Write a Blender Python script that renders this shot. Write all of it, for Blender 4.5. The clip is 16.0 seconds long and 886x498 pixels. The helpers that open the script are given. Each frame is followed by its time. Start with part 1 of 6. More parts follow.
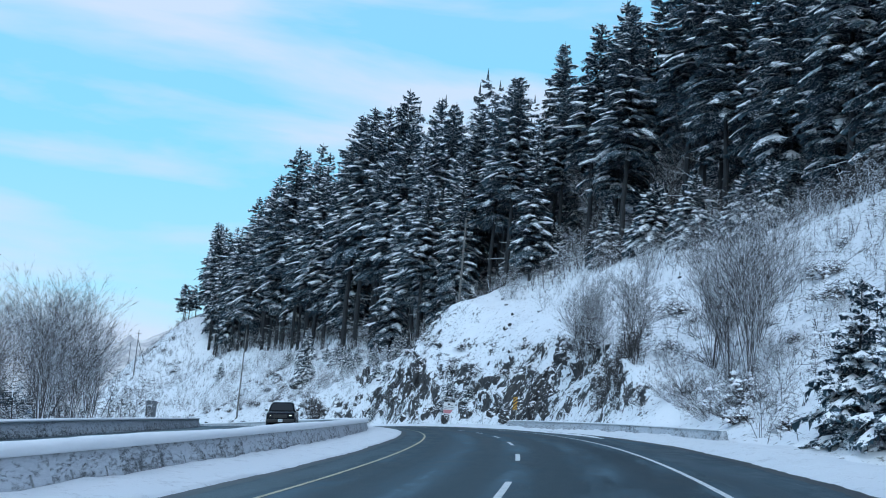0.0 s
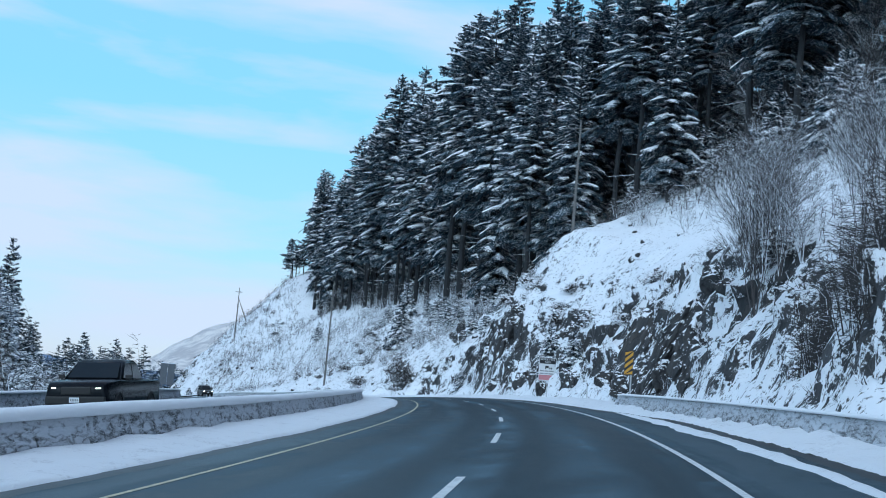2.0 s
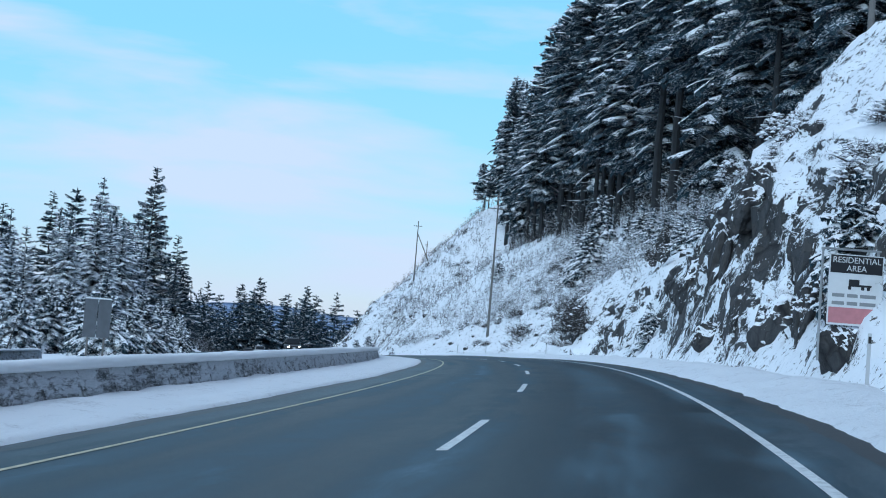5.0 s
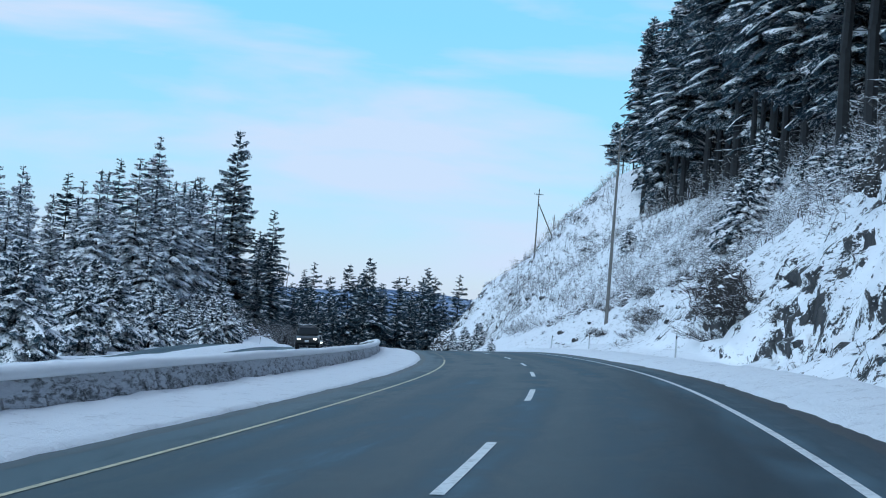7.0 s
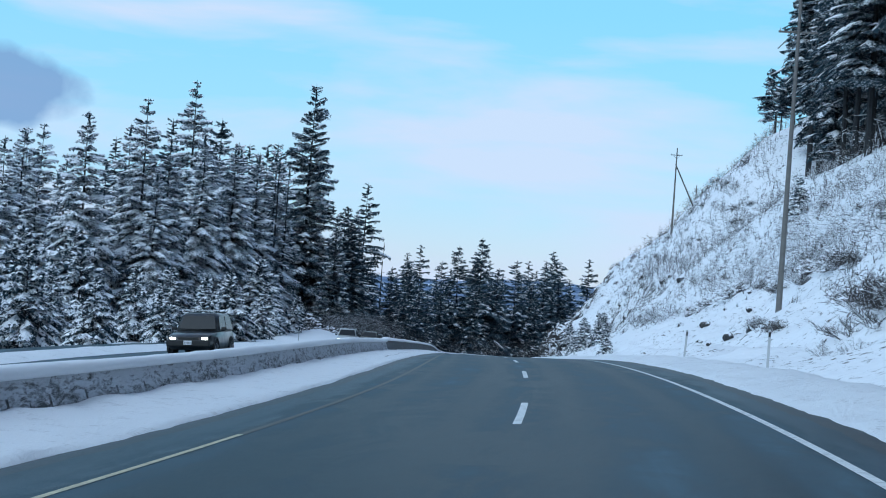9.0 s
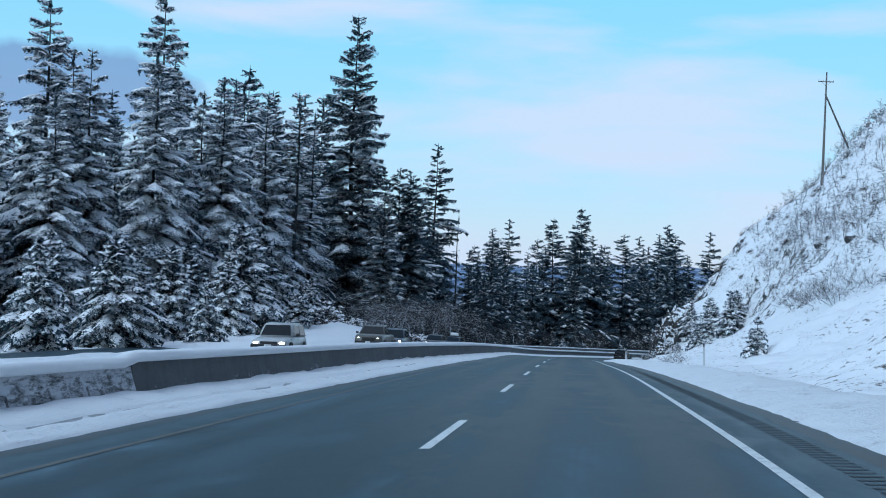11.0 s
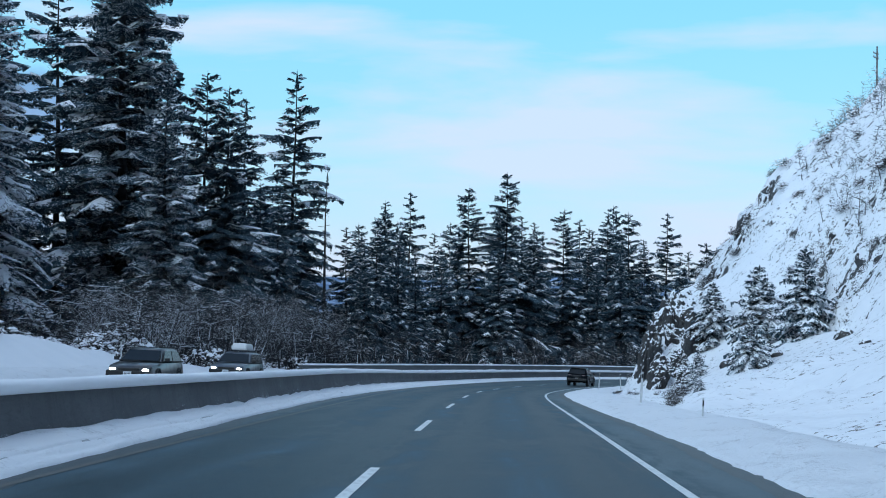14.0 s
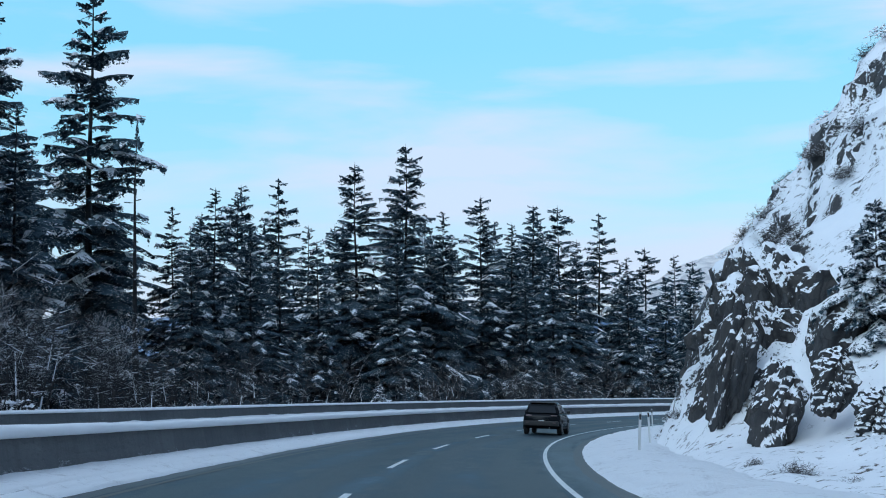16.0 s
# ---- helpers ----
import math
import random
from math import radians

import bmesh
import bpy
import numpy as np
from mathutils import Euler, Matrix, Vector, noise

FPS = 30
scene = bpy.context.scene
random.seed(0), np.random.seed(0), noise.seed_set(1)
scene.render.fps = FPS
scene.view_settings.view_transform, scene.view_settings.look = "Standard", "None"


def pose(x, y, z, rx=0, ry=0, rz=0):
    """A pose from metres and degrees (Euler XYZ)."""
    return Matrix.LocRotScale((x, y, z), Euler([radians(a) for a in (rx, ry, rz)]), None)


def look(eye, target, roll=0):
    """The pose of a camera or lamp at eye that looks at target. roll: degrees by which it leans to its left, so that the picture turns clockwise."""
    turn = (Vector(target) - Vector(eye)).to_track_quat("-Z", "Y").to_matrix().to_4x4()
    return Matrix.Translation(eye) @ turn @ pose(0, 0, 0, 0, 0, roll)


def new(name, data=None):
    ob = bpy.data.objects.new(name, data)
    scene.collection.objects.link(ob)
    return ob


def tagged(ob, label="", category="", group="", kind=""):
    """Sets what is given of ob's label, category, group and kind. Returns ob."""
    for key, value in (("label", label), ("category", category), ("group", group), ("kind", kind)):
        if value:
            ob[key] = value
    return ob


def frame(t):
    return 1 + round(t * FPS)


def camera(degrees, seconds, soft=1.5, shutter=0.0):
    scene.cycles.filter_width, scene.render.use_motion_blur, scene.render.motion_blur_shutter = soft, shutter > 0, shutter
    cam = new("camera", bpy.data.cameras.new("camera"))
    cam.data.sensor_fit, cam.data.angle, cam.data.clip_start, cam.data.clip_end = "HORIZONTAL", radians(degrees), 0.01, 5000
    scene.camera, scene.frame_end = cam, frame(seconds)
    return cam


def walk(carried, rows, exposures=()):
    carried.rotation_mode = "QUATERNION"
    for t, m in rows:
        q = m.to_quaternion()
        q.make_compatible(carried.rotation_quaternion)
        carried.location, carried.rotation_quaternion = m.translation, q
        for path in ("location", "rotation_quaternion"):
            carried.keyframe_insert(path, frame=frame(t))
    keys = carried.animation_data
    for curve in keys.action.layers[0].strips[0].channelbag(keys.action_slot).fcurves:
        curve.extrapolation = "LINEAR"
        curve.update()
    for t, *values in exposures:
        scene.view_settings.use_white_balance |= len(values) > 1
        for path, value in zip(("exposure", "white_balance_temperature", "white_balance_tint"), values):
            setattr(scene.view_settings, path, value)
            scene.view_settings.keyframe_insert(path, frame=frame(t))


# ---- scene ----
cam = camera(40.4, 16.0, soft=1.0)
ROWS = [
    (0.0, 0.000, 0.000, 0.000, -0.610, 7.760, -4.510),
    (0.5, 1.747, 11.943, 0.205, 0.860, 7.440, -4.445),
    (1.0, 3.294, 23.897, 0.365, 2.585, 6.966, -4.407),
    (1.5, 4.318, 35.986, 0.438, 4.499, 6.321, -4.261),
    (2.0, 4.980, 47.981, 0.497, 6.350, 5.575, -4.394),
    (2.5, 5.210, 59.894, 0.505, 8.285, 4.688, -4.337),
    (3.0, 5.193, 71.657, 0.516, 10.185, 3.900, -4.260),
    (3.5, 4.752, 83.304, 0.450, 11.953, 3.390, -4.215),
    (4.0, 3.948, 94.904, 0.260, 13.805, 3.076, -4.189),
    (6.5, -4.469, 150.768, -0.679, 23.051, 1.455, -3.710),
    (7.0, -7.400, 161.957, -1.046, 24.628, 1.292, -3.709),
    (7.5, -10.631, 173.149, -1.429, 26.284, 1.103, -3.609),
    (8.0, -14.199, 184.383, -1.900, 27.968, 0.925, -3.516),
    (8.5, -18.276, 195.698, -2.418, 29.675, 0.723, -3.416),
    (9.0, -22.754, 207.053, -2.914, 31.343, 0.492, -3.338),
    (11.5, -49.907, 262.521, -6.293, 37.796, -0.417, -1.172),
    (12.0, -55.932, 273.098, -7.168, 38.776, -0.606, -0.815),
    (12.5, -62.124, 283.576, -8.132, 39.571, -0.835, -0.234),
    (13.0, -68.509, 294.130, -9.143, 38.161, -1.288, 0.072),
    (13.5, -75.149, 304.687, -10.145, 35.412, -0.822, -0.154),
    (14.0, -81.672, 315.371, -11.172, 33.124, 0.556, -0.412),
    (14.5, -88.184, 326.083, -12.195, 31.483, 1.526, -0.181),
    (15.0, -94.561, 336.798, -13.289, 30.158, 2.199, 0.096),
    (15.5, -100.903, 347.614, -14.390, 29.169, 2.424, 0.516),
    (16.0, -107.130, 358.487, -15.596, 28.268, 2.365, 1.020),
]
import functools

TILT, EYE = 1.0, 1.5
walk(cam, [(t, pose(0, 0, EYE, TILT) @ pose(x, y, z, 90 + pitch, roll, yaw)) for t, x, y, z, yaw, pitch, roll in ROWS],
     exposures=[(0.0, 0.13, 6200, 2.0), (4.0, 0.11, 6180, 2.0), (7.0, 0.08, 6150, 2.0), (11.5, 0.08, 6150, 2.0), (13.5, 0.17, 6150, 2.0), (15.0, 0.12, 6250, 2.0), (16.0, 0.13, 6250, 2.0)])

# ---- world and light ----
SUN_ELEVATION, SUN_TURN = 37.0, 189.0


def build_world():
    world = bpy.data.worlds.new("winter_sky")
    scene.world = world
    world.use_nodes = True
    nt = world.node_tree
    nt.nodes.clear()
    n, ln = nt.nodes.new, nt.links.new
    out, bg = n("ShaderNodeOutputWorld"), n("ShaderNodeBackground")
    sky = n("ShaderNodeTexSky")
    sky.sky_type, sky.sun_disc = "NISHITA", False
    sky.sun_elevation, sky.sun_rotation = radians(SUN_ELEVATION), radians(SUN_TURN)
    sky.air_density, sky.dust_density, sky.ozone_density = 1.0, 0.3, 2.0
    gain = n("ShaderNodeMix")
    gain.data_type, gain.blend_type = "RGBA", "MULTIPLY"
    gain.inputs[0].default_value = 1.0
    ln(sky.outputs[0], gain.inputs[6])
    gain.inputs[7].default_value = (0.13, 0.13, 0.13, 1)
    # height above the horizon
    tc, sep = n("ShaderNodeTexCoord"), n("ShaderNodeSeparateXYZ")
    ln(tc.outputs["Generated"], sep.inputs[0])
    ramp = n("ShaderNodeValToRGB")
    e = ramp.color_ramp.elements
    e[0].position, e[0].color = 0.0, (0.58, 0.66, 0.84, 1)
    e[1].position, e[1].color = 1.0, (0.06, 0.14, 0.34, 1)
    for p, c in ((0.10, (0.38, 0.72, 0.98, 1)), (0.22, (0.28, 0.69, 1.0, 1)), (0.42, (0.30, 0.64, 1.0, 1)), (0.65, (0.14, 0.29, 0.57, 1))):
        el = e.new(p)
        el.color = c
    ln(sep.outputs[2], ramp.inputs[0])
    clear = n("ShaderNodeMix")
    clear.data_type = "RGBA"
    clear.inputs[0].default_value = 0.85
    ln(gain.outputs[2], clear.inputs[6])
    ln(ramp.outputs[0], clear.inputs[7])
    # thin banks of cloud, drawn out along the horizon
    mp = n("ShaderNodeMapping")
    mp.inputs["Scale"].default_value = (2.2, 2.2, 11.0)
    mp.inputs["Location"].default_value = (0.6, 0.3, 0.35)
    ln(tc.outputs["Generated"], mp.inputs[0])
    noi = n("ShaderNodeTexNoise")
    noi.inputs["Scale"].default_value, noi.inputs["Detail"].default_value, noi.inputs["Roughness"].default_value = 1.5, 6.0, 0.5
    noi.inputs["Distortion"].default_value = 0.25
    ln(mp.outputs[0], noi.inputs[0])
    cr = n("ShaderNodeMapRange")
    cr.inputs[1].default_value, cr.inputs[2].default_value, cr.inputs[3].default_value, cr.inputs[4].default_value = 0.43, 0.62, 0.0, 0.9
    ln(noi.outputs[0], cr.inputs[0])
    cloud = n("ShaderNodeMix")
    cloud.data_type = "RGBA"
    ln(cr.outputs[0], cloud.inputs[0])
    ln(clear.outputs[2], cloud.inputs[6])
    cloud.inputs[7].default_value = (0.64, 0.71, 0.91, 1)
    # one slate-grey cloud low over the valley: an oval in bearing and height, with a billowing rim
    az, el = radians(SLATE_AZIMUTH), radians(7.2)

    def along(v):
        k = n("ShaderNodeVectorMath")
        k.operation = "DOT_PRODUCT"
        k.inputs[1].default_value = v
        ln(tc.outputs["Generated"], k.inputs[0])
        return k.outputs["Value"]

    def calc(op, a, b):
        k = n("ShaderNodeMath")
        k.operation = op
        for sock, v in ((k.inputs[0], a), (k.inputs[1], b)):
            if isinstance(v, (int, float)):
                sock.default_value = v
            else:
                ln(v, sock)
        return k.outputs[0]

    across = calc("MULTIPLY", along((-math.cos(az), -math.sin(az), 0)), 1 / math.sin(radians(6.4)))
    height = calc("MULTIPLY", calc("SUBTRACT", sep.outputs[2], math.sin(el)), 1 / math.sin(radians(2.0)))
    oval = calc("ADD", calc("POWER", across, 2.0), calc("POWER", height, 2.0))
    puff = n("ShaderNodeTexNoise")
    puff.inputs["Scale"].default_value, puff.inputs["Detail"].default_value = 16.0, 5.0
    ln(tc.outputs["Generated"], puff.inputs[0])
    rim = calc("SUBTRACT", calc("ADD", oval, calc("MULTIPLY", puff.outputs[0], 1.4)), 0.7)
    sl = n("ShaderNodeMapRange")
    sl.inputs[1].default_value, sl.inputs[2].default_value, sl.inputs[3].default_value, sl.inputs[4].default_value = 0.75, 1.15, 0.9, 0.0
    ln(rim, sl.inputs[0])
    ahead = calc("GREATER_THAN", along((-math.sin(az), math.cos(az), 0)), 0.0)
    sl_out = calc("MULTIPLY", sl.outputs[0], ahead)
    slate = n("ShaderNodeMix")
    slate.data_type = "RGBA"
    ln(sl_out, slate.inputs[0])
    ln(cloud.outputs[2], slate.inputs[6])
    slate.inputs[7].default_value = (0.22, 0.36, 0.62, 1)
    ln(slate.outputs[2], bg.inputs[0])
    bg.inputs[1].default_value = 1.0
    ln(bg.outputs[0], out.inputs[0])


SLATE_AZIMUTH = 54.4
build_world()
sun = new("sun", bpy.data.lights.new("sun", "SUN"))
sun.data.energy, sun.data.angle, sun.data.color = 1.45, radians(55), (0.80, 0.93, 1.08)
sun.matrix_world = look((0, 0, 0), (0.1, 0.65, -0.5))

# ---- materials ----


class Shader:
    """A principled material with a few shorthands for its nodes."""

    def __init__(self, name, rough=0.8, metal=0.0):
        self.mat = bpy.data.materials.new(name)
        self.mat.use_nodes = True
        self.nt = self.mat.node_tree
        self.b = self.nt.nodes["Principled BSDF"]
        self.b.inputs["Roughness"].default_value = rough
        self.b.inputs["Metallic"].default_value = metal

    def node(self, kind):
        return self.nt.nodes.new(kind)

    def link(self, a, b):
        self.nt.links.new(a, b)

    def coords(self, which="Object", scale=(1, 1, 1)):
        tc, mp = self.node("ShaderNodeTexCoord"), self.node("ShaderNodeMapping")
        mp.inputs["Scale"].default_value = scale
        self.link(tc.outputs[which], mp.inputs[0])
        return mp.outputs[0]

    def noise(self, vec, scale, detail=4.0, rough=0.55, distort=0.0):
        k = self.node("ShaderNodeTexNoise")
        k.inputs["Scale"].default_value, k.inputs["Detail"].default_value = scale, detail
        k.inputs["Roughness"].default_value, k.inputs["Distortion"].default_value = rough, distort
        self.link(vec, k.inputs[0])
        return k.outputs[0]

    def ranged(self, val, a, b, c=0.0, d=1.0):
        k = self.node("ShaderNodeMapRange")
        for i, v in enumerate((a, b, c, d)):
            k.inputs[i + 1].default_value = v
        self.link(val, k.inputs[0])
        return k.outputs[0]

    def mix(self, fac, a, b):
        k = self.node("ShaderNodeMix")
        k.data_type = "RGBA"
        for sock, v in ((k.inputs[0], fac), (k.inputs[6], a), (k.inputs[7], b)):
            if isinstance(v, (int, float)):
                sock.default_value = v
            elif isinstance(v, tuple):
                sock.default_value = (*v, 1)
            else:
                self.link(v, sock)
        return k.outputs[2]

    def math(self, op, a, b=0.0):
        k = self.node("ShaderNodeMath")
        k.operation = op
        for sock, v in ((k.inputs[0], a), (k.inputs[1], b)):
            if isinstance(v, (int, float)):
                sock.default_value = v
            else:
                self.link(v, sock)
        return k.outputs[0]

    def up(self):
        g, s = self.node("ShaderNodeNewGeometry"), self.node("ShaderNodeSeparateXYZ")
        self.link(g.outputs["Normal"], s.inputs[0])
        return s.outputs[2]

    def color(self, v):
        if isinstance(v, tuple):
            self.b.inputs["Base Color"].default_value = (*v, 1)
        else:
            self.link(v, self.b.inputs["Base Color"])

    def rough(self, v):
        self.link(v, self.b.inputs["Roughness"])

    def bump(self, val, strength=0.4, dist=0.05):
        k = self.node("ShaderNodeBump")
        k.inputs["Strength"].default_value, k.inputs["Distance"].default_value = strength, dist
        self.link(val, k.inputs["Height"])
        self.link(k.outputs[0], self.b.inputs["Normal"])


def plain(name, rgb, rough=0.6, metal=0.0, vary=0.25, scale=6.0, bump=0.0):
    s = Shader(name, rough, metal)
    f = s.noise(s.coords(), scale)
    dark, light = tuple(c * (1 - vary) for c in rgb), tuple(min(1, c * (1 + vary)) for c in rgb)
    s.color(s.mix(f, dark, light))
    if bump:
        s.bump(s.noise(s.coords(), scale * 8), bump, 0.01)
    return s.mat


def snow_material(name="snow"):
    s = Shader(name, 0.75)
    v = s.coords()
    f = s.noise(v, 0.6, 5)
    g = s.noise(v, 9.0, 4)
    s.color(s.mix(f, (0.80, 0.82, 0.85), (0.90, 0.91, 0.93)))
    s.b.inputs["Specular IOR Level"].default_value = 0.25
    s.bump(s.math("ADD", f, s.math("MULTIPLY", g, 0.25)), 0.5, 0.12)
    return s.mat


def verge_snow_material():
    """Ploughed snow: white with grit thrown up by the plough."""
    s = Shader("ploughed_snow", 0.8)
    v = s.coords()
    f = s.noise(v, 1.6, 6, 0.65)
    g = s.noise(v, 14.0, 5, 0.7)
    grit = s.ranged(s.math("ADD", s.math("MULTIPLY", f, 0.55), s.math("MULTIPLY", g, 0.45)), 0.54, 0.70)
    s.color(s.mix(grit, (0.82, 0.84, 0.87), (0.50, 0.50, 0.52)))
    s.bump(s.math("ADD", f, g), 0.6, 0.1)
    return s.mat


def rock_nodes(s, sharp=1.0, line=0.39):
    """Dark grey and brown rock broken into angular facets, with snow lodged on whatever is not steep."""
    up = s.up()
    v = s.coords()
    warp = s.node("ShaderNodeVectorMath")
    warp.operation = "MULTIPLY_ADD"
    wn = s.node("ShaderNodeTexNoise")
    wn.inputs["Scale"].default_value, wn.inputs["Detail"].default_value = 1.1, 4.0
    s.link(v, wn.inputs[0])
    s.link(wn.outputs["Color"], warp.inputs[0])
    warp.inputs[1].default_value = (0.9, 0.9, 0.9)
    s.link(v, warp.inputs[2])

    def facets(scale, stretch, turn):
        """Angular cells drawn out down the face: a random shade for each, and the distance to its joints."""
        mp = s.node("ShaderNodeMapping")
        mp.inputs["Scale"].default_value, mp.inputs["Rotation"].default_value = stretch, turn
        s.link(warp.outputs[0], mp.inputs[0])
        a, b = s.node("ShaderNodeTexVoronoi"), s.node("ShaderNodeTexVoronoi")
        b.feature = "DISTANCE_TO_EDGE"
        for k in (a, b):
            k.inputs["Scale"].default_value = scale
            s.link(mp.outputs[0], k.inputs["Vector"])
        sep = s.node("ShaderNodeSeparateColor")
        s.link(a.outputs["Color"], sep.inputs[0])
        return sep.outputs[0], sep.outputs[1], b.outputs["Distance"]

    r1, g1, e1 = facets(0.42, (1.0, 1.0, 0.45), (0.35, 0.25, 0.3))
    r2, g2, e2 = facets(1.9, (1.0, 1.0, 0.75), (0.45, 0.2, 0.8))
    n1, n2, n3 = s.noise(v, 0.22, 5, 0.6, 0.4), s.noise(v, 1.6, 6, 0.65), s.noise(v, 6.0, 5, 0.7)
    streak = s.noise(s.coords("Object", (1.6, 1.6, 0.22)), 1.6, 6, 0.7)
    rock = s.mix(s.ranged(streak, 0.36, 0.66), (0.022, 0.026, 0.032), (0.084, 0.083, 0.084))
    rock = s.mix(s.math("MULTIPLY", r1, 0.55), rock, (0.040, 0.041, 0.045))
    rock = s.mix(s.math("MULTIPLY", s.ranged(g2, 0.55, 0.9), 0.5), rock, (0.084, 0.075, 0.067))
    joint = s.math("MINIMUM", s.ranged(e1, 0.0, 0.05), s.ranged(e2, 0.0, 0.035, 0.35, 1.0))
    rock = s.mix(joint, (0.016, 0.016, 0.018), rock)
    # snow: on gentle ground, in the joints of the ledges, and in specks
    parts = s.math("ADD", s.math("MULTIPLY", s.math("SUBTRACT", g1, 0.5), 0.30), s.math("MULTIPLY", s.math("SUBTRACT", r2, 0.5), 0.36))
    parts = s.math("ADD", parts, s.math("ADD", s.math("MULTIPLY", s.math("SUBTRACT", n2, 0.5), 0.75), s.math("MULTIPLY", s.math("SUBTRACT", n3, 0.5), 1.0)))
    parts = s.math("ADD", parts, s.math("MULTIPLY", s.math("SUBTRACT", n1, 0.5), 0.5))
    lay = s.ranged(s.math("ADD", up, parts), line, line + 0.06)
    white = s.mix(n2, (0.80, 0.82, 0.86), (0.90, 0.91, 0.93))
    speck = s.math("MULTIPLY", s.ranged(s.noise(v, 2.6, 6, 0.7), 0.575, 0.62), s.ranged(s.noise(v, 0.16, 3, 0.5), 0.40, 0.54))
    white = s.mix(speck, white, (0.085, 0.072, 0.062))
    s.color(s.mix(lay, rock, white))
    bare = s.math("SUBTRACT", 1.0, lay)
    height = s.math("ADD", s.math("MULTIPLY", s.ranged(e1, 0.0, 0.12), 0.8), s.math("ADD", s.math("MULTIPLY", r2, 0.7), s.math("MULTIPLY", s.noise(v, 9.0, 6, 0.7), 0.55)))
    rough = s.math("MULTIPLY", bare, height)
    soft = s.math("MULTIPLY", s.noise(v, 1.8, 4, 0.55), 0.4)
    s.bump(s.math("ADD", s.math("ADD", rough, soft), s.math("MULTIPLY", lay, 1.2)), 0.7 * sharp, 0.16)


def hill_material():
    s = Shader("snowy_rock_slope", 0.85)
    rock_nodes(s)
    return s.mat


def crag_material(name="crag_rock", line=0.31):
    s = Shader(name, 0.85)
    rock_nodes(s, 1.0, line)
    return s.mat


def asphalt_material():
    """Worn asphalt: dark damp wheel tracks, with a pale film of salt lying in soft streaks between them."""
    s = Shader("asphalt", 0.6)
    fine = s.noise(s.coords("Object"), 45.0, 3, 0.7)
    streak = s.noise(s.coords("UV", (0.05, 1.1, 1)), 1.3, 5, 0.6, 0.5)
    cloud = s.noise(s.coords("UV", (0.13, 0.42, 1)), 1.0, 6, 0.62, 0.9)
    patch = s.noise(s.coords("UV", (0.022, 0.20, 1)), 1.0, 3, 0.5)
    smoke = s.noise(s.coords("UV", (0.30, 0.75, 1)), 1.0, 6, 0.66, 1.2)
    grain = s.noise(s.coords("Object"), 2.6, 6, 0.7)
    sep = s.node("ShaderNodeSeparateXYZ")
    s.link(s.coords("UV"), sep.inputs[0])
    # wheel tracks: two a lane, 1.75 m apart
    wave = s.math("COSINE", s.math("MULTIPLY", s.math("SUBTRACT", sep.outputs[1], 0.95), 3.5904))
    track = s.ranged(s.math("ADD", wave, s.math("MULTIPLY", s.math("SUBTRACT", cloud, 0.5), 3.0)), -0.7, 0.9)
    base = s.mix(fine, (0.0045, 0.014, 0.020), (0.014, 0.029, 0.038))
    base = s.mix(s.ranged(s.noise(s.coords("Object"), 7.0, 4, 0.7), 0.5, 0.7, 0.0, 0.6), base, (0.022, 0.042, 0.053))
    base = s.mix(s.ranged(grain, 0.38, 0.72), base, (0.013, 0.030, 0.040))
    worn = s.math("ADD", s.math("MULTIPLY", streak, 0.26), s.math("ADD", s.math("MULTIPLY", cloud, 0.34), s.math("ADD", s.math("MULTIPLY", smoke, 0.30), s.math("MULTIPLY", patch, 0.22))))
    salt = s.ranged(worn, 0.525, 0.67)
    dusty = s.math("MULTIPLY", salt, s.ranged(track, 0, 1, 1.0, 0.10))
    # dust left down the middle of each lane
    middle = s.ranged(s.math("ABSOLUTE", s.math("SUBTRACT", s.math("ABSOLUTE", sep.outputs[1]), 1.85)), 0.25, 0.85, 1.0, 0.0)
    middle = s.math("MULTIPLY", middle, s.ranged(s.math("ADD", s.math("MULTIPLY", patch, 0.5), s.math("MULTIPLY", smoke, 0.5)), 0.42, 0.60, 0.0, 0.60))
    dusty = s.math("MAXIMUM", dusty, middle)
    # the verges beyond the painted lines stay dry and grey
    verge = s.math("MULTIPLY", s.ranged(s.math("ABSOLUTE", sep.outputs[1]), 3.55, 3.75), s.ranged(cloud, 0.30, 0.65, 0.10, 0.42))
    s.color(s.mix(s.math("MAXIMUM", dusty, verge), base, (0.112, 0.174, 0.213)))
    s.rough(s.ranged(dusty, 0.0, 0.8, 0.44, 0.75))
    s.b.inputs["Specular IOR Level"].default_value = 0.14
    s.bump(s.math("ADD", fine, s.math("MULTIPLY", grain, 0.6)), 0.35, 0.01)
    return s.mat


def line_material(name, rgb, worn):
    s = Shader(name, 0.55)
    v = s.coords("Object")
    wear = s.ranged(s.noise(v, 7.0, 6, 0.7), 0.5 - worn, 0.78)
    s.color(s.mix(wear, rgb, tuple(c * 0.35 for c in rgb)))
    return s.mat


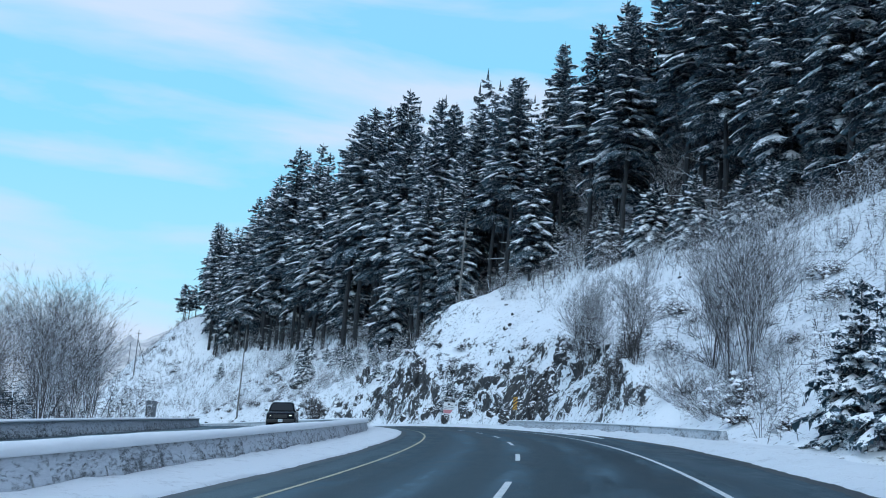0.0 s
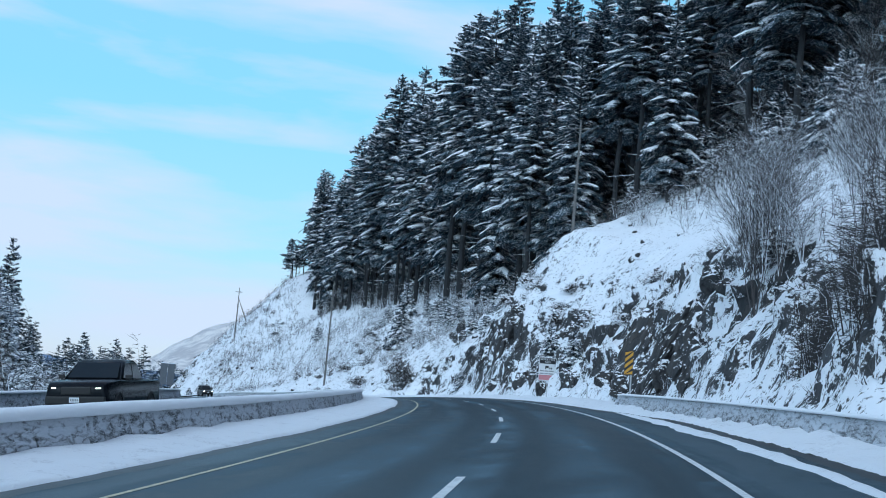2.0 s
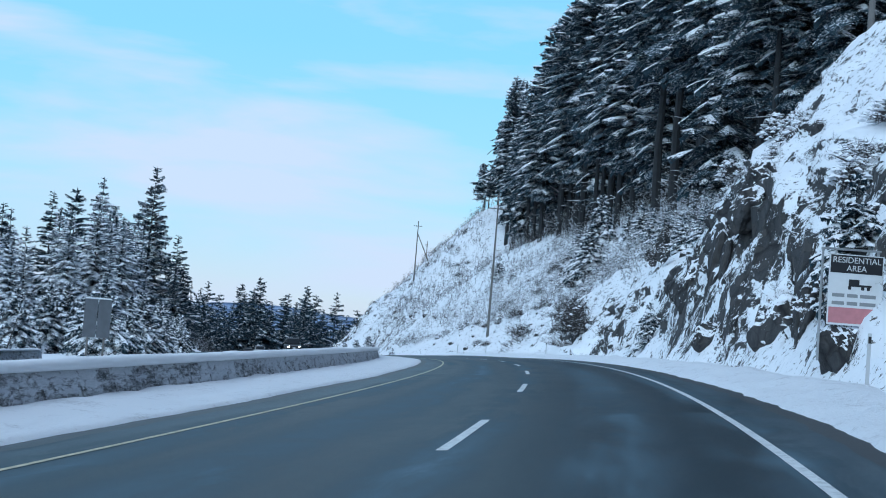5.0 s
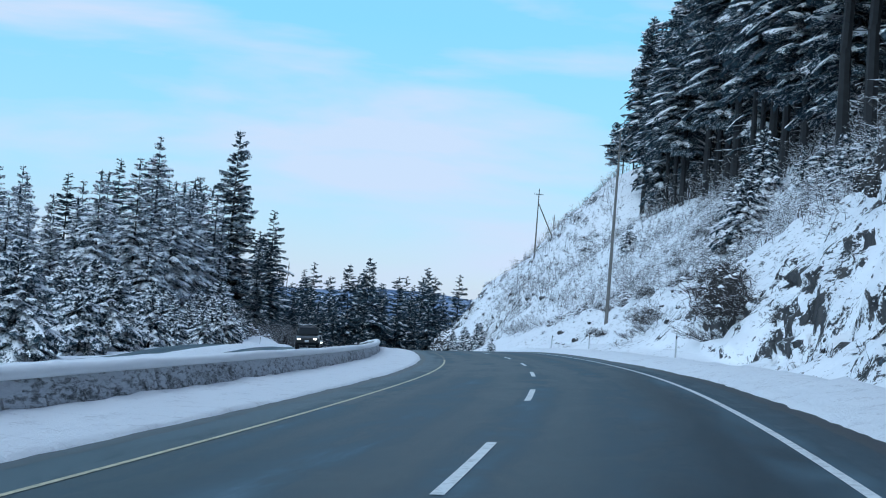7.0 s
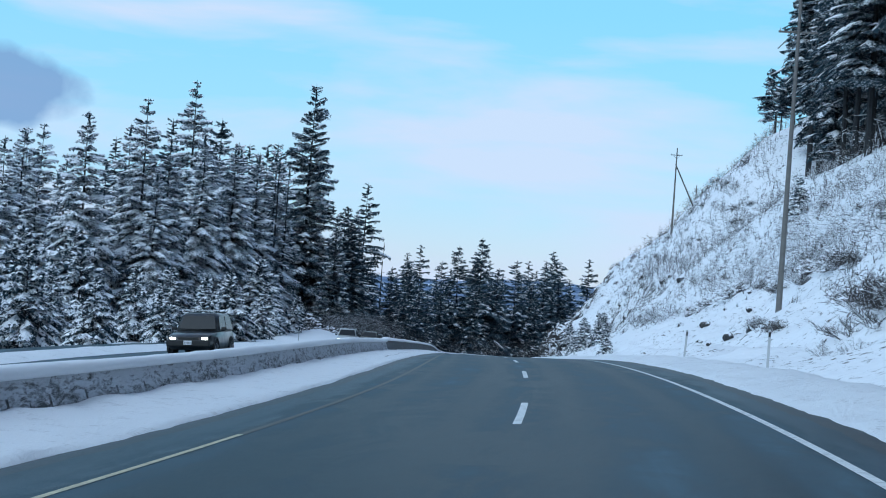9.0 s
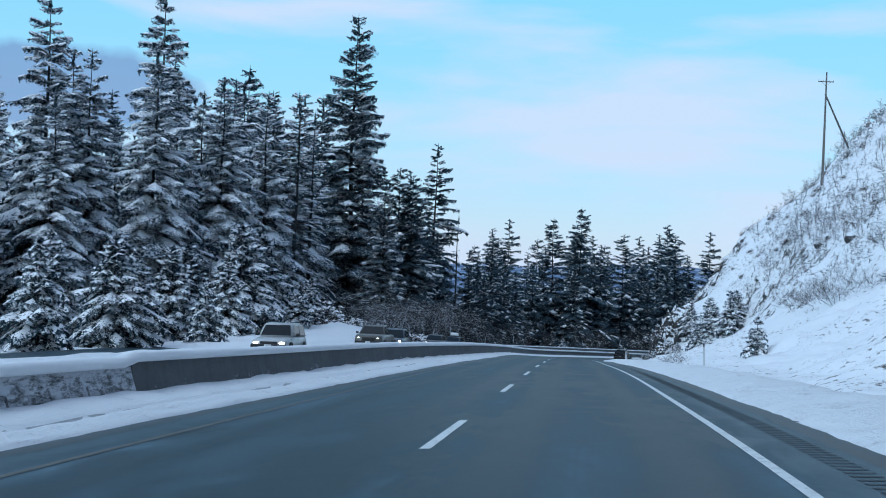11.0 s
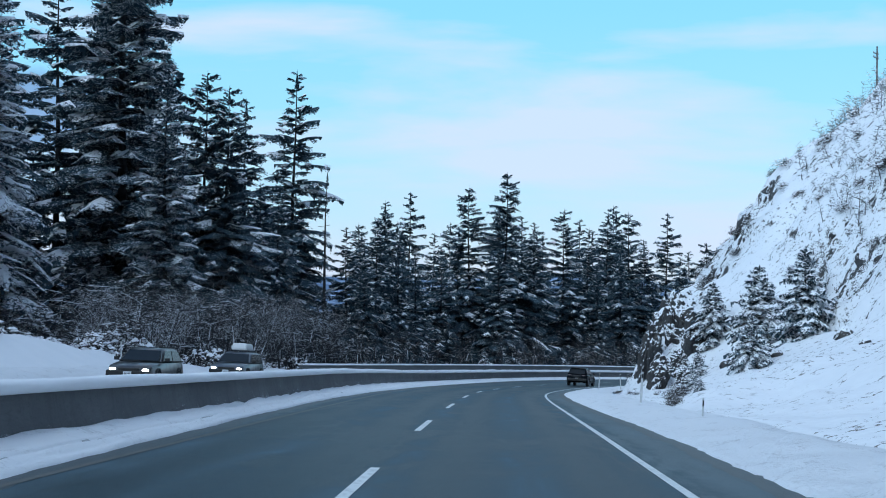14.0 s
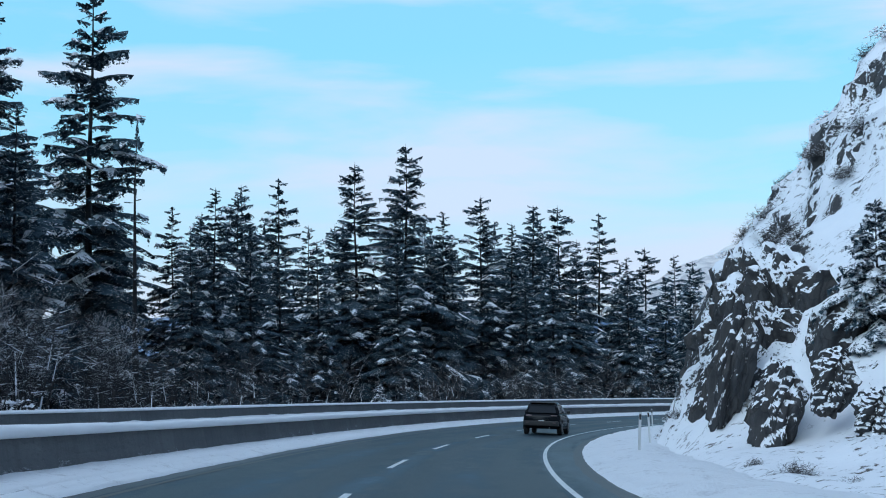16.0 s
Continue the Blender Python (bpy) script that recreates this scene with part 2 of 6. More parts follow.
def concrete_material(name, caked):
    """Grey precast concrete, stained by traffic; caked: how much frozen slush clings to its face."""
    s = Shader(name, 0.85)
    v = s.coords()
    sep = s.node("ShaderNodeSeparateXYZ")
    s.link(v, sep.inputs[0])
    move = s.node("ShaderNodeCombineXYZ")
    s.link(s.math("MULTIPLY", s.node("ShaderNodeObjectInfo").outputs["Random"], 90.0), move.inputs[0])
    along = s.node("ShaderNodeVectorMath")
    s.link(s.coords("Object", (1.0, 0.34, 1.25)), along.inputs[0])
    s.link(move.outputs[0], along.inputs[1])
    w = along.outputs[0]
    n1, n2, n3 = s.noise(w, 0.6, 6, 0.65), s.noise(w, 6.5 if caked > 0.1 else 2.6, 6, 0.72, 0.5), s.noise(w, 15.0, 5, 0.75)
    if caked > 0.1:
        base = s.mix(s.ranged(n1, 0.35, 0.7), (0.115, 0.122, 0.132), (0.22, 0.23, 0.24))
    else:
        base = s.mix(s.ranged(n1, 0.35, 0.7), (0.078, 0.086, 0.094), (0.125, 0.132, 0.140))
    drip = s.noise(s.coords("Object", (1.0, 3.0, 0.6)), 1.4, 5, 0.65)
    base = s.mix(s.ranged(drip, 0.52, 0.75, 0.0, 0.15 if caked > 0.1 else 0.6), base, (0.05, 0.054, 0.06))
    base = s.mix(s.ranged(n3, 0.5, 0.8), base, (0.06, 0.062, 0.066))
    amount = s.math("ADD", s.math("MULTIPLY", n2, 0.75), s.math("ADD", s.math("MULTIPLY", n1, 0.30), s.math("MULTIPLY", n3, 0.35)))
    spray = s.math("MULTIPLY", s.math("SUBTRACT", 0.46, sep.outputs[2]), -0.12 if caked > 0.1 else 0.38)
    amount = s.math("ADD", amount, spray)
    stuck = s.ranged(amount, 0.86 - caked, 0.99 - caked)
    shade = s.mix(n3, (0.44, 0.47, 0.52), (0.74, 0.76, 0.80)) if caked > 0.1 else (0.5, 0.52, 0.56)
    s.color(s.mix(stuck, base, shade))
    s.bump(s.math("ADD", n2, s.math("MULTIPLY", stuck, 0.8)), 0.8, 0.05)
    return s.mat


def frayed(s, vec, scale, core, rim):
    """Frays a spray of needles or a bed of snow: close round its spine, torn into small tufts towards its rim."""
    f = s.noise(vec, scale, 4, 0.7)
    uv = s.node("ShaderNodeSeparateXYZ")
    s.link(s.coords("UV"), uv.inputs[0])
    cut = s.ranged(uv.outputs[1], 0.0, 1.0, core, rim)
    s.link(s.math("GREATER_THAN", f, cut), s.b.inputs["Alpha"])
    return f


def needle_material(name="fir_needles", dusted=0.54):
    s = Shader(name, 0.8)
    g = s.node("ShaderNodeNewGeometry")
    o = s.node("ShaderNodeObjectInfo")
    v = s.coords()
    t = s.math("ADD", s.math("MULTIPLY", g.outputs["Random Per Island"], 0.5), s.math("MULTIPLY", o.outputs["Random"], 0.5))
    # needle greens lifted and blued to stand in for haze over the trees
    dark = s.mix(t, (0.023, 0.044, 0.060), (0.052, 0.084, 0.104))
    dust = s.math("MULTIPLY", s.ranged(s.noise(v, 4.5, 4, 0.75), dusted, dusted + 0.04), s.ranged(s.math("ABSOLUTE", s.up()), 0.2, 0.6))
    s.color(s.mix(dust, dark, (0.72, 0.75, 0.80)))
    s.b.inputs["Specular IOR Level"].default_value = 0.12
    frayed(s, v, 4.2, 0.34, 0.56)
    return s.mat


def bough_snow_material():
    """Snow held in lumps on a bough, with needles showing between them."""
    s = Shader("bough_snow", 0.8)
    v = s.coords()
    f = s.noise(v, 3.2, 5, 0.65)
    s.color(s.mix(s.ranged(f, 0.30, 0.36), (0.06, 0.075, 0.08), (0.90, 0.91, 0.94)))
    frayed(s, v, 4.6, 0.35, 0.60)
    s.bump(f, 0.35, 0.08)
    return s.mat


def twig_material(name="rimed_twigs", low=0.40, high=0.62, bark_dark=(0.042, 0.040, 0.043), bark_light=(0.115, 0.104, 0.104)):
    """Bare twigs, a share of them rimed white."""
    s = Shader(name, 0.85)
    g, o = s.node("ShaderNodeNewGeometry"), s.node("ShaderNodeObjectInfo")
    r = g.outputs["Random Per Island"]
    bark = s.mix(s.noise(s.coords(), 2.0, 3), bark_dark, bark_light)
    share = s.ranged(o.outputs["Random"], 0, 1, low, high)
    lay = s.math("GREATER_THAN", s.math("ADD", r, s.math("MULTIPLY", s.math("MAXIMUM", s.up(), 0.0), 0.25)), share)
    s.color(s.mix(lay, bark, (0.78, 0.80, 0.84)))
    return s.mat


def valley_material():
    """Snowy lowland woods, seen from far above."""
    s = Shader("lowland_woods", 0.9)
    v = s.coords()
    f = s.ranged(s.noise(v, 0.02, 8, 0.7), 0.45, 0.62)
    s.color(s.mix(f, (0.05, 0.075, 0.10), (0.45, 0.50, 0.58)))
    return s.mat


M_SNOW = snow_material()
M_VERGE = verge_snow_material()
M_SLUSH = plain("dirty_slush", (0.027, 0.031, 0.034), 0.5, vary=0.55, scale=3.0, bump=0.4)
M_GRIT = plain("gritty_snow", (0.44, 0.45, 0.47), 0.8, vary=0.3, scale=4.0, bump=0.5)
M_VALLEY = valley_material()
M_HILL = hill_material()
M_CRAG = crag_material()
M_ASPHALT = asphalt_material()
M_WHITE = line_material("white_line_paint", (0.72, 0.74, 0.74), 0.02)
M_YELLOW = line_material("yellow_line_paint", (0.60, 0.54, 0.36), 0.12)
M_FADED = line_material("faded_line_paint", (0.11, 0.095, 0.08), 0.25)
M_CONCRETE = concrete_material("barrier_concrete", 0.02)
M_CAKED = concrete_material("snow_caked_concrete", 0.29)
M_NEEDLE = needle_material()
M_BOUGH_SNOW = bough_snow_material()
M_BARK = plain("bark", (0.022, 0.024, 0.027), 0.9, vary=0.5, scale=2.5, bump=0.5)
M_TWIG = twig_material("rimed_twigs", 0.50, 0.74)
M_SPARSE_RIME = twig_material("dusted_twigs", 0.68, 0.80)
M_DARK_TWIG = twig_material("bare_twigs", 0.90, 0.97, (0.024, 0.024, 0.027), (0.066, 0.058, 0.056))
M_POLE = plain("weathered_pole_wood", (0.15, 0.143, 0.137), 0.85, vary=0.35, scale=3.0, bump=0.3)
M_STEEL = plain("galvanised_steel", (0.38, 0.39, 0.40), 0.45, 0.7, 0.15, 5.0)
M_POST = plain("white_post_plastic", (0.50, 0.51, 0.52), 0.5, vary=0.1)

# ---- the road's line: curvature and height along its dashed centre line ----
BEND = [(-60, 2.85), (0, 2.83), (30, 2.77), (60, 2.56), (90, 2.25), (120, 2.43), (150, 2.77), (175, 2.86), (200, 2.91), (225, 2.97), (250, 1.77), (275, 0.61),
        (300, 0.05), (325, 0.19), (350, -0.1), (370, -0.27), (390, -1.84), (405, -3.1), (420, -4.0), (440, -5.02), (470, -6.11), (640, -7.22)]
RISE = [(-60, -2.19), (0, 0.02), (48, 1.34), (95, 1.93), (140, 1.99), (186, 1.33), (222, 0.28), (260, -1.07), (296, -3.15), (333, -5.52), (384, -9.17), (430, -12.69), (480, -16.14), (640, -25.47)]
BANK = [(-60, 4.26), (60, 4.02), (130, 4.27), (200, 4.36), (240, 4.09), (280, 2.18), (340, -0.11), (384, -1.6), (420, -1.46), (640, -1.44)]
S0, S1 = -60.0, 640.0
_s = np.arange(S0, S1 + 0.5, 1.0)
_k = np.interp(_s, *zip(*BEND)) / 1000
_th = np.concatenate([[0], np.cumsum((_k[1:] + _k[:-1]) / 2)])
_th += -0.28 - np.interp(-40.0, _s, _th)
_mid = (_th[1:] + _th[:-1]) / 2
_x = np.concatenate([[0], np.cumsum(-np.sin(_mid))])
_y = np.concatenate([[0], np.cumsum(np.cos(_mid))])
_x += -10.356 - np.interp(-40.0, _s, _x)
_y += -38.76 - np.interp(-40.0, _s, _y)


def smooth(s, knots):
    """A smooth curve through (s, value) knots."""
    ks, vs = (np.array(a, float) for a in zip(*knots))
    m = np.gradient(vs, ks)
    s = np.clip(s, ks[0], ks[-1])
    i = np.clip(np.searchsorted(ks, s) - 1, 0, len(ks) - 2)
    h = ks[i + 1] - ks[i]
    u = (s - ks[i]) / h
    return ((2 * u**3 - 3 * u**2 + 1) * vs[i] + (u**3 - 2 * u**2 + u) * h * m[i] + (-2 * u**3 + 3 * u**2) * vs[i + 1] + (u**3 - u**2) * h * m[i + 1])


def lin(s, knots):
    return np.interp(s, *zip(*knots))


def heading(s):
    return np.interp(s, _s, _th)


def plan(s, d):
    """The place in plan, d metres to the right of the dashed line at station s."""
    th = heading(s)
    return np.interp(s, _s, _x) + d * np.cos(th), np.interp(s, _s, _y) + d * np.sin(th)


def deck(s, d):
    """Height of the road's surface, with its banking."""
    return smooth(s, RISE) + np.tan(np.radians(lin(s, BANK))) * np.clip(d, -24, 6.5)


def at(s, d, h=0.0):
    x, y = plan(s, d)
    return Vector((float(x), float(y), float(deck(s, d) + h)))


# ---- the lie of the land, as heights over the road ----
MEDIAN = [(-60, -6.6), (45, -6.75), (95, -7.0), (150, -7.1), (205, -7.35), (228, -7.3), (265, -6.9), (292, -6.65), (315, -6.4), (327, -5.85), (340, -5.4), (356, -5.2), (400, -5.4), (640, -5.6)]
# height of the hillside over the road, at set distances to the right of the dashed line
RISES = (
    (8.4, [(-60, 0.1), (640, 0.1)]),
    (10.5, [(-60, 0.5), (60, 0.6), (72, 1.2), (79, 4.4), (92, 6.2), (102, 6.8), (112, 7.4), (122, 6.2), (132, 3.2), (142, 4.4), (150, 4.6), (165, 4.8), (175, 7.4), (183, 9.4), (190, 6.0), (203, 1.5), (240, 0.8), (300, 0.5), (380, 0.5), (415, 0.3),
            (424, 0.9), (430, 4.2), (438, 6.0), (450, 7.5), (480, 9.0), (640, 9.0)]),
    (13, [(-60, 2), (60, 2.0), (75, 3.6), (84, 6.8), (92, 8.0), (102, 8.8), (115, 9.8), (130, 8.8), (142, 8.2), (155, 7.6), (170, 9.0), (183, 11.6), (195, 10.0), (206, 5.5), (220, 4.0), (235, 3.4), (250, 1.8), (300, 1.2), (380, 1.0), (410, 0.7),
          (420, 1.5), (430, 5.8), (438, 7.4), (445, 9.4), (462, 12.0), (480, 15.6), (640, 16)]),
    (20, [(-60, 6), (60, 7), (75, 8), (104, 12), (120, 14.3), (142, 14), (155, 14.5), (170, 16), (188, 20.3), (197, 18.6), (206, 14.0), (219, 12.4), (235, 10.4), (250, 8), (270, 5.5), (297, 4.3), (316, 4.8), (380, 4.4), (405, 3.8), (418, 4.6), (430, 10.5),
          (440, 15.2), (450, 19.2), (462, 20.4), (480, 25), (640, 26)]),
    (28, [(-60, 11), (60, 12), (104, 17), (133, 18), (155, 19.5), (180, 21.6), (196, 23.5), (208, 18.5), (219, 16.5), (240, 14.5), (270, 12.5), (300, 11.5), (316, 10.3), (380, 12), (421, 17), (443, 24.6), (460, 28.5), (480, 34), (640, 29)]),
    (36, [(-60, 16), (60, 17), (104, 22), (133, 23), (155, 25), (180, 27), (197, 29), (215, 24), (240, 21.5), (296, 19.2), (330, 18), (380, 20), (421, 22), (443, 32), (480, 42), (640, 35)]),
    (48, [(-60, 30), (60, 31), (110, 30), (133, 29.5), (180, 35), (203, 38), (240, 34), (264, 32), (319, 27), (380, 30), (421, 31), (443, 43), (480, 54), (640, 45)]),
    (70, [(-60, 50), (60, 50), (105, 45), (133, 41), (203, 52), (264, 46), (319, 42), (421, 45), (443, 50), (480, 58), (640, 58)]),
    (115, [(-60, 78), (80, 76), (133, 62), (203, 72), (264, 66), (319, 62), (443, 74), (480, 88), (640, 88)]),
)
RISE_D = [d for d, _ in RISES]


def fbm(x, y, z=0.0, octaves=4):
    return noise.fractal(Vector((x, y, z)), 0.9, 2.0, octaves)


@functools.lru_cache(None)
def section(s):
    """The hillside's heights at station s, at the set distances."""
    return [float(smooth(s, k)) for _, k in RISES]


def right_rise(s, d):
    x, y = plan(s, d)
    wob = fbm(x * 0.08, y * 0.08, 3)
    dd = d + 0.9 * wob * min(1, max(0, d - 7.5))
    if dd <= RISE_D[0]:
        return 0.02 * (d - 5.3) - 0.10 + 0.1 * fbm(x * 0.7, y * 0.7) * min(1, max(0, d - 5.6))
    cut = section(float(s))
    h = float(np.interp(dd, RISE_D, cut))
    near = min(1, (dd - RISE_D[0]) / 2.0)
    steep = float(np.clip((np.interp(dd + 1.2, RISE_D, cut) - np.interp(dd - 1.2, RISE_D, cut)) / 2.4 - 0.9, 0, 1.2))
    # buttresses, clefts and ledges where the rock is steep, drifts where it is not
    cells = noise.voronoi(Vector((x * 0.42, y * 0.42, h * 0.16)))[0]
    cleft = noise.turbulence(Vector((x * 0.30, y * 0.30, h * 0.06)), 4, False)
    h += near * (0.7 * fbm(x * 0.10, y * 0.10, 7) + 0.22 * fbm(x * 0.5, y * 0.5, 9, 4) + steep * (1.8 * (cells[1] - cells[0] - 0.32) + 1.8 * (cleft - 0.75)))
    if steep > 0:
        h += min(1.0, steep * 1.6) * 0.36 * math.sin(2.4 * (h + 1.8 * fbm(x * 0.25, y * 0.25, 5)))
    # hummocks and half-buried outcrops on the open slope
    k = min(1.0, max(0.0, (s - 200) / 15)) * min(1.0, max(0.0, (350 - s) / 15)) * min(1.0, max(0.0, (dd - 11) / 4))
    if k > 0:
        h += k * (0.45 * fbm(x * 0.35, y * 0.35, 13) + 0.35 * fbm(x * 0.95, y * 0.95, 15))
    return max(h, 0.0)


LEFT_EDGE = [(-60, -20), (100, -21.5), (180, -23.5), (240, -20), (320, -17), (420, -16.5), (640, -17)]
LEFT_FALL = [(-60, -0.30), (200, -0.22), (290, -0.08), (400, -0.08), (440, -0.20), (640, -0.28)]
LEFT_BANK = [(-60, 0.3), (170, 0.0), (200, -0.4), (290, -0.3), (345, 0.3), (362, 0.7), (372, 1.5), (382, 2.0), (392, 1.6), (402, 0.9), (415, 0.5), (440, 0.2), (640, 0.1)]


def left_rise(s, d):
    e = float(lin(s, LEFT_EDGE))
    x, y = plan(s, d)
    u = e - d
    h = float(lin(s, LEFT_BANK)) * min(1, max(0, u) / 4.0) + float(lin(s, LEFT_FALL)) * max(0, u - 5)
    return h + 0.5 * min(1, max(0, u) / 3) * fbm(x * 0.2, y * 0.2, 4) - 0.03


def ground(s, d):
    """Height of the ground over sea level at a station and offset."""
    if d > 5.3:
        return float(deck(s, d)) + right_rise(s, d)
    if d < float(lin(s, LEFT_EDGE)):
        return float(deck(s, d)) + left_rise(s, d)
    return float(deck(s, d))


def on_ground(s, d, sink=0.0):
    x, y = plan(s, d)
    return Vector((float(x), float(y), ground(s, d) - sink))


# ---- mesh helpers ----
def mesh_object(name, verts, faces, mats, ids=None, smooth_faces=False, parent=None):
    me = bpy.data.meshes.new(name)
    me.from_pydata(verts, [], faces)
    for m in mats:
        me.materials.append(m)
    if ids is not None:
        me.polygons.foreach_set("material_index", ids)
    if smooth_faces:
        me.polygons.foreach_set("use_smooth", [True] * len(me.polygons))
    me.update()
    ob = new(name, me)
    if parent:
        ob.parent = parent
    return ob


def bulge(s, d, z):
    """How far the rock juts out or is cut back, along the road's cross direction and along it."""
    cut = section(float(s))
    steep = float(np.clip((np.interp(d + 1.5, RISE_D, cut) - np.interp(d - 1.5, RISE_D, cut)) / 3.0 - 0.55, 0, 0.5)) * 2
    k = min(1.0, max(0.0, (d - 8.8) / 1.5)) * min(1.0, max(0.0, (26 - d) / 8)) * steep
    x, y = plan(s, d)
    p = Vector((x * 0.5, y * 0.5, z * 0.5))
    return k * (1.0 * fbm(p.x, p.y, p.z, 4) + 0.35 * fbm(p.x * 3.1, p.y * 3.1, p.z * 3.1, 3)), k * 0.8 * fbm(p.x + 9, p.y, p.z + 4, 4)


def grid_object(name, ss, ds, height, mats, uv=False, rugged=False):
    """A sheet over stations and offsets; height(s, d) gives its level."""
    verts, faces = [], []
    for s in ss:
        for d in ds:
            dd = d(s) if callable(d) else d
            z = float(height(s, dd))
            du, su = bulge(s, dd, z) if rugged else (0.0, 0.0)
            x, y = plan(s + su, dd + du)
            verts.append((float(x), float(y), z))
    w = len(ds)
    for i in range(len(ss) - 1):
        for j in range(w - 1):
            a = i * w + j
            faces.append((a, a + 1, a + w + 1, a + w))
    ob = mesh_object(name, verts, faces, mats, smooth_faces=True)
    if uv:
        lay = ob.data.uv_layers.new(name="UVMap")
        co = np.zeros((len(ob.data.loops), 2), np.float32)
        idx = np.zeros(len(ob.data.loops), np.int32)
        ob.data.loops.foreach_get("vertex_index", idx)
        flat = np.array([(s, d(s) if callable(d) else d) for s in ss for d in ds], np.float32)
        co[:] = flat[idx]
        lay.data.foreach_set("uv", co.ravel())
    return ob


def part(name, bm, material, parent, label=""):
    me = bpy.data.meshes.new(name)
    bm.to_mesh(me)
    bm.free()
    me.materials.append(material)
    ob = new(name, me)
    ob.parent = parent
    if label:
        ob["label"] = label
    return ob


def thing(name, m, label, category, group="", kind=""):
    e = new(name)
    e.empty_display_size = 0.3
    e.matrix_world = m
    return tagged(e, label, category, group, kind)


def box(bm, size, centre, bevel=0.0, taper=(1, 1)):
    """A box; taper scales its top in x and y."""
    g = bmesh.ops.create_cube(bm, size=1.0)
    for v in g["verts"]:
        k = taper if v.co.z > 0 else (1, 1)
        v.co = Vector((v.co.x * size[0] * k[0] + centre[0], v.co.y * size[1] * k[1] + centre[1], v.co.z * size[2] + centre[2]))
    if bevel:
        edges = list({e for v in g["verts"] for e in v.link_edges})
        bmesh.ops.bevel(bm, geom=edges, offset=bevel, segments=2, affect="EDGES", profile=0.6)


def tube(bm, a, b, r0, r1, n=8, caps=True):
    a, b = Vector(a), Vector(b)
    q = (b - a).to_track_quat("Z", "Y")
    rings = []
    for p, r in ((a, r0), (b, r1)):
        rings.append([bm.verts.new(p + q @ Vector((r * math.cos(2 * math.pi * i / n), r * math.sin(2 * math.pi * i / n), 0))) for i in range(n)])
    for i in range(n):
        bm.faces.new((rings[0][i], rings[0][(i + 1) % n], rings[1][(i + 1) % n], rings[1][i]))
    if caps:
        bm.faces.new(rings[0][::-1])
        bm.faces.new(rings[1])


# ---- large structure ----
road = grid_object("road", np.arange(S0, S1 + 1, 2.0), [-24, -17, -13, -9, -7, -5, -3.5, -1.75, 0, 1.75, 3.6, 5.0, 6.2], lambda s, d: deck(s, d), [M_ASPHALT], uv=True)
tagged(road, "dark grey damp asphalt road curving between snow banks", "road", kind="structure")

hill = grid_object("ground_hillside", np.arange(S0, S1 - 40, 0.9),
                   [5.3, 6.0, 6.8, 7.6] + list(np.arange(8.1, 15, 0.35)) + list(np.arange(15, 30, 0.75)) + list(np.arange(30, 46, 2.0)) + list(np.arange(46, 114, 5.0)), ground, [M_HILL], rugged=True)
tagged(hill, "steep snow-covered hillside with bare dark rock faces", "hillside", kind="structure")
left_land = grid_object("ground_roadside", np.arange(S0, S1 + 1, 2.5), [lambda s: float(lin(s, LEFT_EDGE))] + list(-np.arange(20.5, 40, 1.5)) + list(-np.arange(40, 200, 8.0)), ground, [M_SNOW])
tagged(left_land, "snow-covered ground falling away beside the road", "snowy ground", kind="structure")


def far_ground():
    """The valley floor and the land to the horizon."""
    n = 60
    verts, faces = [], []
    for i in range(n + 1):
        for j in range(n + 1):
            u, v = (i / n * 2 - 1), (j / n * 2 - 1)
            x, y = math.copysign(abs(u) ** 2.2, u) * 4600 - 80, math.copysign(abs(v) ** 2.2, v) * 4600 + 250
            verts.append((x, y, -75 + 3 * fbm(x * 0.004, y * 0.004)))
    for i in range(n):
        for j in range(n):
            a = i * (n + 1) + j
            faces.append((a, a + n + 1, a + n + 2, a + 1))
    ob = mesh_object("ground_valley", verts, faces, [M_VALLEY], smooth_faces=True)
    tagged(ob, "snowy wooded valley floor far below the road", "valley floor", kind="structure")


far_ground()


def strip_line(name, d0, d1, s0, s1, mat, drift, lift=0.006, step=2.0):
    return grid_object(name, np.arange(s0, s1 + 0.01, step), [lambda s, d=d: d + float(smooth(s, drift)) for d in (d0, d1)], lambda s, d: deck(s, d) + lift, [mat])


WHITE_DRIFT = [(-60, 0), (190, 0), (205, 0.03), (226, 0.20), (242, 0.10), (283, 0.05), (300, 0.12), (317, 0.06), (332, -0.08), (343, -0.06), (363, 0.05), (376, 0.10), (404, 0.10), (418, 0.22), (440, 0.22), (640, 0.1)]
DASH_DRIFT = [(-60, 0), (195, -0.02), (205, -0.03), (229, 0.15), (242, 0.09), (270, 0.0), (290, -0.09), (320, -0.13), (343, -0.07), (362, -0.08), (378, 0.0), (404, 0.05), (430, 0.08), (640, 0.0)]
YELLOW_DRIFT = [(-60, 0), (190, 0), (200, 0.03), (222, 0.06), (234, 0.14), (270, 0), (312, -0.12), (335, -0.08), (360, 0.05), (378, 0.11), (640, 0.1)]


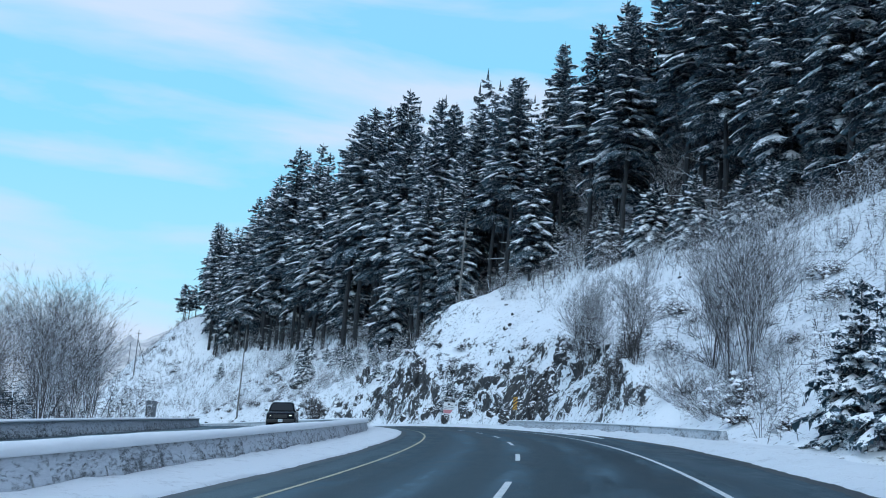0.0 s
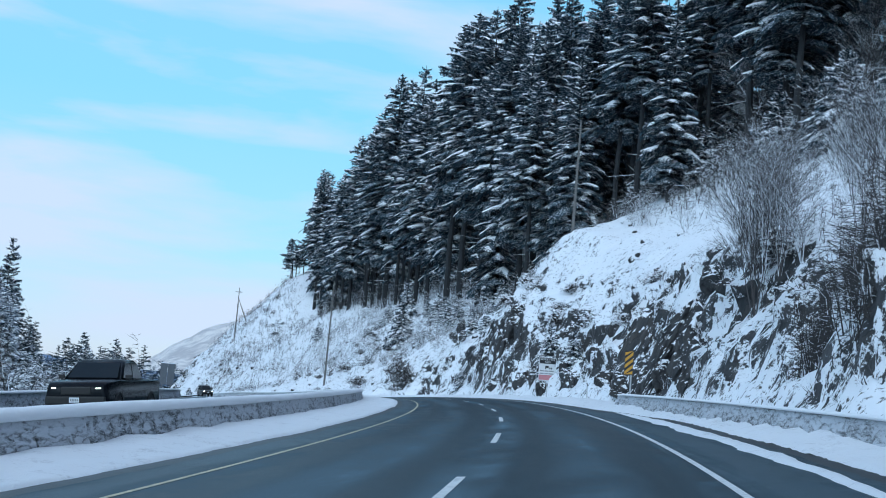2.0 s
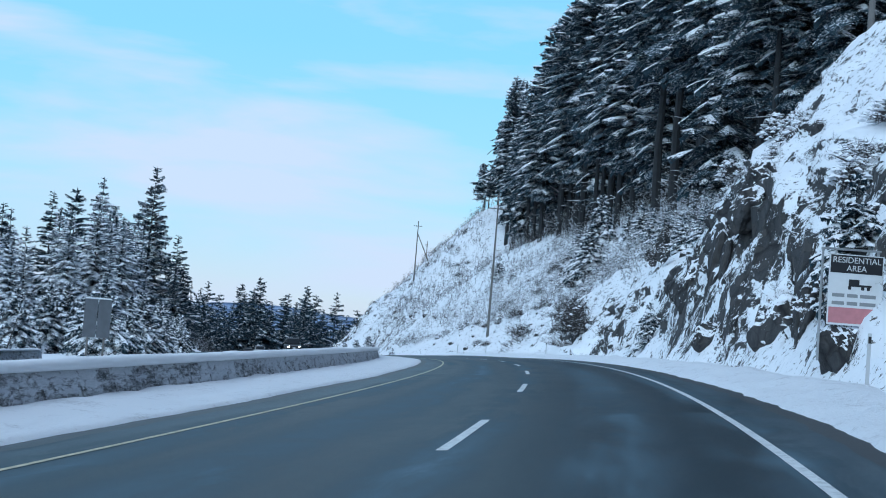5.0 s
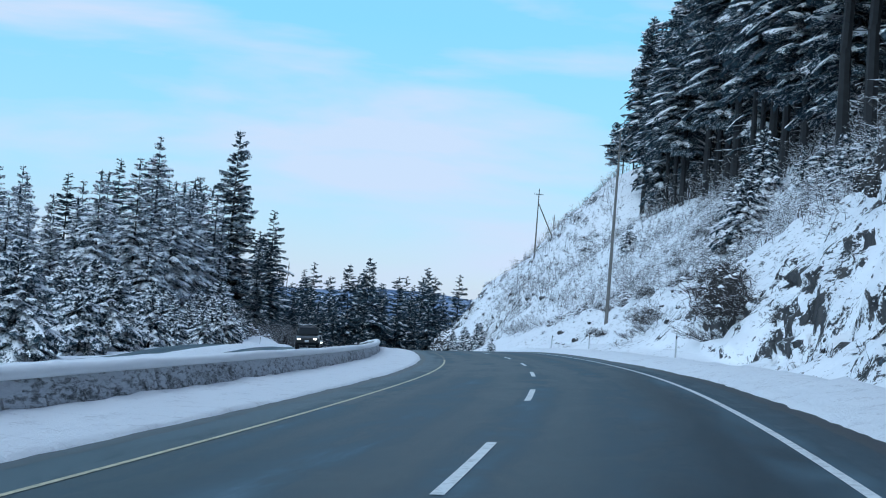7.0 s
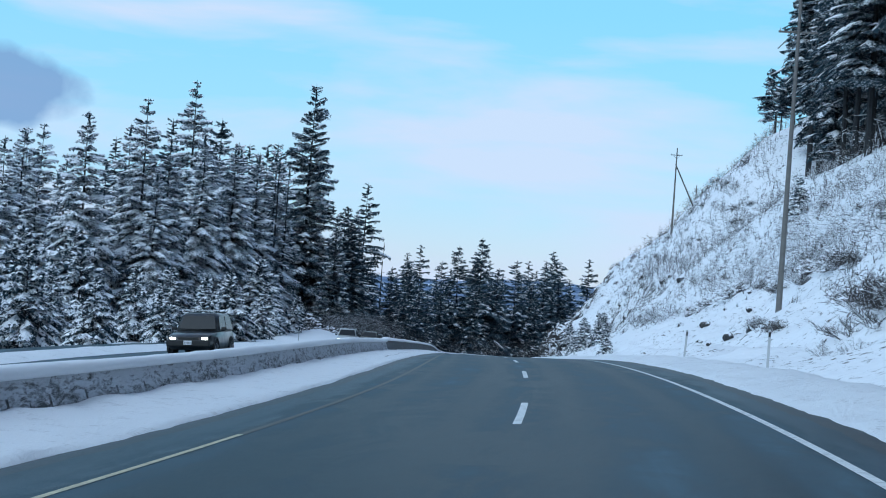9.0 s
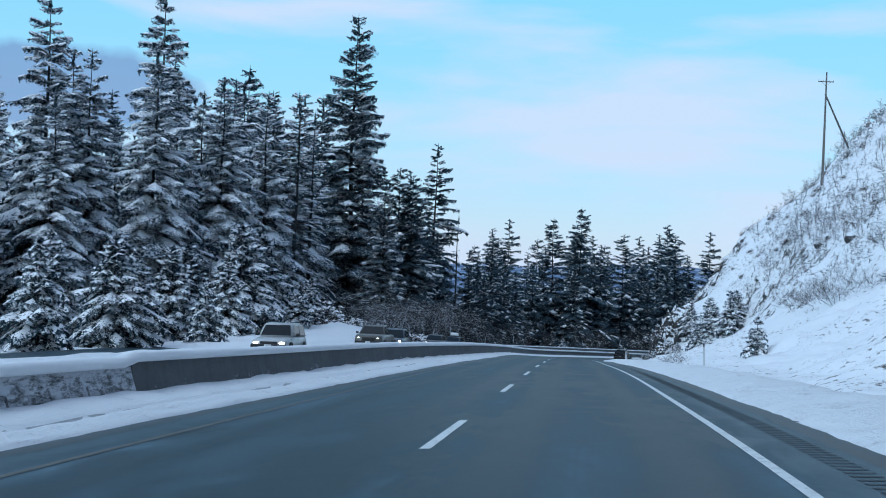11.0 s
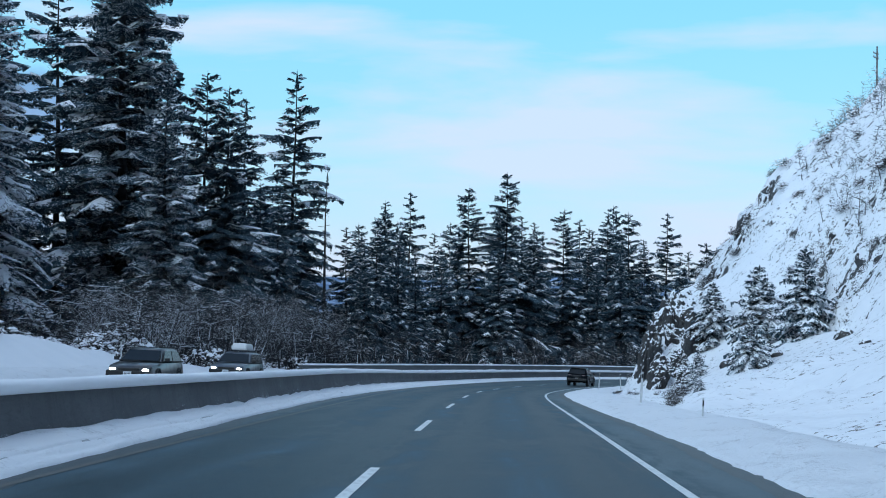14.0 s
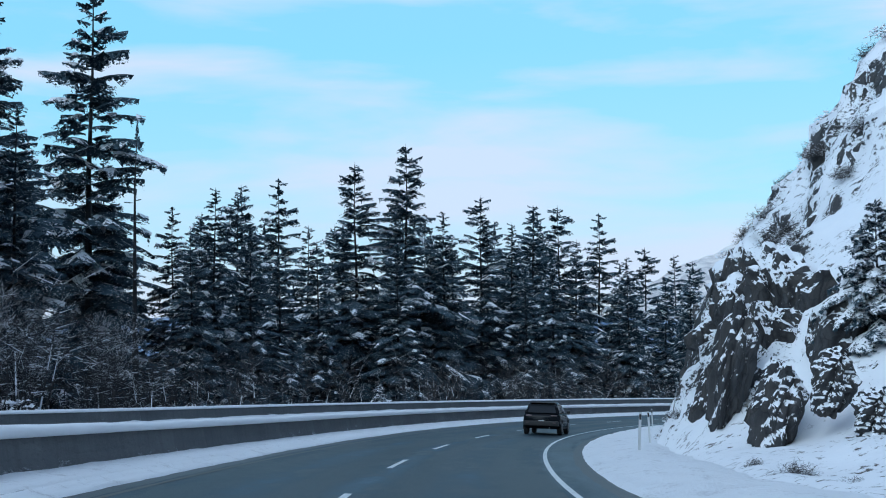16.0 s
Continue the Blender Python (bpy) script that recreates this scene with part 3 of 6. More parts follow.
for nm, d0, d1, a, b, m, lb in (("edge_line_white", 3.57, 3.69, S0, S1, M_WHITE, "solid white painted edge line on the asphalt"), ("edge_line_yellow", -3.61, -3.52, S0, 226, M_YELLOW, "worn solid yellow painted line beside the median shoulder"),
                                ("edge_line_faded", -3.62, -3.50, 226, S1, M_FADED, "faded dirty painted line beside the snowy median shoulder")):
    tagged(strip_line(nm, d0, d1, a, b, m, WHITE_DRIFT if d0 > 0 else YELLOW_DRIFT), lb, "road marking", kind="structure")
DASH_ENDS = [(-9, -47), (0, 78.9), (2, 106.8), (7, 177.5), (11, 232.8), (15, 293.1), (17, 320.8), (19, 349.0), (22, 389.5), (25, 430.0), (39, 625)]
starts = [float(lin(i, DASH_ENDS)) for i in range(-9, 39)]
for s1 in sorted(starts):
    if S0 < s1 - 5 and s1 < S1:
        ob = grid_object("lane_dash", np.linspace(s1 - 4.8, s1, 4), [lambda s, o=o: o + float(smooth(s, DASH_DRIFT)) for o in (-0.065, 0.065)], lambda s, d: deck(s, d) + 0.006, [M_WHITE])
        ob.parent = road


# ---- far mountains ----
def ridge(name, label, centre_az, spread, dist, height, base, seed, mats, jag=0.5):
    """A range of mountains on an arc round the valley."""
    n, m = 90, 14
    verts, faces = [], []
    for i in range(n + 1):
        a = radians(centre_az - spread + 2 * spread * i / n)
        fall = math.sin(math.pi * i / n) ** 0.7
        top = height * fall * (0.62 + jag * fbm(i * 0.075, seed * 3.1, seed, 5))
        for j in range(m + 1):
            u = j / m
            r = dist * (1 + 0.35 * u) + 0.03 * dist * fbm(i * 0.2, u * 4, seed)
            z = base + max(0, top) * u**0.85 * (1 + 0.18 * fbm(i * 0.25, u * 5, seed + 5, 5) * (1 - u))
            verts.append((-math.sin(a) * r - 60, math.cos(a) * r + 200, z))
    w = m + 1
    for i in range(n):
        for j in range(m):
            a = i * w + j
            faces.append((a, a + w, a + w + 1, a + 1))
    ob = mesh_object(name, verts, faces, mats, smooth_faces=True)
    return tagged(ob, label, "mountain", kind="structure")


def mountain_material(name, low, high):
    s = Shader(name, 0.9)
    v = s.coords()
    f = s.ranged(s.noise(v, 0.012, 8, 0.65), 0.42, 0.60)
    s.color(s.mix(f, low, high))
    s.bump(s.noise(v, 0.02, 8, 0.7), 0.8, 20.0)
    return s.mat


# distance haze is put into the range's blue, lifted tones
M_MOUNT = mountain_material("hazed_wooded_mountain", (0.09, 0.15, 0.26), (0.30, 0.38, 0.54))
# the peak's snow has the warmth of low sun mixed into its colour
M_PEAK = mountain_material("sun_tinted_snowy_mountain", (0.56, 0.52, 0.52), (0.88, 0.82, 0.78))
ridge("backdrop_mountain_range", "wooded mountain range across the valley, coloured blue as if by haze", 36, 40, 2300, 116, -80, 2, [M_MOUNT], 0.2)
ridge("backdrop_snowy_peak", "pale snow-covered peak far beyond the road, tinted warm as if sunlit", 9, 12, 3000, 690, -80, 5, [M_PEAK], 0.15)


# ---- concrete barriers ----
def barrier_mesh(length, material, rise=0.0, notch=(0, 1, 7, 8)):
    """A precast safety barrier segment: wide foot, sloped sides, drain notches at the foot, small gaps at the joints."""
    prof = [(-0.30, 0), (-0.30, 0.08), (-0.18, 0.38), (-0.10, 0.67 + rise), (-0.08, 0.69 + rise), (0.08, 0.69 + rise), (0.10, 0.67 + rise), (0.18, 0.38), (0.30, 0.08), (0.30, 0)]
    bm = bmesh.new()
    cuts = [0.0, 0.012, length * 0.25, length * 0.25 + 0.09, length * 0.75, length * 0.75 + 0.09, length - 0.010, length + 0.004]
    rings = []
    for i, y in enumerate(cuts):
        k = 0.995 if i in (0, 7) else 1.0
        rings.append([bm.verts.new((x * k, y - length / 2, z)) for x, z in prof])
    for i in range(len(cuts) - 1):
        for j in range(len(prof) - 1):
            if i in (2, 4) and j in notch:
                continue
            bm.faces.new((rings[i][j], rings[i][j + 1], rings[i + 1][j + 1], rings[i + 1][j]))
        if i in (2, 4):  # the notch: a recess into the foot
            for j in notch:
                sx = 1 if j < 4 else -1
                a = [rings[i][j], rings[i][j + 1], rings[i + 1][j + 1], rings[i + 1][j]]
                inn = [bm.verts.new(v.co + Vector((sx * 0.10, 0, 0))) for v in a]
                for q in range(4):
                    bm.faces.new((a[q], a[(q + 1) % 4], inn[(q + 1) % 4], inn[q]))
                bm.faces.new(inn)
    bm.faces.new(rings[0][::-1])
    bm.faces.new(rings[-1])
    bmesh.ops.recalc_face_normals(bm, faces=bm.faces)
    me = bpy.data.meshes.new("barrier_segment")
    bm.to_mesh(me)
    bm.free()
    me.materials.append(material)
    return me


def snow_cap(name, s0, s1, line, width, thick, base, parent, step=0.7, raised=-99):
    """Rounded snow lying along the top of a barrier."""
    prof = [(-0.8, -0.12), (-1.08, 0.02), (-1.16, 0.38), (-0.88, 0.78), (-0.32, 1.0), (0.32, 1.0), (0.88, 0.78), (1.16, 0.38), (1.08, 0.02), (0.8, -0.12)]
    ss = np.arange(s0, s1, step)
    verts, faces = [], []
    for s in ss:
        c = line(s)
        w = width * (1 + 0.08 * fbm(s * 0.25, 1.7))
        t = thick * (1 + 0.16 * fbm(s * 0.12, 8.1) + 0.06 * fbm(s * 1.3, 2.0))
        for a, b in prof:
            p = at(s, c + a * w + 0.02 * fbm(s, a), base + (0.10 if s >= raised else 0.0) + b * t)
            verts.append(p[:])
    n = len(prof)
    for i in range(len(ss) - 1):
        for j in range(n - 1):
            a = i * n + j
            faces.append((a, a + 1, a + n + 1, a + n))
    faces.append(tuple(range(n)))
    faces.append(tuple(range((len(ss) - 1) * n, len(ss) * n))[::-1])
    ob = mesh_object(name, verts, faces, [M_SNOW], smooth_faces=True, parent=parent)
    ob["label"] = "rounded cap of snow"
    return ob


SEG = 3.0
SEG_MESH = barrier_mesh(SEG, M_CONCRETE, 0.10, (0, 8))
CAKED_MESH = barrier_mesh(SEG, M_CAKED)


def barrier(name, s0, s1, line, label, cap=0.13, base=0.0, caked_to=-99):
    run = new(name)
    tagged(run, label, "concrete barrier")
    s = s0
    while s < s1:
        # each segment is as long as its stretch of the curve
        seg = new("barrier_segment", CAKED_MESH if s < caked_to else SEG_MESH)
        a, b = at(s, line(s), base), at(s + SEG, line(s + SEG), base)
        v = b - a
        seg.matrix_world = Matrix.Translation((a + b) / 2) @ Matrix.Rotation(math.atan2(-v.x, v.y), 4, "Z") @ Matrix.Rotation(math.atan2(v.z, math.hypot(v.x, v.y)), 4, "X") @ Matrix.Diagonal((1, v.length / SEG, 1, 1))
        seg.parent = run
        s += SEG
    snow_cap("snow_cap", s0, s, line, 0.19, cap, base + 0.675, run, raised=s0 + math.ceil((caked_to - s0) / SEG) * SEG)
    return run


def median_line(s):
    return float(smooth(s, MEDIAN)) - 0.30


barrier("median_barrier", S0, 600, median_line, "long grey concrete median barrier capped with snow", 0.19, 0.0, 280)
barrier("outer_barrier", S0, 175, lambda s: float(lin(s, [(-60, -19.5), (100, -21), (176, -23.6)])), "snow-capped concrete barrier beyond the opposite lanes", caked_to=200)
barrier("outer_barrier", 425, 620, lambda s: -16.6, "snow-topped concrete barrier along the outside of the bend")
barrier("roadside_barrier", 50, 107, lambda s: float(lin(s, [(50, 8.75), (55, 8.6), (70, 7.6), (107, 6.2)])), "short concrete barrier half buried in snow below the rock face", 0.08, 0.02, 200)


# ---- snow along the road's edges ----
def shoulder_edge(s):
    return float(lin(s, [(-60, -5.0), (45, -5.05), (90, -4.85), (200, -4.8), (260, -4.75), (297, -4.45), (327, -4.05), (345, -3.80), (362, -4.15), (375, -4.24), (388, -3.97), (398, -3.82), (410, -3.85), (440, -4.1), (640, -4.1)])) + 0.10 * fbm(s * 0.12, 5.0, 0, 5) + 0.05 * fbm(s * 0.9, 3.0) + 0.05 * fbm(s * 2.7, 8.0)


def strip(name, ss, cols, label):
    """A snow strip; cols give offset and depth at each station."""
    verts, faces = [], []
    w = len(cols)
    for s in ss:
        for f in cols:
            d, h = f(s)
            x, y = plan(s, d)
            verts.append((float(x), float(y), float(deck(s, d)) + h))
    for i in range(len(ss) - 1):
        for j in range(w - 1):
            a = i * w + j
            faces.append((a, a + 1, a + w + 1, a + w))
    ob = mesh_object(name, verts, faces, [M_VERGE], smooth_faces=True)
    return tagged(ob, label, "snow strip", kind="structure")


def shoulder_col(u):
    def f(s):
        e, b = shoulder_edge(s), median_line(s) + 0.27
        d = e + (b - e) * u
        calm = float(lin(s, [(385, 1.0), (405, 0.4)]))
        h = 0.0 if u == 0 else (0.05 + 0.15 * u ** 0.8) * (1 + 0.35 * calm * fbm(s * 0.5, u * 3, 2)) + 0.03 * calm * fbm(s * 2.1, u * 9, 6)
        if s > 258 and u > 0:  # a rut ploughed along the shoulder
            k = min(1.0, (s - 258) / 10)
            h += k * (0.05 * math.exp(-((u - 0.24) / 0.05) ** 2) - 0.09 * math.exp(-((u - 0.36) / 0.05) ** 2)) * (1 + 0.5 * fbm(s * 0.6, 3.3))
        return d, (0.014 if u == 0 else h)
    return f


strip("pavement_snow_shoulder", np.arange(S0, 600, 0.6), [shoulder_col(u) for u in (0, 0.03, 0.1, 0.18, 0.24, 0.29, 0.33, 0.37, 0.42, 0.5, 0.6, 0.75, 0.88, 1.0)], "smooth ploughed snow between the asphalt and the median barrier")


def right_edge(s):
    return float(lin(s, [(-60, 5.4), (44, 6.0), (55, 6.0), (92, 5.9), (106, 4.9), (118, 4.75), (215, 4.75), (270, 5.0), (300, 5.1), (322, 5.05), (340, 4.8), (360, 5.0), (394, 4.85), (406, 4.70), (418, 4.95), (430, 5.2), (450, 5.5), (640, 5.6)])) + (0.13 * fbm(s * 0.12, 9.0, 0, 5) + 0.06 * fbm(s * 0.8, 4.0) + 0.05 * fbm(s * 1.9, 1.0)) * float(lin(s, [(380, 1.0), (405, 0.35)]))


def right_col(u):
    def f(s):
        e = right_edge(s)
        d = e + 3.0 * u
        h = 0.014 if u == 0 else (0.04 + 0.30 * math.sin(min(1, u * 1.7) * math.pi / 2) * (0.75 + 0.5 * fbm(s * 0.3, 1.0, 3))) + 0.09 * fbm(s * 1.1, u * 5, 3, 5)
        if u > 0.7:
            h -= 0.5 * (u - 0.7)
        k = min(1.0, max(0.0, (s - 50) / 8)) * min(1.0, max(0.0, (112 - s) / 8))
        h += k * (0.10 * max(0.0, u - 0.12) + 0.06 * fbm(s * 1.6, u * 6, 8, 5))
        return d, h
    return f


strip("pavement_snow_windrow", np.arange(S0, 600, 0.45), [right_col(u) for u in (0, 0.03, 0.08, 0.16, 0.26, 0.38, 0.5, 0.65, 0.8, 0.95)], "rough ridge of ploughed snow along the roadside")


for nm, c, o in (("pavement_snow_bank", lambda s: median_line(s) - 0.22, ((0, 0.70), (-0.5, 0.55), (-1.2, 0.3), (-2.0, 0.08), (-2.4, 0.012))), ("pavement_snow_outer", lambda s: -16.4, ((0, 0.28), (0.6, 0.2), (1.4, 0.12), (2.4, 0.05), (2.7, 0.012)))):
    strip(nm, np.arange(402 if nm.endswith("bank") else 396, 600, 0.8), [lambda s, c=c, a=a, h=h: (c(s) + a + 0.05 * fbm(s * 0.5, a), h * (1 + 0.25 * fbm(s * 0.4, a * 3, 4))) for a, h in (o if o[1][0] > 0 else o[::-1])], "bank of ploughed snow beside a concrete barrier")
strip("pavement_snow_verge", np.arange(178, 396, 0.8), [lambda s, a=a, h=h: (float(lin(s, LEFT_EDGE)) + a + 0.12 * fbm(s * 0.3, a, 2), h * float(lin(s, [(178, 0.3), (300, 0.5), (350, 1.0)])) * (1 + 0.35 * fbm(s * 0.4, a * 3, 4))) for a, h in ((-1.2, 0.25), (-0.4, 0.45), (0.3, 0.50), (0.9, 0.38), (1.5, 0.18), (2.0, 0.012))], "ploughed snow along the far edge of the opposite lanes")
rut = strip("pavement_slush_rut", np.arange(262, 405, 0.6), [lambda s, u=u: (shoulder_col(u)(s)[0], shoulder_col(u)(s)[1] + 0.008 * math.sin((u - 0.32) / 0.085 * math.pi) - 0.002) for u in (0.32, 0.34, 0.37, 0.39, 0.405)], "grey dirty rut in the ploughed snow beside the barrier")
rut.data.materials[0] = M_GRIT
strip("pavement_snow_ridge", np.arange(60, 102, 0.5), [lambda s, o=o, h=h: (5.2 + (o - 0.25) * min(1, (s - 59) / 12, (103 - s) / 10) * (1 + 0.5 * fbm(s * 0.35, 7.7)) + 0.12 * fbm(s * 0.3, 2.2) + 0.02 * fbm(s * 1.9, o), h * (0.6 + 0.8 * abs(fbm(s * 0.7, 6.1))) * min(1, (s - 59) / 6, (103 - s) / 8)) for o, h in ((0, 0.003), (0.1, 0.05), (0.25, 0.08), (0.42, 0.06), (0.55, 0.003))], "low ridge of ploughed snow on the asphalt shoulder")


def slush_col(edge, off, h):
    return lambda s: (edge(s) + off + 0.05 * fbm(s * 0.4, off * 3, 5), h)


def slush_strip(name, edge, sign):
    cols = [slush_col(edge, sign * o, h) for o, h in ((-0.30, 0.002), (-0.14, 0.006), (0.0, 0.016), (0.10, 0.002))]
    ob = strip(name, np.arange(S0, 600, 0.45), cols, "thin brown line of dirty slush along the snow's edge")
    ob.data.materials[0] = M_SLUSH


slush_strip("pavement_slush_median", shoulder_edge, -1)
slush_strip("pavement_slush_roadside", right_edge, 1)


# ---- conifers ----
def conifer_meshes(seed, H, R, whorls, per, blades, snowy, bare=0.12, droop=0.45, lean=0.0, thin=0.0, shape=0.85, ragged=0.25, spray=1.0, laden=0.6, shade=0.0, snags=10, widest=9.0, hang=0.55):
    """Trunk and crown of a fir: ragged whorls of boughs, each a drooping spray with twigs hanging under it and, where it is loaded, a lumpy bed of snow."""
    rng = random.Random(seed)
    bm = bmesh.new()
    pts = [Vector((lean * H * (i / 5) ** 2 + 0.006 * H * rng.uniform(-1, 1) * (0 < i < 5), 0.006 * H * rng.uniform(-1, 1) * (0 < i < 5), H * i / 5 * 0.99 - 0.8 * (i == 0))) for i in range(6)]
    r0 = 0.010 * H + 0.06
    for i in range(5):
        tube(bm, pts[i], pts[i + 1], r0 * (1 - i / 5.15), r0 * (1 - (i + 1) / 5.15), 7, caps=False)
    for i in range(snags):  # dead branches below the crown, some lined with snow
        z, a = rng.uniform(0.05, max(0.08, bare + 0.15)) * H, rng.uniform(0, 6.283)
        p = Vector((0, 0, z))
        old = len(bm.faces)
        tube(bm, p, p + Vector((math.cos(a), math.sin(a), rng.uniform(-0.3, 0.1))) * R * rng.uniform(0.25, 0.75), 0.035, 0.012, 4, caps=False)
        if rng.random() < 0.35:
            bm.faces.ensure_lookup_table()
            for f in bm.faces[old:]:
                f.material_index = 1
    tm = bpy.data.meshes.new("trunk")
    bm.to_mesh(tm)
    bm.free()
    tm.materials.append(M_BARK)
    tm.materials.append(M_BOUGH_SNOW)

    def axis(z):
        f = min(4.999, max(0, z / H * 5))
        i = int(f)
        return pts[i].lerp(pts[i + 1], f - i)

    V, F, I, U = [], [], [], []

    def face(m, ps, edge):
        """One face; edge says how far out towards its frayed rim each corner lies."""
        k = len(V)
        V.extend(ps)
        F.append(tuple(range(k, k + len(ps))))
        I.append(m)
        U.extend(edge)

    for w in range(whorls):
        u = min(0.99, max(0.0, (w + rng.uniform(-0.5, 0.5)) / whorls))
        z = H * (bare + (1 - bare) * u)
        rr = R * ((1 - u) ** shape * (0.72 + 0.28 * min(1, u * 6)) + 0.035)
        nb = max(3, int(per * (0.5 + 0.5 * (1 - u)) + rng.random()))
        a0 = rng.uniform(0, 6.28)
        for b in range(nb):
            if rng.random() < thin:
                continue
            az = a0 + 6.283 * b / nb + rng.uniform(-0.5, 0.5)
            lobe = 1 + ragged * 1.1 * noise.noise(Vector((math.cos(az) * 1.3, math.sin(az) * 1.3, z * 0.30 + seed * 7.7)))
            L = rr * lobe * rng.uniform(1 - 1.2 * ragged, 1 + 0.6 * ragged)
            ca, sa = math.cos(az), math.sin(az)
            root = axis(min(0.985 * H, z + H * (1 - bare) / whorls * rng.uniform(-0.7, 0.7)))
            up0 = rng.uniform(0.05, 0.3) + 0.75 * max(0.0, u - 0.45)
            dr = droop * rng.uniform(0.6, 1.4) * (1.15 - 0.75 * u)

            def spine(f):
                return Vector((root.x + ca * L * f, root.y + sa * L * f, root.z + L * (up0 * f - dr * f * f)))

            side = Vector((-sa, ca, 0))
            loaded = rng.random() < snowy * (1 - shade + shade * min(1, u * 1.8))
            n = blades if L > 1.4 else max(2, blades - 2)
            wid = min(widest, L * rng.uniform(0.26, 0.42) * spray) + 0.14
            row = []
            for q in range(n + 1):
                f = 0.10 + 0.95 * q / n
                wq = wid * (0.35 + 1.5 * (f * (1.12 - f)) * 1.6) * rng.uniform(0.6, 1.25) if q < n else 0.06
                c = spine(f)
                row.append((c, c + side * wq - Vector((0, 0, wq * rng.uniform(0.15, 0.7))) + Vector((ca, sa, 0)) * wq * 0.35, c - side * wq - Vector((0, 0, wq * rng.uniform(0.15, 0.7))) + Vector((ca, sa, 0)) * wq * 0.35, f))
            for q in range(n):
                a, d = row[q], row[q + 1]
                face(0, (a[0], d[0], d[1], a[1]), (0, 0.25 * (q == n - 1), 1, 1))
                face(0, (a[0], a[2], d[2], d[0]), (0, 1, 1, 0.25 * (q == n - 1)))
                if q:  # twigs hanging below the spray
                    dz = Vector((0, 0, -min(1.1, wid * hang * rng.uniform(0.5, 1.3))))
                    o = side * wid * rng.uniform(-0.35, 0.35)
                    face(0, (a[0] + o * 0.4, d[0] + o * 0.4, a[0].lerp(d[0], rng.uniform(0.3, 0.9)) + o + dz), (0.1, 0.1, 1))
                if loaded and q >= n // 3 and rng.random() < laden:
                    th = Vector((0, 0, 0.05 + 0.035 * min(L, 4)))
                    for k in (1, 2):
                        g = rng.uniform(0.7, 1.08)
                        face(1, (a[0] + th, d[0] + th * 0.9, d[0].lerp(d[k], g) + th * 0.2 - Vector((0, 0, 0.05)), a[0].lerp(a[k], g * rng.uniform(0.75, 1.1)) + th * 0.2 - Vector((0, 0, 0.05))), (0, 0.2, 1, 1))
    top = axis(0.985 * H)
    for q in range(3):
        a = 2.09 * q
        o = Vector((math.cos(a), math.sin(a), 0)) * 0.16
        face(0, (top - Vector((0, 0, 0.05 * H)) - o * 1.6, top - Vector((0, 0, 0.05 * H)) + o * 1.6, top + Vector((0, 0, 0.015 * H))), (0.6, 0.6, 0.5))
    cm = bpy.data.meshes.new("crown")
    cm.from_pydata([v[:] for v in V], [], F)
    cm.materials.append(M_NEEDLE)
    cm.materials.append(M_BOUGH_SNOW)
    cm.polygons.foreach_set("material_index", I)
    lay = cm.uv_layers.new(name="UVMap")
    uv = np.zeros((len(U), 2), np.float32)
    uv[:, 1] = U
    lay.data.foreach_set("uv", uv.ravel())
    cm.update()
    return tm, cm


def plant(meshes, m, name, label, category, group=""):
    t = thing(name, m, label, category, group)
    for nm, me in zip(("trunk", "crown"), meshes):
        o = new(nm, me)
        o.parent = t
    return t


HILL_FIRS = [conifer_meshes(11 + i, H, R, wh, 7, 4, sn, bare=br, droop=dr, shape=sh, shade=0.65, snags=15, ragged=0.34, laden=0.6, widest=0.95) for i, (H, R, wh, sn, br, dr, sh) in enumerate((
    (32, 4.6, 48, 0.80, 0.24, 0.42, 0.72), (30, 4.2, 46, 0.85, 0.32, 0.50, 0.68), (34, 4.8, 46, 0.72, 0.40, 0.42, 0.65), (26, 4.1, 42, 0.92, 0.14, 0.50, 0.80), (31, 4.4, 42, 0.75, 0.44, 0.38, 0.62)))]
BIG_FIRS = [conifer_meshes(41 + i, H, R, wh, 8, 5, sn, bare=br, droop=dr, shape=sh, thin=th, ragged=rg, laden=la, widest=wd, shade=sd) for i, (H, R, wh, sn, br, dr, sh, th, rg, la, wd, sd) in enumerate((
    (34, 6.2, 46, 0.9, 0.06, 0.50, 0.72, 0.0, 0.32, 0.9, 1.4, 0.1), (40, 6.0, 62, 0.75, 0.18, 0.26, 0.70, 0.08, 0.42, 0.5, 1.2, 0.2), (28, 5.4, 40, 0.92, 0.04, 0.52, 0.72, 0.0, 0.32, 0.92, 1.4, 0.05),
    (30, 5.6, 46, 0.42, 0.04, 0.40, 0.68, 0.05, 0.45, 0.5, 1.1, 0.5), (36, 6.6, 54, 0.42, 0.06, 0.38, 0.62, 0.08, 0.5, 0.5, 1.1, 0.5)))]
BIG_H = (34, 40, 28, 30, 36)
for k, m in ((0, needle_material("snowy_fir_needles", 0.505)), (3, needle_material("dark_fir_needles", 0.585))):
    for i in (k, 2) if k == 0 else (k, 4):
        BIG_FIRS[i][1].materials[0] = m
SMALL_FIRS = [conifer_meshes(71 + i, H, R, wh, 9, 6, 1.0, bare=0.02, droop=0.46, shape=0.8, ragged=0.3, spray=1.1, laden=0.8, widest=wd, hang=0.8) for i, (H, R, wh, wd) in enumerate(((7.5, 2.6, 20, 0.55), (10, 4.4, 24, 0.75), (5, 2.0, 15, 0.45)))]


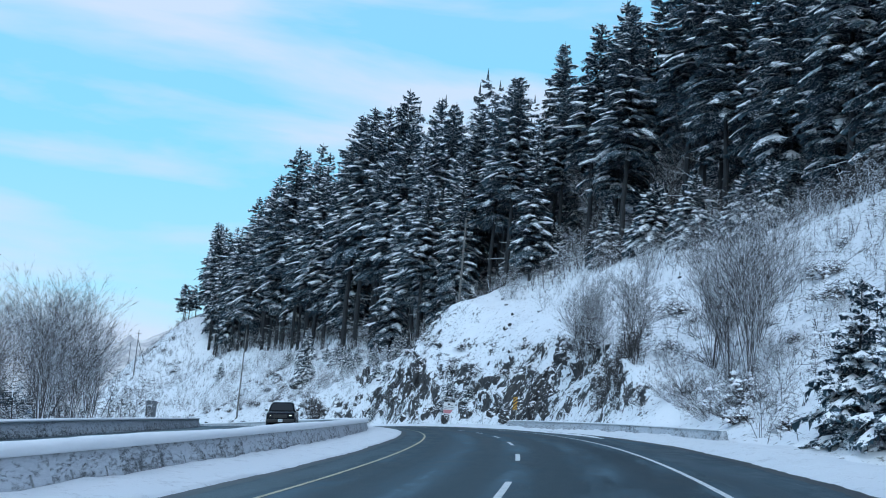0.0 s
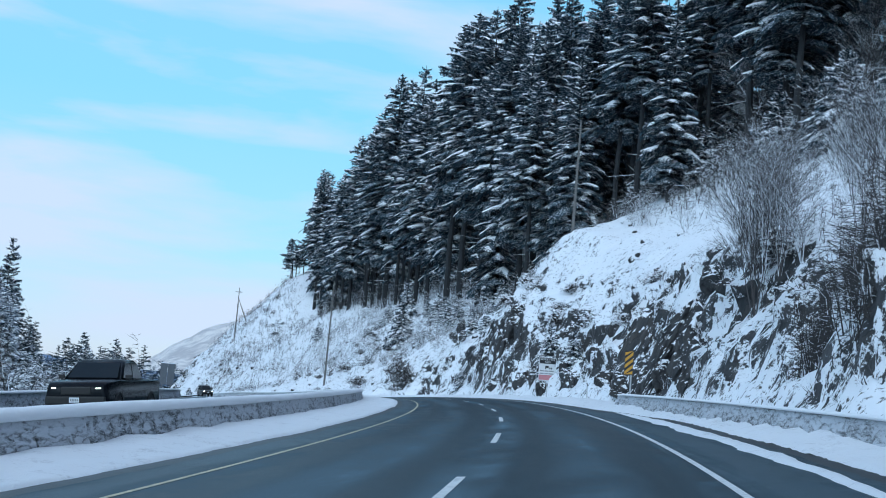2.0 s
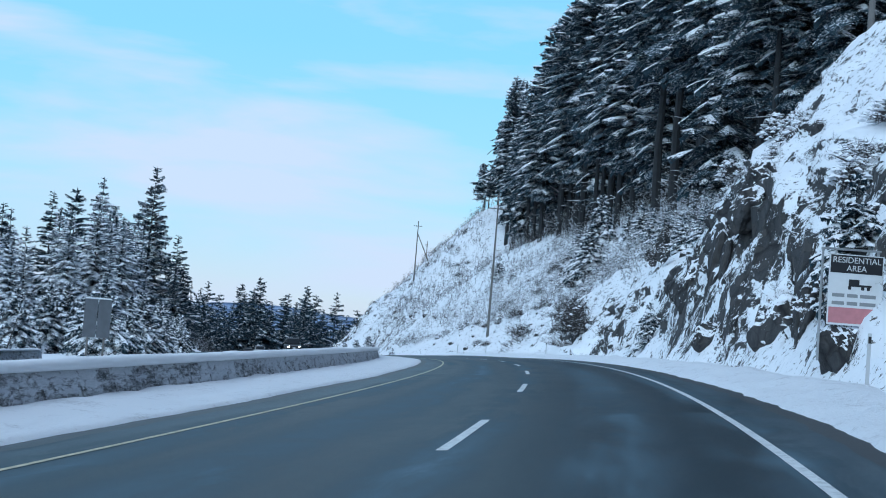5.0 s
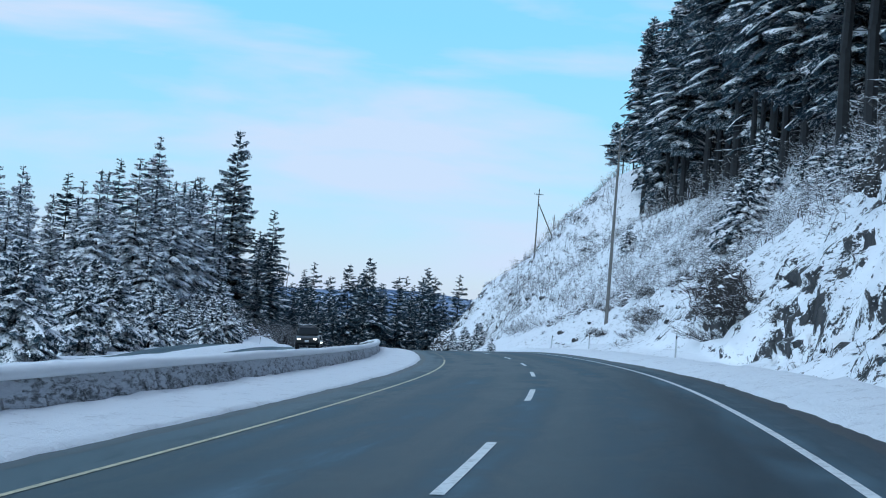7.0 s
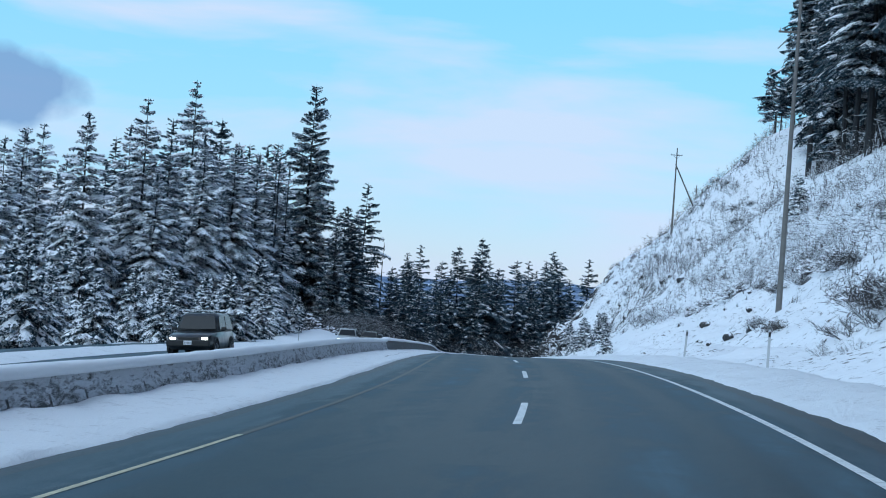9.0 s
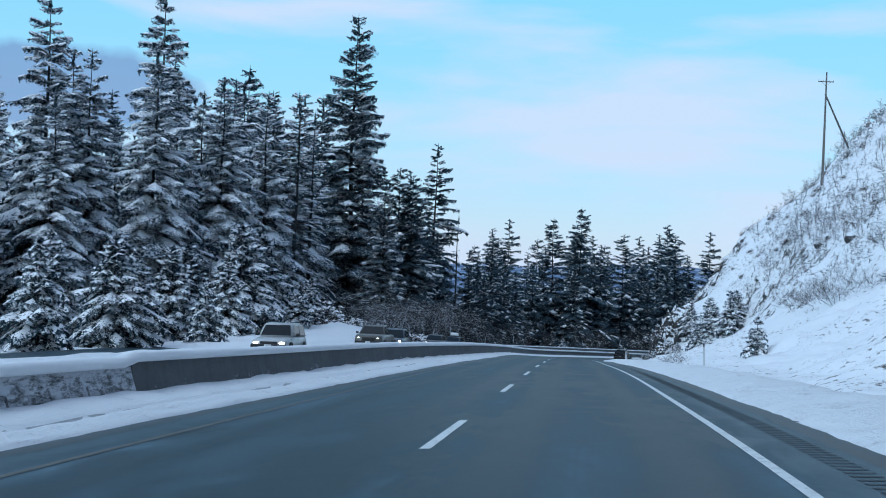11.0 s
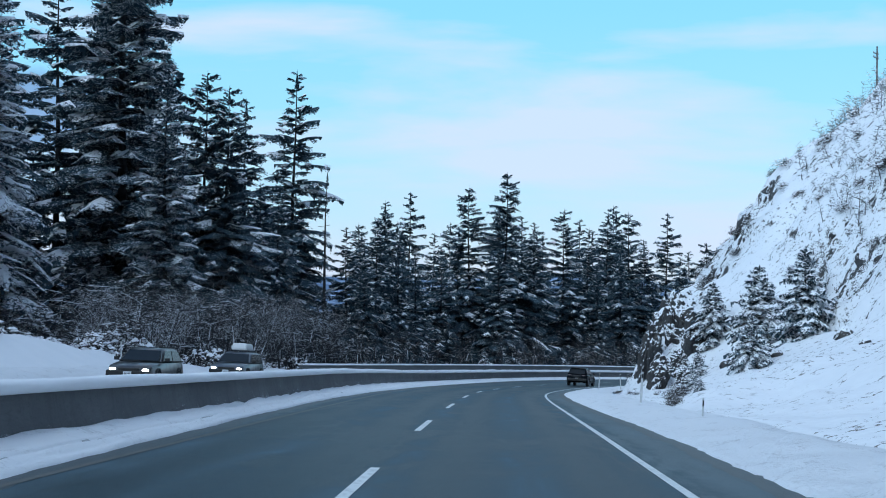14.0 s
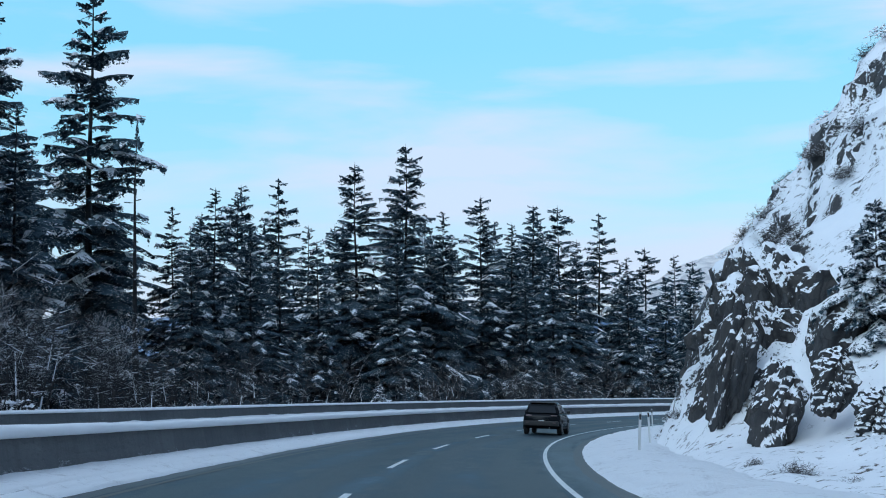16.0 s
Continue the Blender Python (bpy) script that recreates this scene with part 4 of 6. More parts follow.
# ---- bare, rimed shrubs and broadleaf trees ----
def twig_mesh(seed, H, spread, stems, depth=4, kids=5, thick=0.02, upright=0.8, bend=0.75, material=None, apart=False):
    """A many-stemmed bush: three-sided stems and branches, and slivers for the finest twigs; apart: the two as meshes of their own."""
    rng = random.Random(seed)
    V, F, wood = [], [], []

    def stick(a, b, r0, r1):
        wood.extend((len(F), len(F) + 1, len(F) + 2))
        q = (b - a).to_track_quat("Z", "Y")
        k = len(V)
        for p, r in ((a, r0), (b, r1)):
            for i in range(3):
                t = 2.094 * i + 0.5
                V.append((p + q @ Vector((r * math.cos(t), r * math.sin(t), 0)))[:])
        for i in range(3):
            F.append((k + i, k + (i + 1) % 3, k + 3 + (i + 1) % 3, k + 3 + i))

    def sliver(a, b, r):
        k = len(V)
        w = Vector((rng.uniform(-1, 1), rng.uniform(-1, 1), rng.uniform(-1, 1))).normalized() * r
        V.extend(((a - w)[:], (a + w)[:], b[:]))
        F.append((k, k + 1, k + 2))

    def grow(p, d, L, r, lev):
        mid = p + d * L * 0.5 + Vector((rng.uniform(-1, 1), rng.uniform(-1, 1), 0)) * L * 0.06
        end = p + d * L + Vector((rng.uniform(-1, 1), rng.uniform(-1, 1), rng.uniform(-0.4, 0.3))) * L * 0.10
        if lev <= 2:
            stick(p, mid, r, r * 0.75)
            stick(mid, end, r * 0.75, r * 0.4)
        else:
            sliver(p, end, r)
        if lev < depth:
            for i in range(kids):
                f = rng.uniform(0.25, 1.0)
                q = p.lerp(mid, f * 2) if f < 0.5 else mid.lerp(end, f * 2 - 1)
                nd = (d + Vector((rng.uniform(-1, 1), rng.uniform(-1, 1), rng.uniform(-0.35, 0.5))) * bend).normalized()
                grow(q, nd, L * rng.uniform(0.35, 0.6), max(0.007, r * 0.55), lev + 1)

    for i in range(stems):
        a = rng.uniform(0, 6.283)
        d = Vector((math.cos(a) * spread * rng.random(), math.sin(a) * spread * rng.random(), upright)).normalized()
        p = Vector((math.cos(a), math.sin(a), 0)) * rng.random() * 0.1 * spread * H + Vector((0, 0, -0.15))
        grow(p, d, H * rng.uniform(0.5, 0.8), thick * rng.uniform(0.7, 1.1), 1)
    def mesh(name, faces):
        used = sorted({i for f in faces for i in f})
        at_new = {i: k for k, i in enumerate(used)}
        me = bpy.data.meshes.new(name)
        me.from_pydata([V[i] for i in used], [], [tuple(at_new[i] for i in f) for f in faces])
        me.materials.append(material or M_TWIG)
        me.update()
        return me

    if not apart:
        return mesh("twigs", F)
    wood = set(wood)
    return mesh("trunk", [f for i, f in enumerate(F) if i in wood]), mesh("crown", [f for i, f in enumerate(F) if i not in wood])


SHRUBS = [twig_mesh(101, 2.2, 0.9, 6, 4, 5, 0.018), twig_mesh(102, 1.5, 1.5, 7, 4, 5, 0.015, 0.6), twig_mesh(103, 3.4, 0.7, 6, 4, 5, 0.022)]
BROADLEAF = [twig_mesh(111, 7.5, 0.16, 13, 5, 5, 0.022, 1.0, 0.66, M_SPARSE_RIME, True), twig_mesh(112, 5.5, 0.24, 11, 5, 5, 0.026, 1.0, 0.7, M_SPARSE_RIME, True), twig_mesh(113, 10.0, 0.16, 6, 5, 6, 0.05, 1.0, 0.7, M_SPARSE_RIME, True)]


def shrub(meshes, m, name, label, category, group=""):
    ob = new(name, meshes)
    ob.matrix_world = m
    return tagged(ob, label, category, group)


def upright(s, d, turn=0.0, scale=1.0, sink=0.15):
    p = on_ground(s, d, sink)
    return Matrix.Translation(p) @ Matrix.Rotation(radians(turn), 4, "Z") @ Matrix.Scale(scale, 4)


# the forest on the hillside
rng = random.Random(5)
FOREST_EDGE = [(20, 40), (100, 42), (133, 46), (155, 43), (180, 35.5), (200, 31), (219, 26), (240, 30), (265, 36), (295, 44), (320, 46.5), (350, 49.5), (380, 52), (434, 55.5), (490, 56.5)]
TREE_SIZE = [(20, 1.3), (110, 1.35), (140, 1.42), (162, 1.42), (182, 1.18), (205, 1.16), (222, 1.31), (245, 1.50), (265, 1.60), (300, 1.74), (350, 1.72), (380, 1.50), (430, 1.24), (490, 1.0)]
count = 0
for row in range(3):
    s = 30.0 + 2.3 * row
    while s < 486:
        d = float(lin(s, FOREST_EDGE)) + row * 5.2 + rng.uniform(-2.4, 2.4)
        k = rng.randrange(5)
        big = rng.uniform(0.74, 1.08) * float(lin(s, TREE_SIZE))
        if count < 236:
            plant(HILL_FIRS[k], upright(s, d, rng.uniform(0, 360), big, 0.3), "fir_tree", "tall dark fir with snow on its boughs on the steep hillside", "fir tree", "hillside forest")
            count += 1
        s += rng.uniform(4.8, 9.0) * (1 + 0.12 * row)


def back_woods():
    """The depth of the forest, too dense to count: lean firs joined in one mesh."""
    kinds = [conifer_meshes(201 + i, 30, 4.4, 20, 4, 3, 0.5, bare=0.02, droop=0.4, shape=0.6, spray=1.4) for i in range(3)]
    data = []
    for tm, cm in kinds:
        co = np.zeros(len(cm.vertices) * 3)
        cm.vertices.foreach_get("co", co)
        uv = np.zeros(len(cm.loops) * 2, np.float32)
        cm.uv_layers[0].data.foreach_get("uv", uv)
        data.append((co.reshape(-1, 3), [tuple(p.vertices) for p in cm.polygons], [p.material_index for p in cm.polygons], uv))
        bpy.data.meshes.remove(tm)
        bpy.data.meshes.remove(cm)
    V, F, I, rims = [], [], [], []
    for row in range(4):
        s = 36.0 + 2.0 * row
        while s < 486:
            d = float(lin(s, FOREST_EDGE)) + 15 + row * 6.0 + rng.uniform(-2.5, 2.5)
            co, fs, ids, uv = data[rng.randrange(3)]
            m = upright(s, d, rng.uniform(0, 360), rng.uniform(0.8, 1.1) * float(lin(s, TREE_SIZE)) * float(lin(s, [(85, 1.2), (105, 1.05), (130, 0.8), (205, 0.82), (255, 0.85), (280, 1.0)])), 0.3)
            k = len(V)
            r = np.array(m.to_3x3())
            V.extend((co @ r.T + np.array(m.translation)).tolist())
            F.extend(tuple(i + k for i in f) for f in fs)
            I.extend(ids)
            rims.append(uv)
            s += rng.uniform(7.5, 12.0)
    ob = mesh_object("back_woods", V, F, [M_NEEDLE, M_BOUGH_SNOW], I)
    ob.data.uv_layers.new(name="UVMap").data.foreach_set("uv", np.concatenate(rims))
    tagged(ob, "dense dark snowy fir forest deeper in on the hillside", "forest", kind="stuff")


back_woods()
# young firs along the forest's lower edge and on the slope
for s, d, k, sc in ((194.5, 9.7, 2, 0.5), (295, 36.6, 0, 0.75), (290, 34.5, 0, 1.2), (280, 35, 2, 0.8), (306, 37, 2, 0.9), (270, 33, 2, 1.0), (262, 31, 0, 0.6), (252, 29, 2, 0.9), (240, 27, 2, 0.9), (228, 26, 0, 0.7), (214, 27, 0, 0.8), (206, 30, 0, 0.9), (196, 34, 1, 0.8),
                    (186, 36, 0, 1.0), (172, 38, 1, 0.9), (160, 39, 1, 1.0), (150, 40, 1, 1.0), (140, 42, 1, 0.9), (130, 40, 0, 1.2), (424.5, 14.8, 1, 0.44), (416, 17.3, 1, 0.60), (419, 20.5, 1, 0.52), (416.4, 13.4, 1, 0.24), (386.6, 9.9, 2, 0.2), (384.6, 9.9, 2, 0.16), (405, 15.5, 1, 0.34), (411, 19.5, 0, 0.8),
                    (275, 27.8, 1, 0.72), (217, 17.7, 2, 0.7), (211, 17.6, 2, 0.65), (256, 29, 2, 1.0), (354, 37, 2, 0.9), (304, 40, 0, 0.8), (333, 12.5, 2, 0.5), (157, 10.2, 2, 0.75), (148, 10.3, 2, 0.6), (43, 11.9, 0, 0.8), (46, 13.5, 2, 1.0), (40, 12.4, 2, 0.9)):
    plant(SMALL_FIRS[k], upright(s, d, s * 53 % 360, sc, 0.1), "young_fir", "young bushy fir tree loaded with snow", "fir tree", "young firs")

# tall trees across the road, by station, offset, height of the tip over the sea and kind
for s, d, top, k in ((382, -42.4, 27.9, 0), (435, -37.5, 37.2, 1), (476, -45, 22.8, 3), (514, -40, 13.2, 4), (514, -61, 10.6, 3), (509, -43, 10.6, 4), (568, -85, 12.9, 3), (567, -82, 11.6, 3), (572, -73, 11.1, 3),
                     (580, -74, 5.0, 4), (370, -62, 18.4, 2), (377, -50, 20.6, 2), (420, -58.7, 27.2, 3), (393, -58.5, 17, 2), (381, -60, 16.3, 2), (386, -37, 19.5, 2), (454, -54, 28.2, 1), (442, -60, 31, 4), (442, -49.8, 26.3, 3),
                     (413, -37, 22, 2), (404, -44, 22, 0), (425, -46, 24, 3), (358, -60, 16, 2), (350, -70, 17, 0), (362, -46, 14, 2), (344, -58, 13, 2), (335, -66, 14, 2), (352, -41, 21, 0), (343, -45, 18, 2), (366, -37, 19, 2), (448, -42, 20, 2), (460, -40, 16, 3), (396, -70, 22, 0),
                     (466, -60, 18, 4), (484, -52, 8, 3), (492, -60, 5, 3), (497, -48, 6, 4), (503, -54, 8, 3), (522, -50, 7, 3), (530, -58, 9, 4), (538, -64, 8, 3), (545, -70, 6, 4), (552, -64, 6, 3), (558, -78, 9, 3), (588, -80, 4, 3), (596, -76, 2, 4),
                     (520, -72, 6, 3), (535, -80, 7, 4), (550, -90, 8, 3), (486, -66, 9, 3), (500, -76, 7, 4), (604, -70, 1, 3), (612, -78, 2, 3), (370, -80, 18, 0), (330, -80, 15, 2), (318, -74, 12, 2), (410, -80, 23, 0), (425, -72, 24, 3), (440, -76, 24, 0),
                     (477, -33, 3.6, 3), (471, -31, -0.5, 3), (483, -34, 1.0, 4), (501, -41, 0.9, 3), (518, -38, 5.3, 3), (527, -40.4, 8.2, 4), (535, -43, 5.3, 3), (545, -50, 9.0, 3), (550, -51, 9.3, 4), (554, -52, 4.2, 3), (563, -54, 1.0, 3),
                     (572, -55.6, -1.6, 4), (566, -42, -0.4, 3), (492, -38, -1, 3), (508, -36, 1, 4), (530, -36, -1, 3), (541, -42, 1, 3), (558, -46, -1, 4), (449, -29, 5.2, 3), (438, -28.8, 13.2, 4), (441, -30, 8.4, 3), (445, -29, 5, 3), (427, -29, 12, 1),
                     (391, -41, 18.6, 2), (372, -37, 16, 0), (404, -41, 21.8, 2), (412, -40, 21.2, 2), (438, -31, 14.6, 4), (355, -38.6, 16.8, 0), (372, -43, 13.5, 2), (347, -38, 12.2, 2), (390, -37, 19.8, 2), (400, -36.4, 20, 2), (340, -54, 12.4, 2), (351, -53, 11.3, 2),
                     (488, -44, 2.5, 3), (496, -52, 4, 4), (505, -46, 3, 3), (514, -50, 4.5, 3), (524, -46, 3, 4), (533, -52, 4, 3), (542, -56, 3.5, 3), (552, -58, 4, 4), (561, -62, 3, 3), (571, -64, 2.5, 3), (581, -62, 2, 4), (592, -66, 1.5, 3), (480, -40, 2.5, 3), (466, -44, 6, 3), (458, -47, 8, 3)):
    g = ground(s, d)
    plant(BIG_FIRS[k], upright(s, d, s * 37 % 360, 1.03 * (top - g) / BIG_H[k], 0.4), "fir_tree", "tall fir tree with snow-laden boughs across the road", "fir tree", "roadside firs")
# low bushy firs between them and the road
for s, d, k, sc in ((360, -31.5, 1, 0.9), (366, -28.5, 1, 1.05), (372, -29, 1, 0.85), (352, -30, 1, 0.8), (344, -31, 0, 0.9), (336, -33, 1, 0.8), (326, -34, 0, 1.0), (378, -31, 0, 0.9), (315, -36, 1, 0.9), (305, -35, 0, 0.9), (296, -38, 1, 0.9),
                    (348, -40, 1, 1.2), (338, -44, 1, 1.3), (390, -33, 1, 1.1), (400, -35, 1, 1.2), (356, -38, 1, 1.2), (328, -46, 1, 1.2), (318, -50, 1, 1.1), (470, -36, 2, 0.8), (500, -32, 2, 0.9), (300, -25, 0, 0.7), (308, -26, 2, 0.9), (318, -25.5, 0, 0.8), (327, -25, 1, 0.7), (335, -26.5, 0, 0.9), (343, -24.5, 2, 0.9), (352, -25.5, 0, 0.9), (290, -27, 2, 1.0), (280, -28, 0, 0.9), (270, -30, 1, 0.8), (262, -31, 0, 1.0), (250, -33, 1, 0.9), (375, -25, 2, 0.9), (384, -26, 0, 0.7)):
    plant(SMALL_FIRS[k], upright(s, d, s * 71 % 360, sc, 0.1), "young_fir", "low bushy fir weighed down by snow beside the road", "fir tree", "roadside young firs")



# low bushes bowed under snow, and dense brown ones without it
def bush_mesh(seed, R, H, n, snowy, twigs):
    rng = random.Random(seed)
    V, F, I = [], [], []
    for i in range(n):
        a, e, f = rng.uniform(0, 6.283), math.asin(rng.uniform(0.05, 1.0)), rng.uniform(0.75, 1.08)
        lob = 1 + 0.25 * math.sin(3 * a + seed) + 0.15 * math.sin(5 * a + 2 * seed)
        tip = Vector((math.cos(a) * math.cos(e) * R * lob, math.sin(a) * math.cos(e) * R * lob, math.sin(e) * H)) * f
        for j in range(twigs):
            g = tip * rng.uniform(0.35, 0.9)
            q = g + Vector((rng.gauss(0, 1), rng.gauss(0, 1), rng.gauss(0.2, 0.7))) * 0.28
            w = Vector((rng.uniform(-1, 1), rng.uniform(-1, 1), rng.uniform(-1, 1))).normalized() * 0.022
            k = len(V)
            V.extend(((g - w)[:], (g + w)[:], q[:]))
            F.append((k, k + 1, k + 2))
            I.append(0)
        if rng.random() < snowy:
            r = rng.uniform(0.09, 0.20)
            k = len(V)
            V.append((tip + Vector((0, 0, r * 0.35)))[:])
            for j in range(5):
                t = 1.2566 * j + rng.uniform(-0.3, 0.3)
                V.append((tip + Vector((math.cos(t), math.sin(t), rng.uniform(-0.55, -0.1))) * r * rng.uniform(0.7, 1.3))[:])
            for j in range(5):
                F.append((k, k + 1 + j, k + 1 + (j + 1) % 5))
                I.append(1)
    me = bpy.data.meshes.new("bush")
    me.from_pydata(V, [], F)
    me.materials.append(M_DARK_TWIG)
    me.materials.append(M_BOUGH_SNOW)
    me.polygons.foreach_set("material_index", I)
    me.update()
    return me


BUSHES = [bush_mesh(301 + i, R, H, 110, 0.8, 5) for i, (R, H) in enumerate(((1.1, 0.9), (1.5, 1.1), (0.8, 1.1), (1.3, 1.6)))]
BROWN_BUSHES = [bush_mesh(311 + i, R, H, 190, 0.04, 8) for i, (R, H) in enumerate(((1.7, 1.9), (2.2, 1.6)))]
rbush = random.Random(17)
for i in range(110):
    s, d = rbush.choice(((rbush.uniform(222, 345), 21 + 18 * rbush.random()),) * 4 + ((rbush.uniform(126, 200), rbush.uniform(12, 16)), (rbush.uniform(412, 470), rbush.uniform(20, 46))))
    m = upright(s, d, rbush.uniform(0, 360), rbush.uniform(0.6, 1.25), 0.15)
    shrub(BUSHES[rbush.randrange(4)], m, "bush", "low bush bowed under clumps of snow on the slope", "bush", "snow-laden bushes")
for i in range(34):
    s, d = rbush.uniform(368, 440), -rbush.uniform(20.5, 28)
    shrub(BUSHES[rbush.randrange(4)], upright(s, d, s * 77 % 360, rbush.uniform(0.8, 1.7), 0.15), "bush", "bush loaded with snow behind the opposite lanes", "bush", "snow-laden bushes")
for i in range(40):
    s = rbush.uniform(40, 110)
    shrub(BUSHES[rbush.randrange(4)], upright(s, rbush.uniform(11, 30), s * 77 % 360, rbush.uniform(0.6, 1.3), 0.15), "bush", "low snow-covered bush on the bank above the road", "bush", "snow-laden bushes")
for i in range(45):
    s, d = rbush.uniform(225, 335), rbush.uniform(21, 38)
    shrub(BROWN_BUSHES[i % 2], upright(s, d, s * 57 % 360, rbush.uniform(0.35, 0.85), 0.15), "bush", "brown leafless bush dusted with snow on the slope", "bush", "brown bushes")
for i in range(26):
    s = rbush.uniform(436, 464)
    shrub((BUSHES + BROWN_BUSHES)[rbush.randrange(6)], upright(s, rbush.uniform(12, 21), s * 77 % 360, rbush.uniform(0.4, 0.7), 0.2), "bush", "rimed bush leaning over the crest of the rock", "bush", "snow-laden bushes")
for i in range(22):
    s = rbush.uniform(424, 452)
    shrub(BUSHES[rbush.randrange(4)], upright(s, rbush.uniform(20, 38), s * 77 % 360, rbush.uniform(0.45, 0.8), 0.15), "bush", "snow-dusted bush on the crest of the rocky bend", "bush", "snow-laden bushes")
for s, d, k, sc in ((231, 13.0, 0, 1.35), (234, 13.4, 0, 1.75), (237, 14.0, 1, 1.5), (239.5, 14.6, 1, 1.3), (247, 15.5, 0, 0.7), (222, 13, 0, 0.6), (261, 15.6, 1, 1.0), (264, 15.9, 1, 1.15), (278, 15, 1, 0.6), (290, 17, 0, 0.6), (385.6, 9.2, 0, 0.50), (383.2, 8.8, 1, 0.28), (388.5, 9.8, 1, 0.34), (380.6, 8.2, 0, 0.17), (379, 8.0, 1, 0.14), (396, 10.6, 1, 0.26), (401, 11.4, 0, 0.2), (399, 10.4, 1, 0.16), (403.5, 10.0, 0, 0.18), (394.5, 8.6, 1, 0.13), (398, 8.3, 0, 0.12), (406, 9.0, 1, 0.16), (414, 8.9, 0, 0.2), (411, 9.2, 1, 0.3), (432, 8.8, 1, 0.35), (437, 8.8, 0, 0.4), (384, 8.8, 0, 0.3)):
    shrub(BROWN_BUSHES[k], upright(s, d, s * 31 % 360, sc, 0.15), "bush", "dense brown leafless bush standing out of the snow", "bush", "brown bushes")

# rounded clumps of bare twigs on the open slope and along its crest
CLUMPS = [twig_mesh(131, 1.9, 1.3, 14, 4, 5, 0.014, 0.45, 0.8, M_SPARSE_RIME), twig_mesh(132, 2.5, 1.1, 14, 4, 5, 0.016, 0.5, 0.8, M_TWIG), twig_mesh(133, 1.6, 1.5, 16, 4, 5, 0.014, 0.4, 0.8, M_DARK_TWIG)]
for s, d, k, sc in ((421, 31.6, 0, 1.5), (425, 30, 1, 1.3), (417, 32.5, 0, 1.4), (421, 28, 1, 1.2), (402, 33, 0, 1.4), (410, 31, 0, 1.2), (406, 29.5, 1, 1.0), (349, 20.4, 1, 1.4), (352, 21.5, 0, 1.5), (358, 21, 0, 1.3), (364, 21.4, 1, 1.2), (369, 21.2, 0, 1.3), (345, 21.8, 0, 1.0),
                    (428, 39.2, 2, 1.5), (435, 42, 0, 1.7), (449, 43, 2, 1.6), (440, 41, 0, 1.5), (431, 40.5, 0, 1.4), (445, 44.5, 2, 1.6), (375, 29.7, 2, 0.9), (359.5, 28.7, 2, 1.0), (356, 29.7, 2, 1.1), (364, 30, 0, 1.0), (305, 24, 2, 1.2), (306, 25.5, 2, 1.1), (302, 24.6, 0, 1.0), (309, 26.4, 0, 1.1),
                    (261, 14, 2, 1.2), (258, 14, 2, 1.3), (263.5, 15, 0, 1.1), (256, 14.8, 0, 1.2), (255, 11.2, 0, 0.5), (252, 11.4, 0, 0.4), (232, 12.2, 2, 1.4), (235, 12.8, 2, 1.5), (348.5, 8.9, 2, 0.8), (350.5, 9.2, 0, 0.7), (75, 10.2, 2, 1.0), (73, 11.4, 0, 1.2), (72, 12.4, 2, 1.3), (70, 13.2, 0, 1.3), (67, 12.2, 2, 1.4), (65, 11.6, 0, 1.2), (79, 12.6, 0, 1.1), (75, 14.6, 2, 1.3), (70, 14.4, 0, 1.4), (66, 13.8, 2, 1.3), (62, 12.6, 0, 1.3), (60, 11.4, 2, 1.1), (57, 12.2, 0, 1.2), (64, 15.2, 0, 1.4), (77, 16.5, 0, 1.2), (82, 15.4, 2, 1.0), (71, 17, 0, 1.3)):
    shrub(CLUMPS[k], upright(s, d, s * 47 % 360, sc, 0.15), "bush", ("rounded grey bush of bare twigs dusted with snow", "pale rimed bush of fine bare twigs", "dense dark bush of bare twigs in the snow")[k], "bush", "twig clumps")

# bare shrubs: on the hillside, at the rock's foot and across the road
rs = random.Random(9)


DARK_SHRUBS = [twig_mesh(121, 2.4, 0.9, 6, 4, 5, 0.018, material=M_DARK_TWIG), None, twig_mesh(123, 3.6, 0.7, 6, 4, 5, 0.022, material=M_DARK_TWIG)]


def bare_shrub(s, d, k, sc, label="bare shrub with rimed twigs in the snow", kinds=None):
    shrub((kinds or SHRUBS)[k], upright(s, d, rs.uniform(0, 360), sc, 0.1), "shrub", label, "shrub", "rimed shrubs")


for i in range(60):
    s = rs.uniform(205, 345)
    d = rs.uniform(22, 40) if s > 235 else rs.uniform(20, 30)
    bare_shrub(s, d, rs.choice((0, 1, 1, 2)), rs.uniform(0.7, 1.5))
for i in range(50):
    s = rs.uniform(345, 470)
    d = rs.uniform(22, 48)
    bare_shrub(s, d, rs.choice((0, 1, 1)), rs.uniform(0.6, 1.3))
for i in range(34):
    s = rs.uniform(80, 205)
    d = rs.uniform(24, 44)
    bare_shrub(s, d, rs.choice((0, 2, 2)), rs.uniform(0.9, 1.9))
for i in range(30):
    s = rs.uniform(50, 112)
    d = rs.uniform(11, 26)
    bare_shrub(s, d, rs.choice((0, 1, 2)), rs.uniform(0.6, 1.3))
for i in range(34):
    s = rs.uniform(405, 470)
    bare_shrub(s, -rs.uniform(21, 36), rs.choice((0, 2, 2)), rs.uniform(0.9, 1.9), "tall bare thicket dusted with snow across the road", DARK_SHRUBS if s > 418 else None)
for i in range(24):
    s = rs.uniform(470, 590)
    bare_shrub(s, -rs.uniform(20, 34), rs.choice((0, 2, 2)), rs.uniform(1.0, 1.8), "dark bare thicket behind the outer barrier", DARK_SHRUBS)
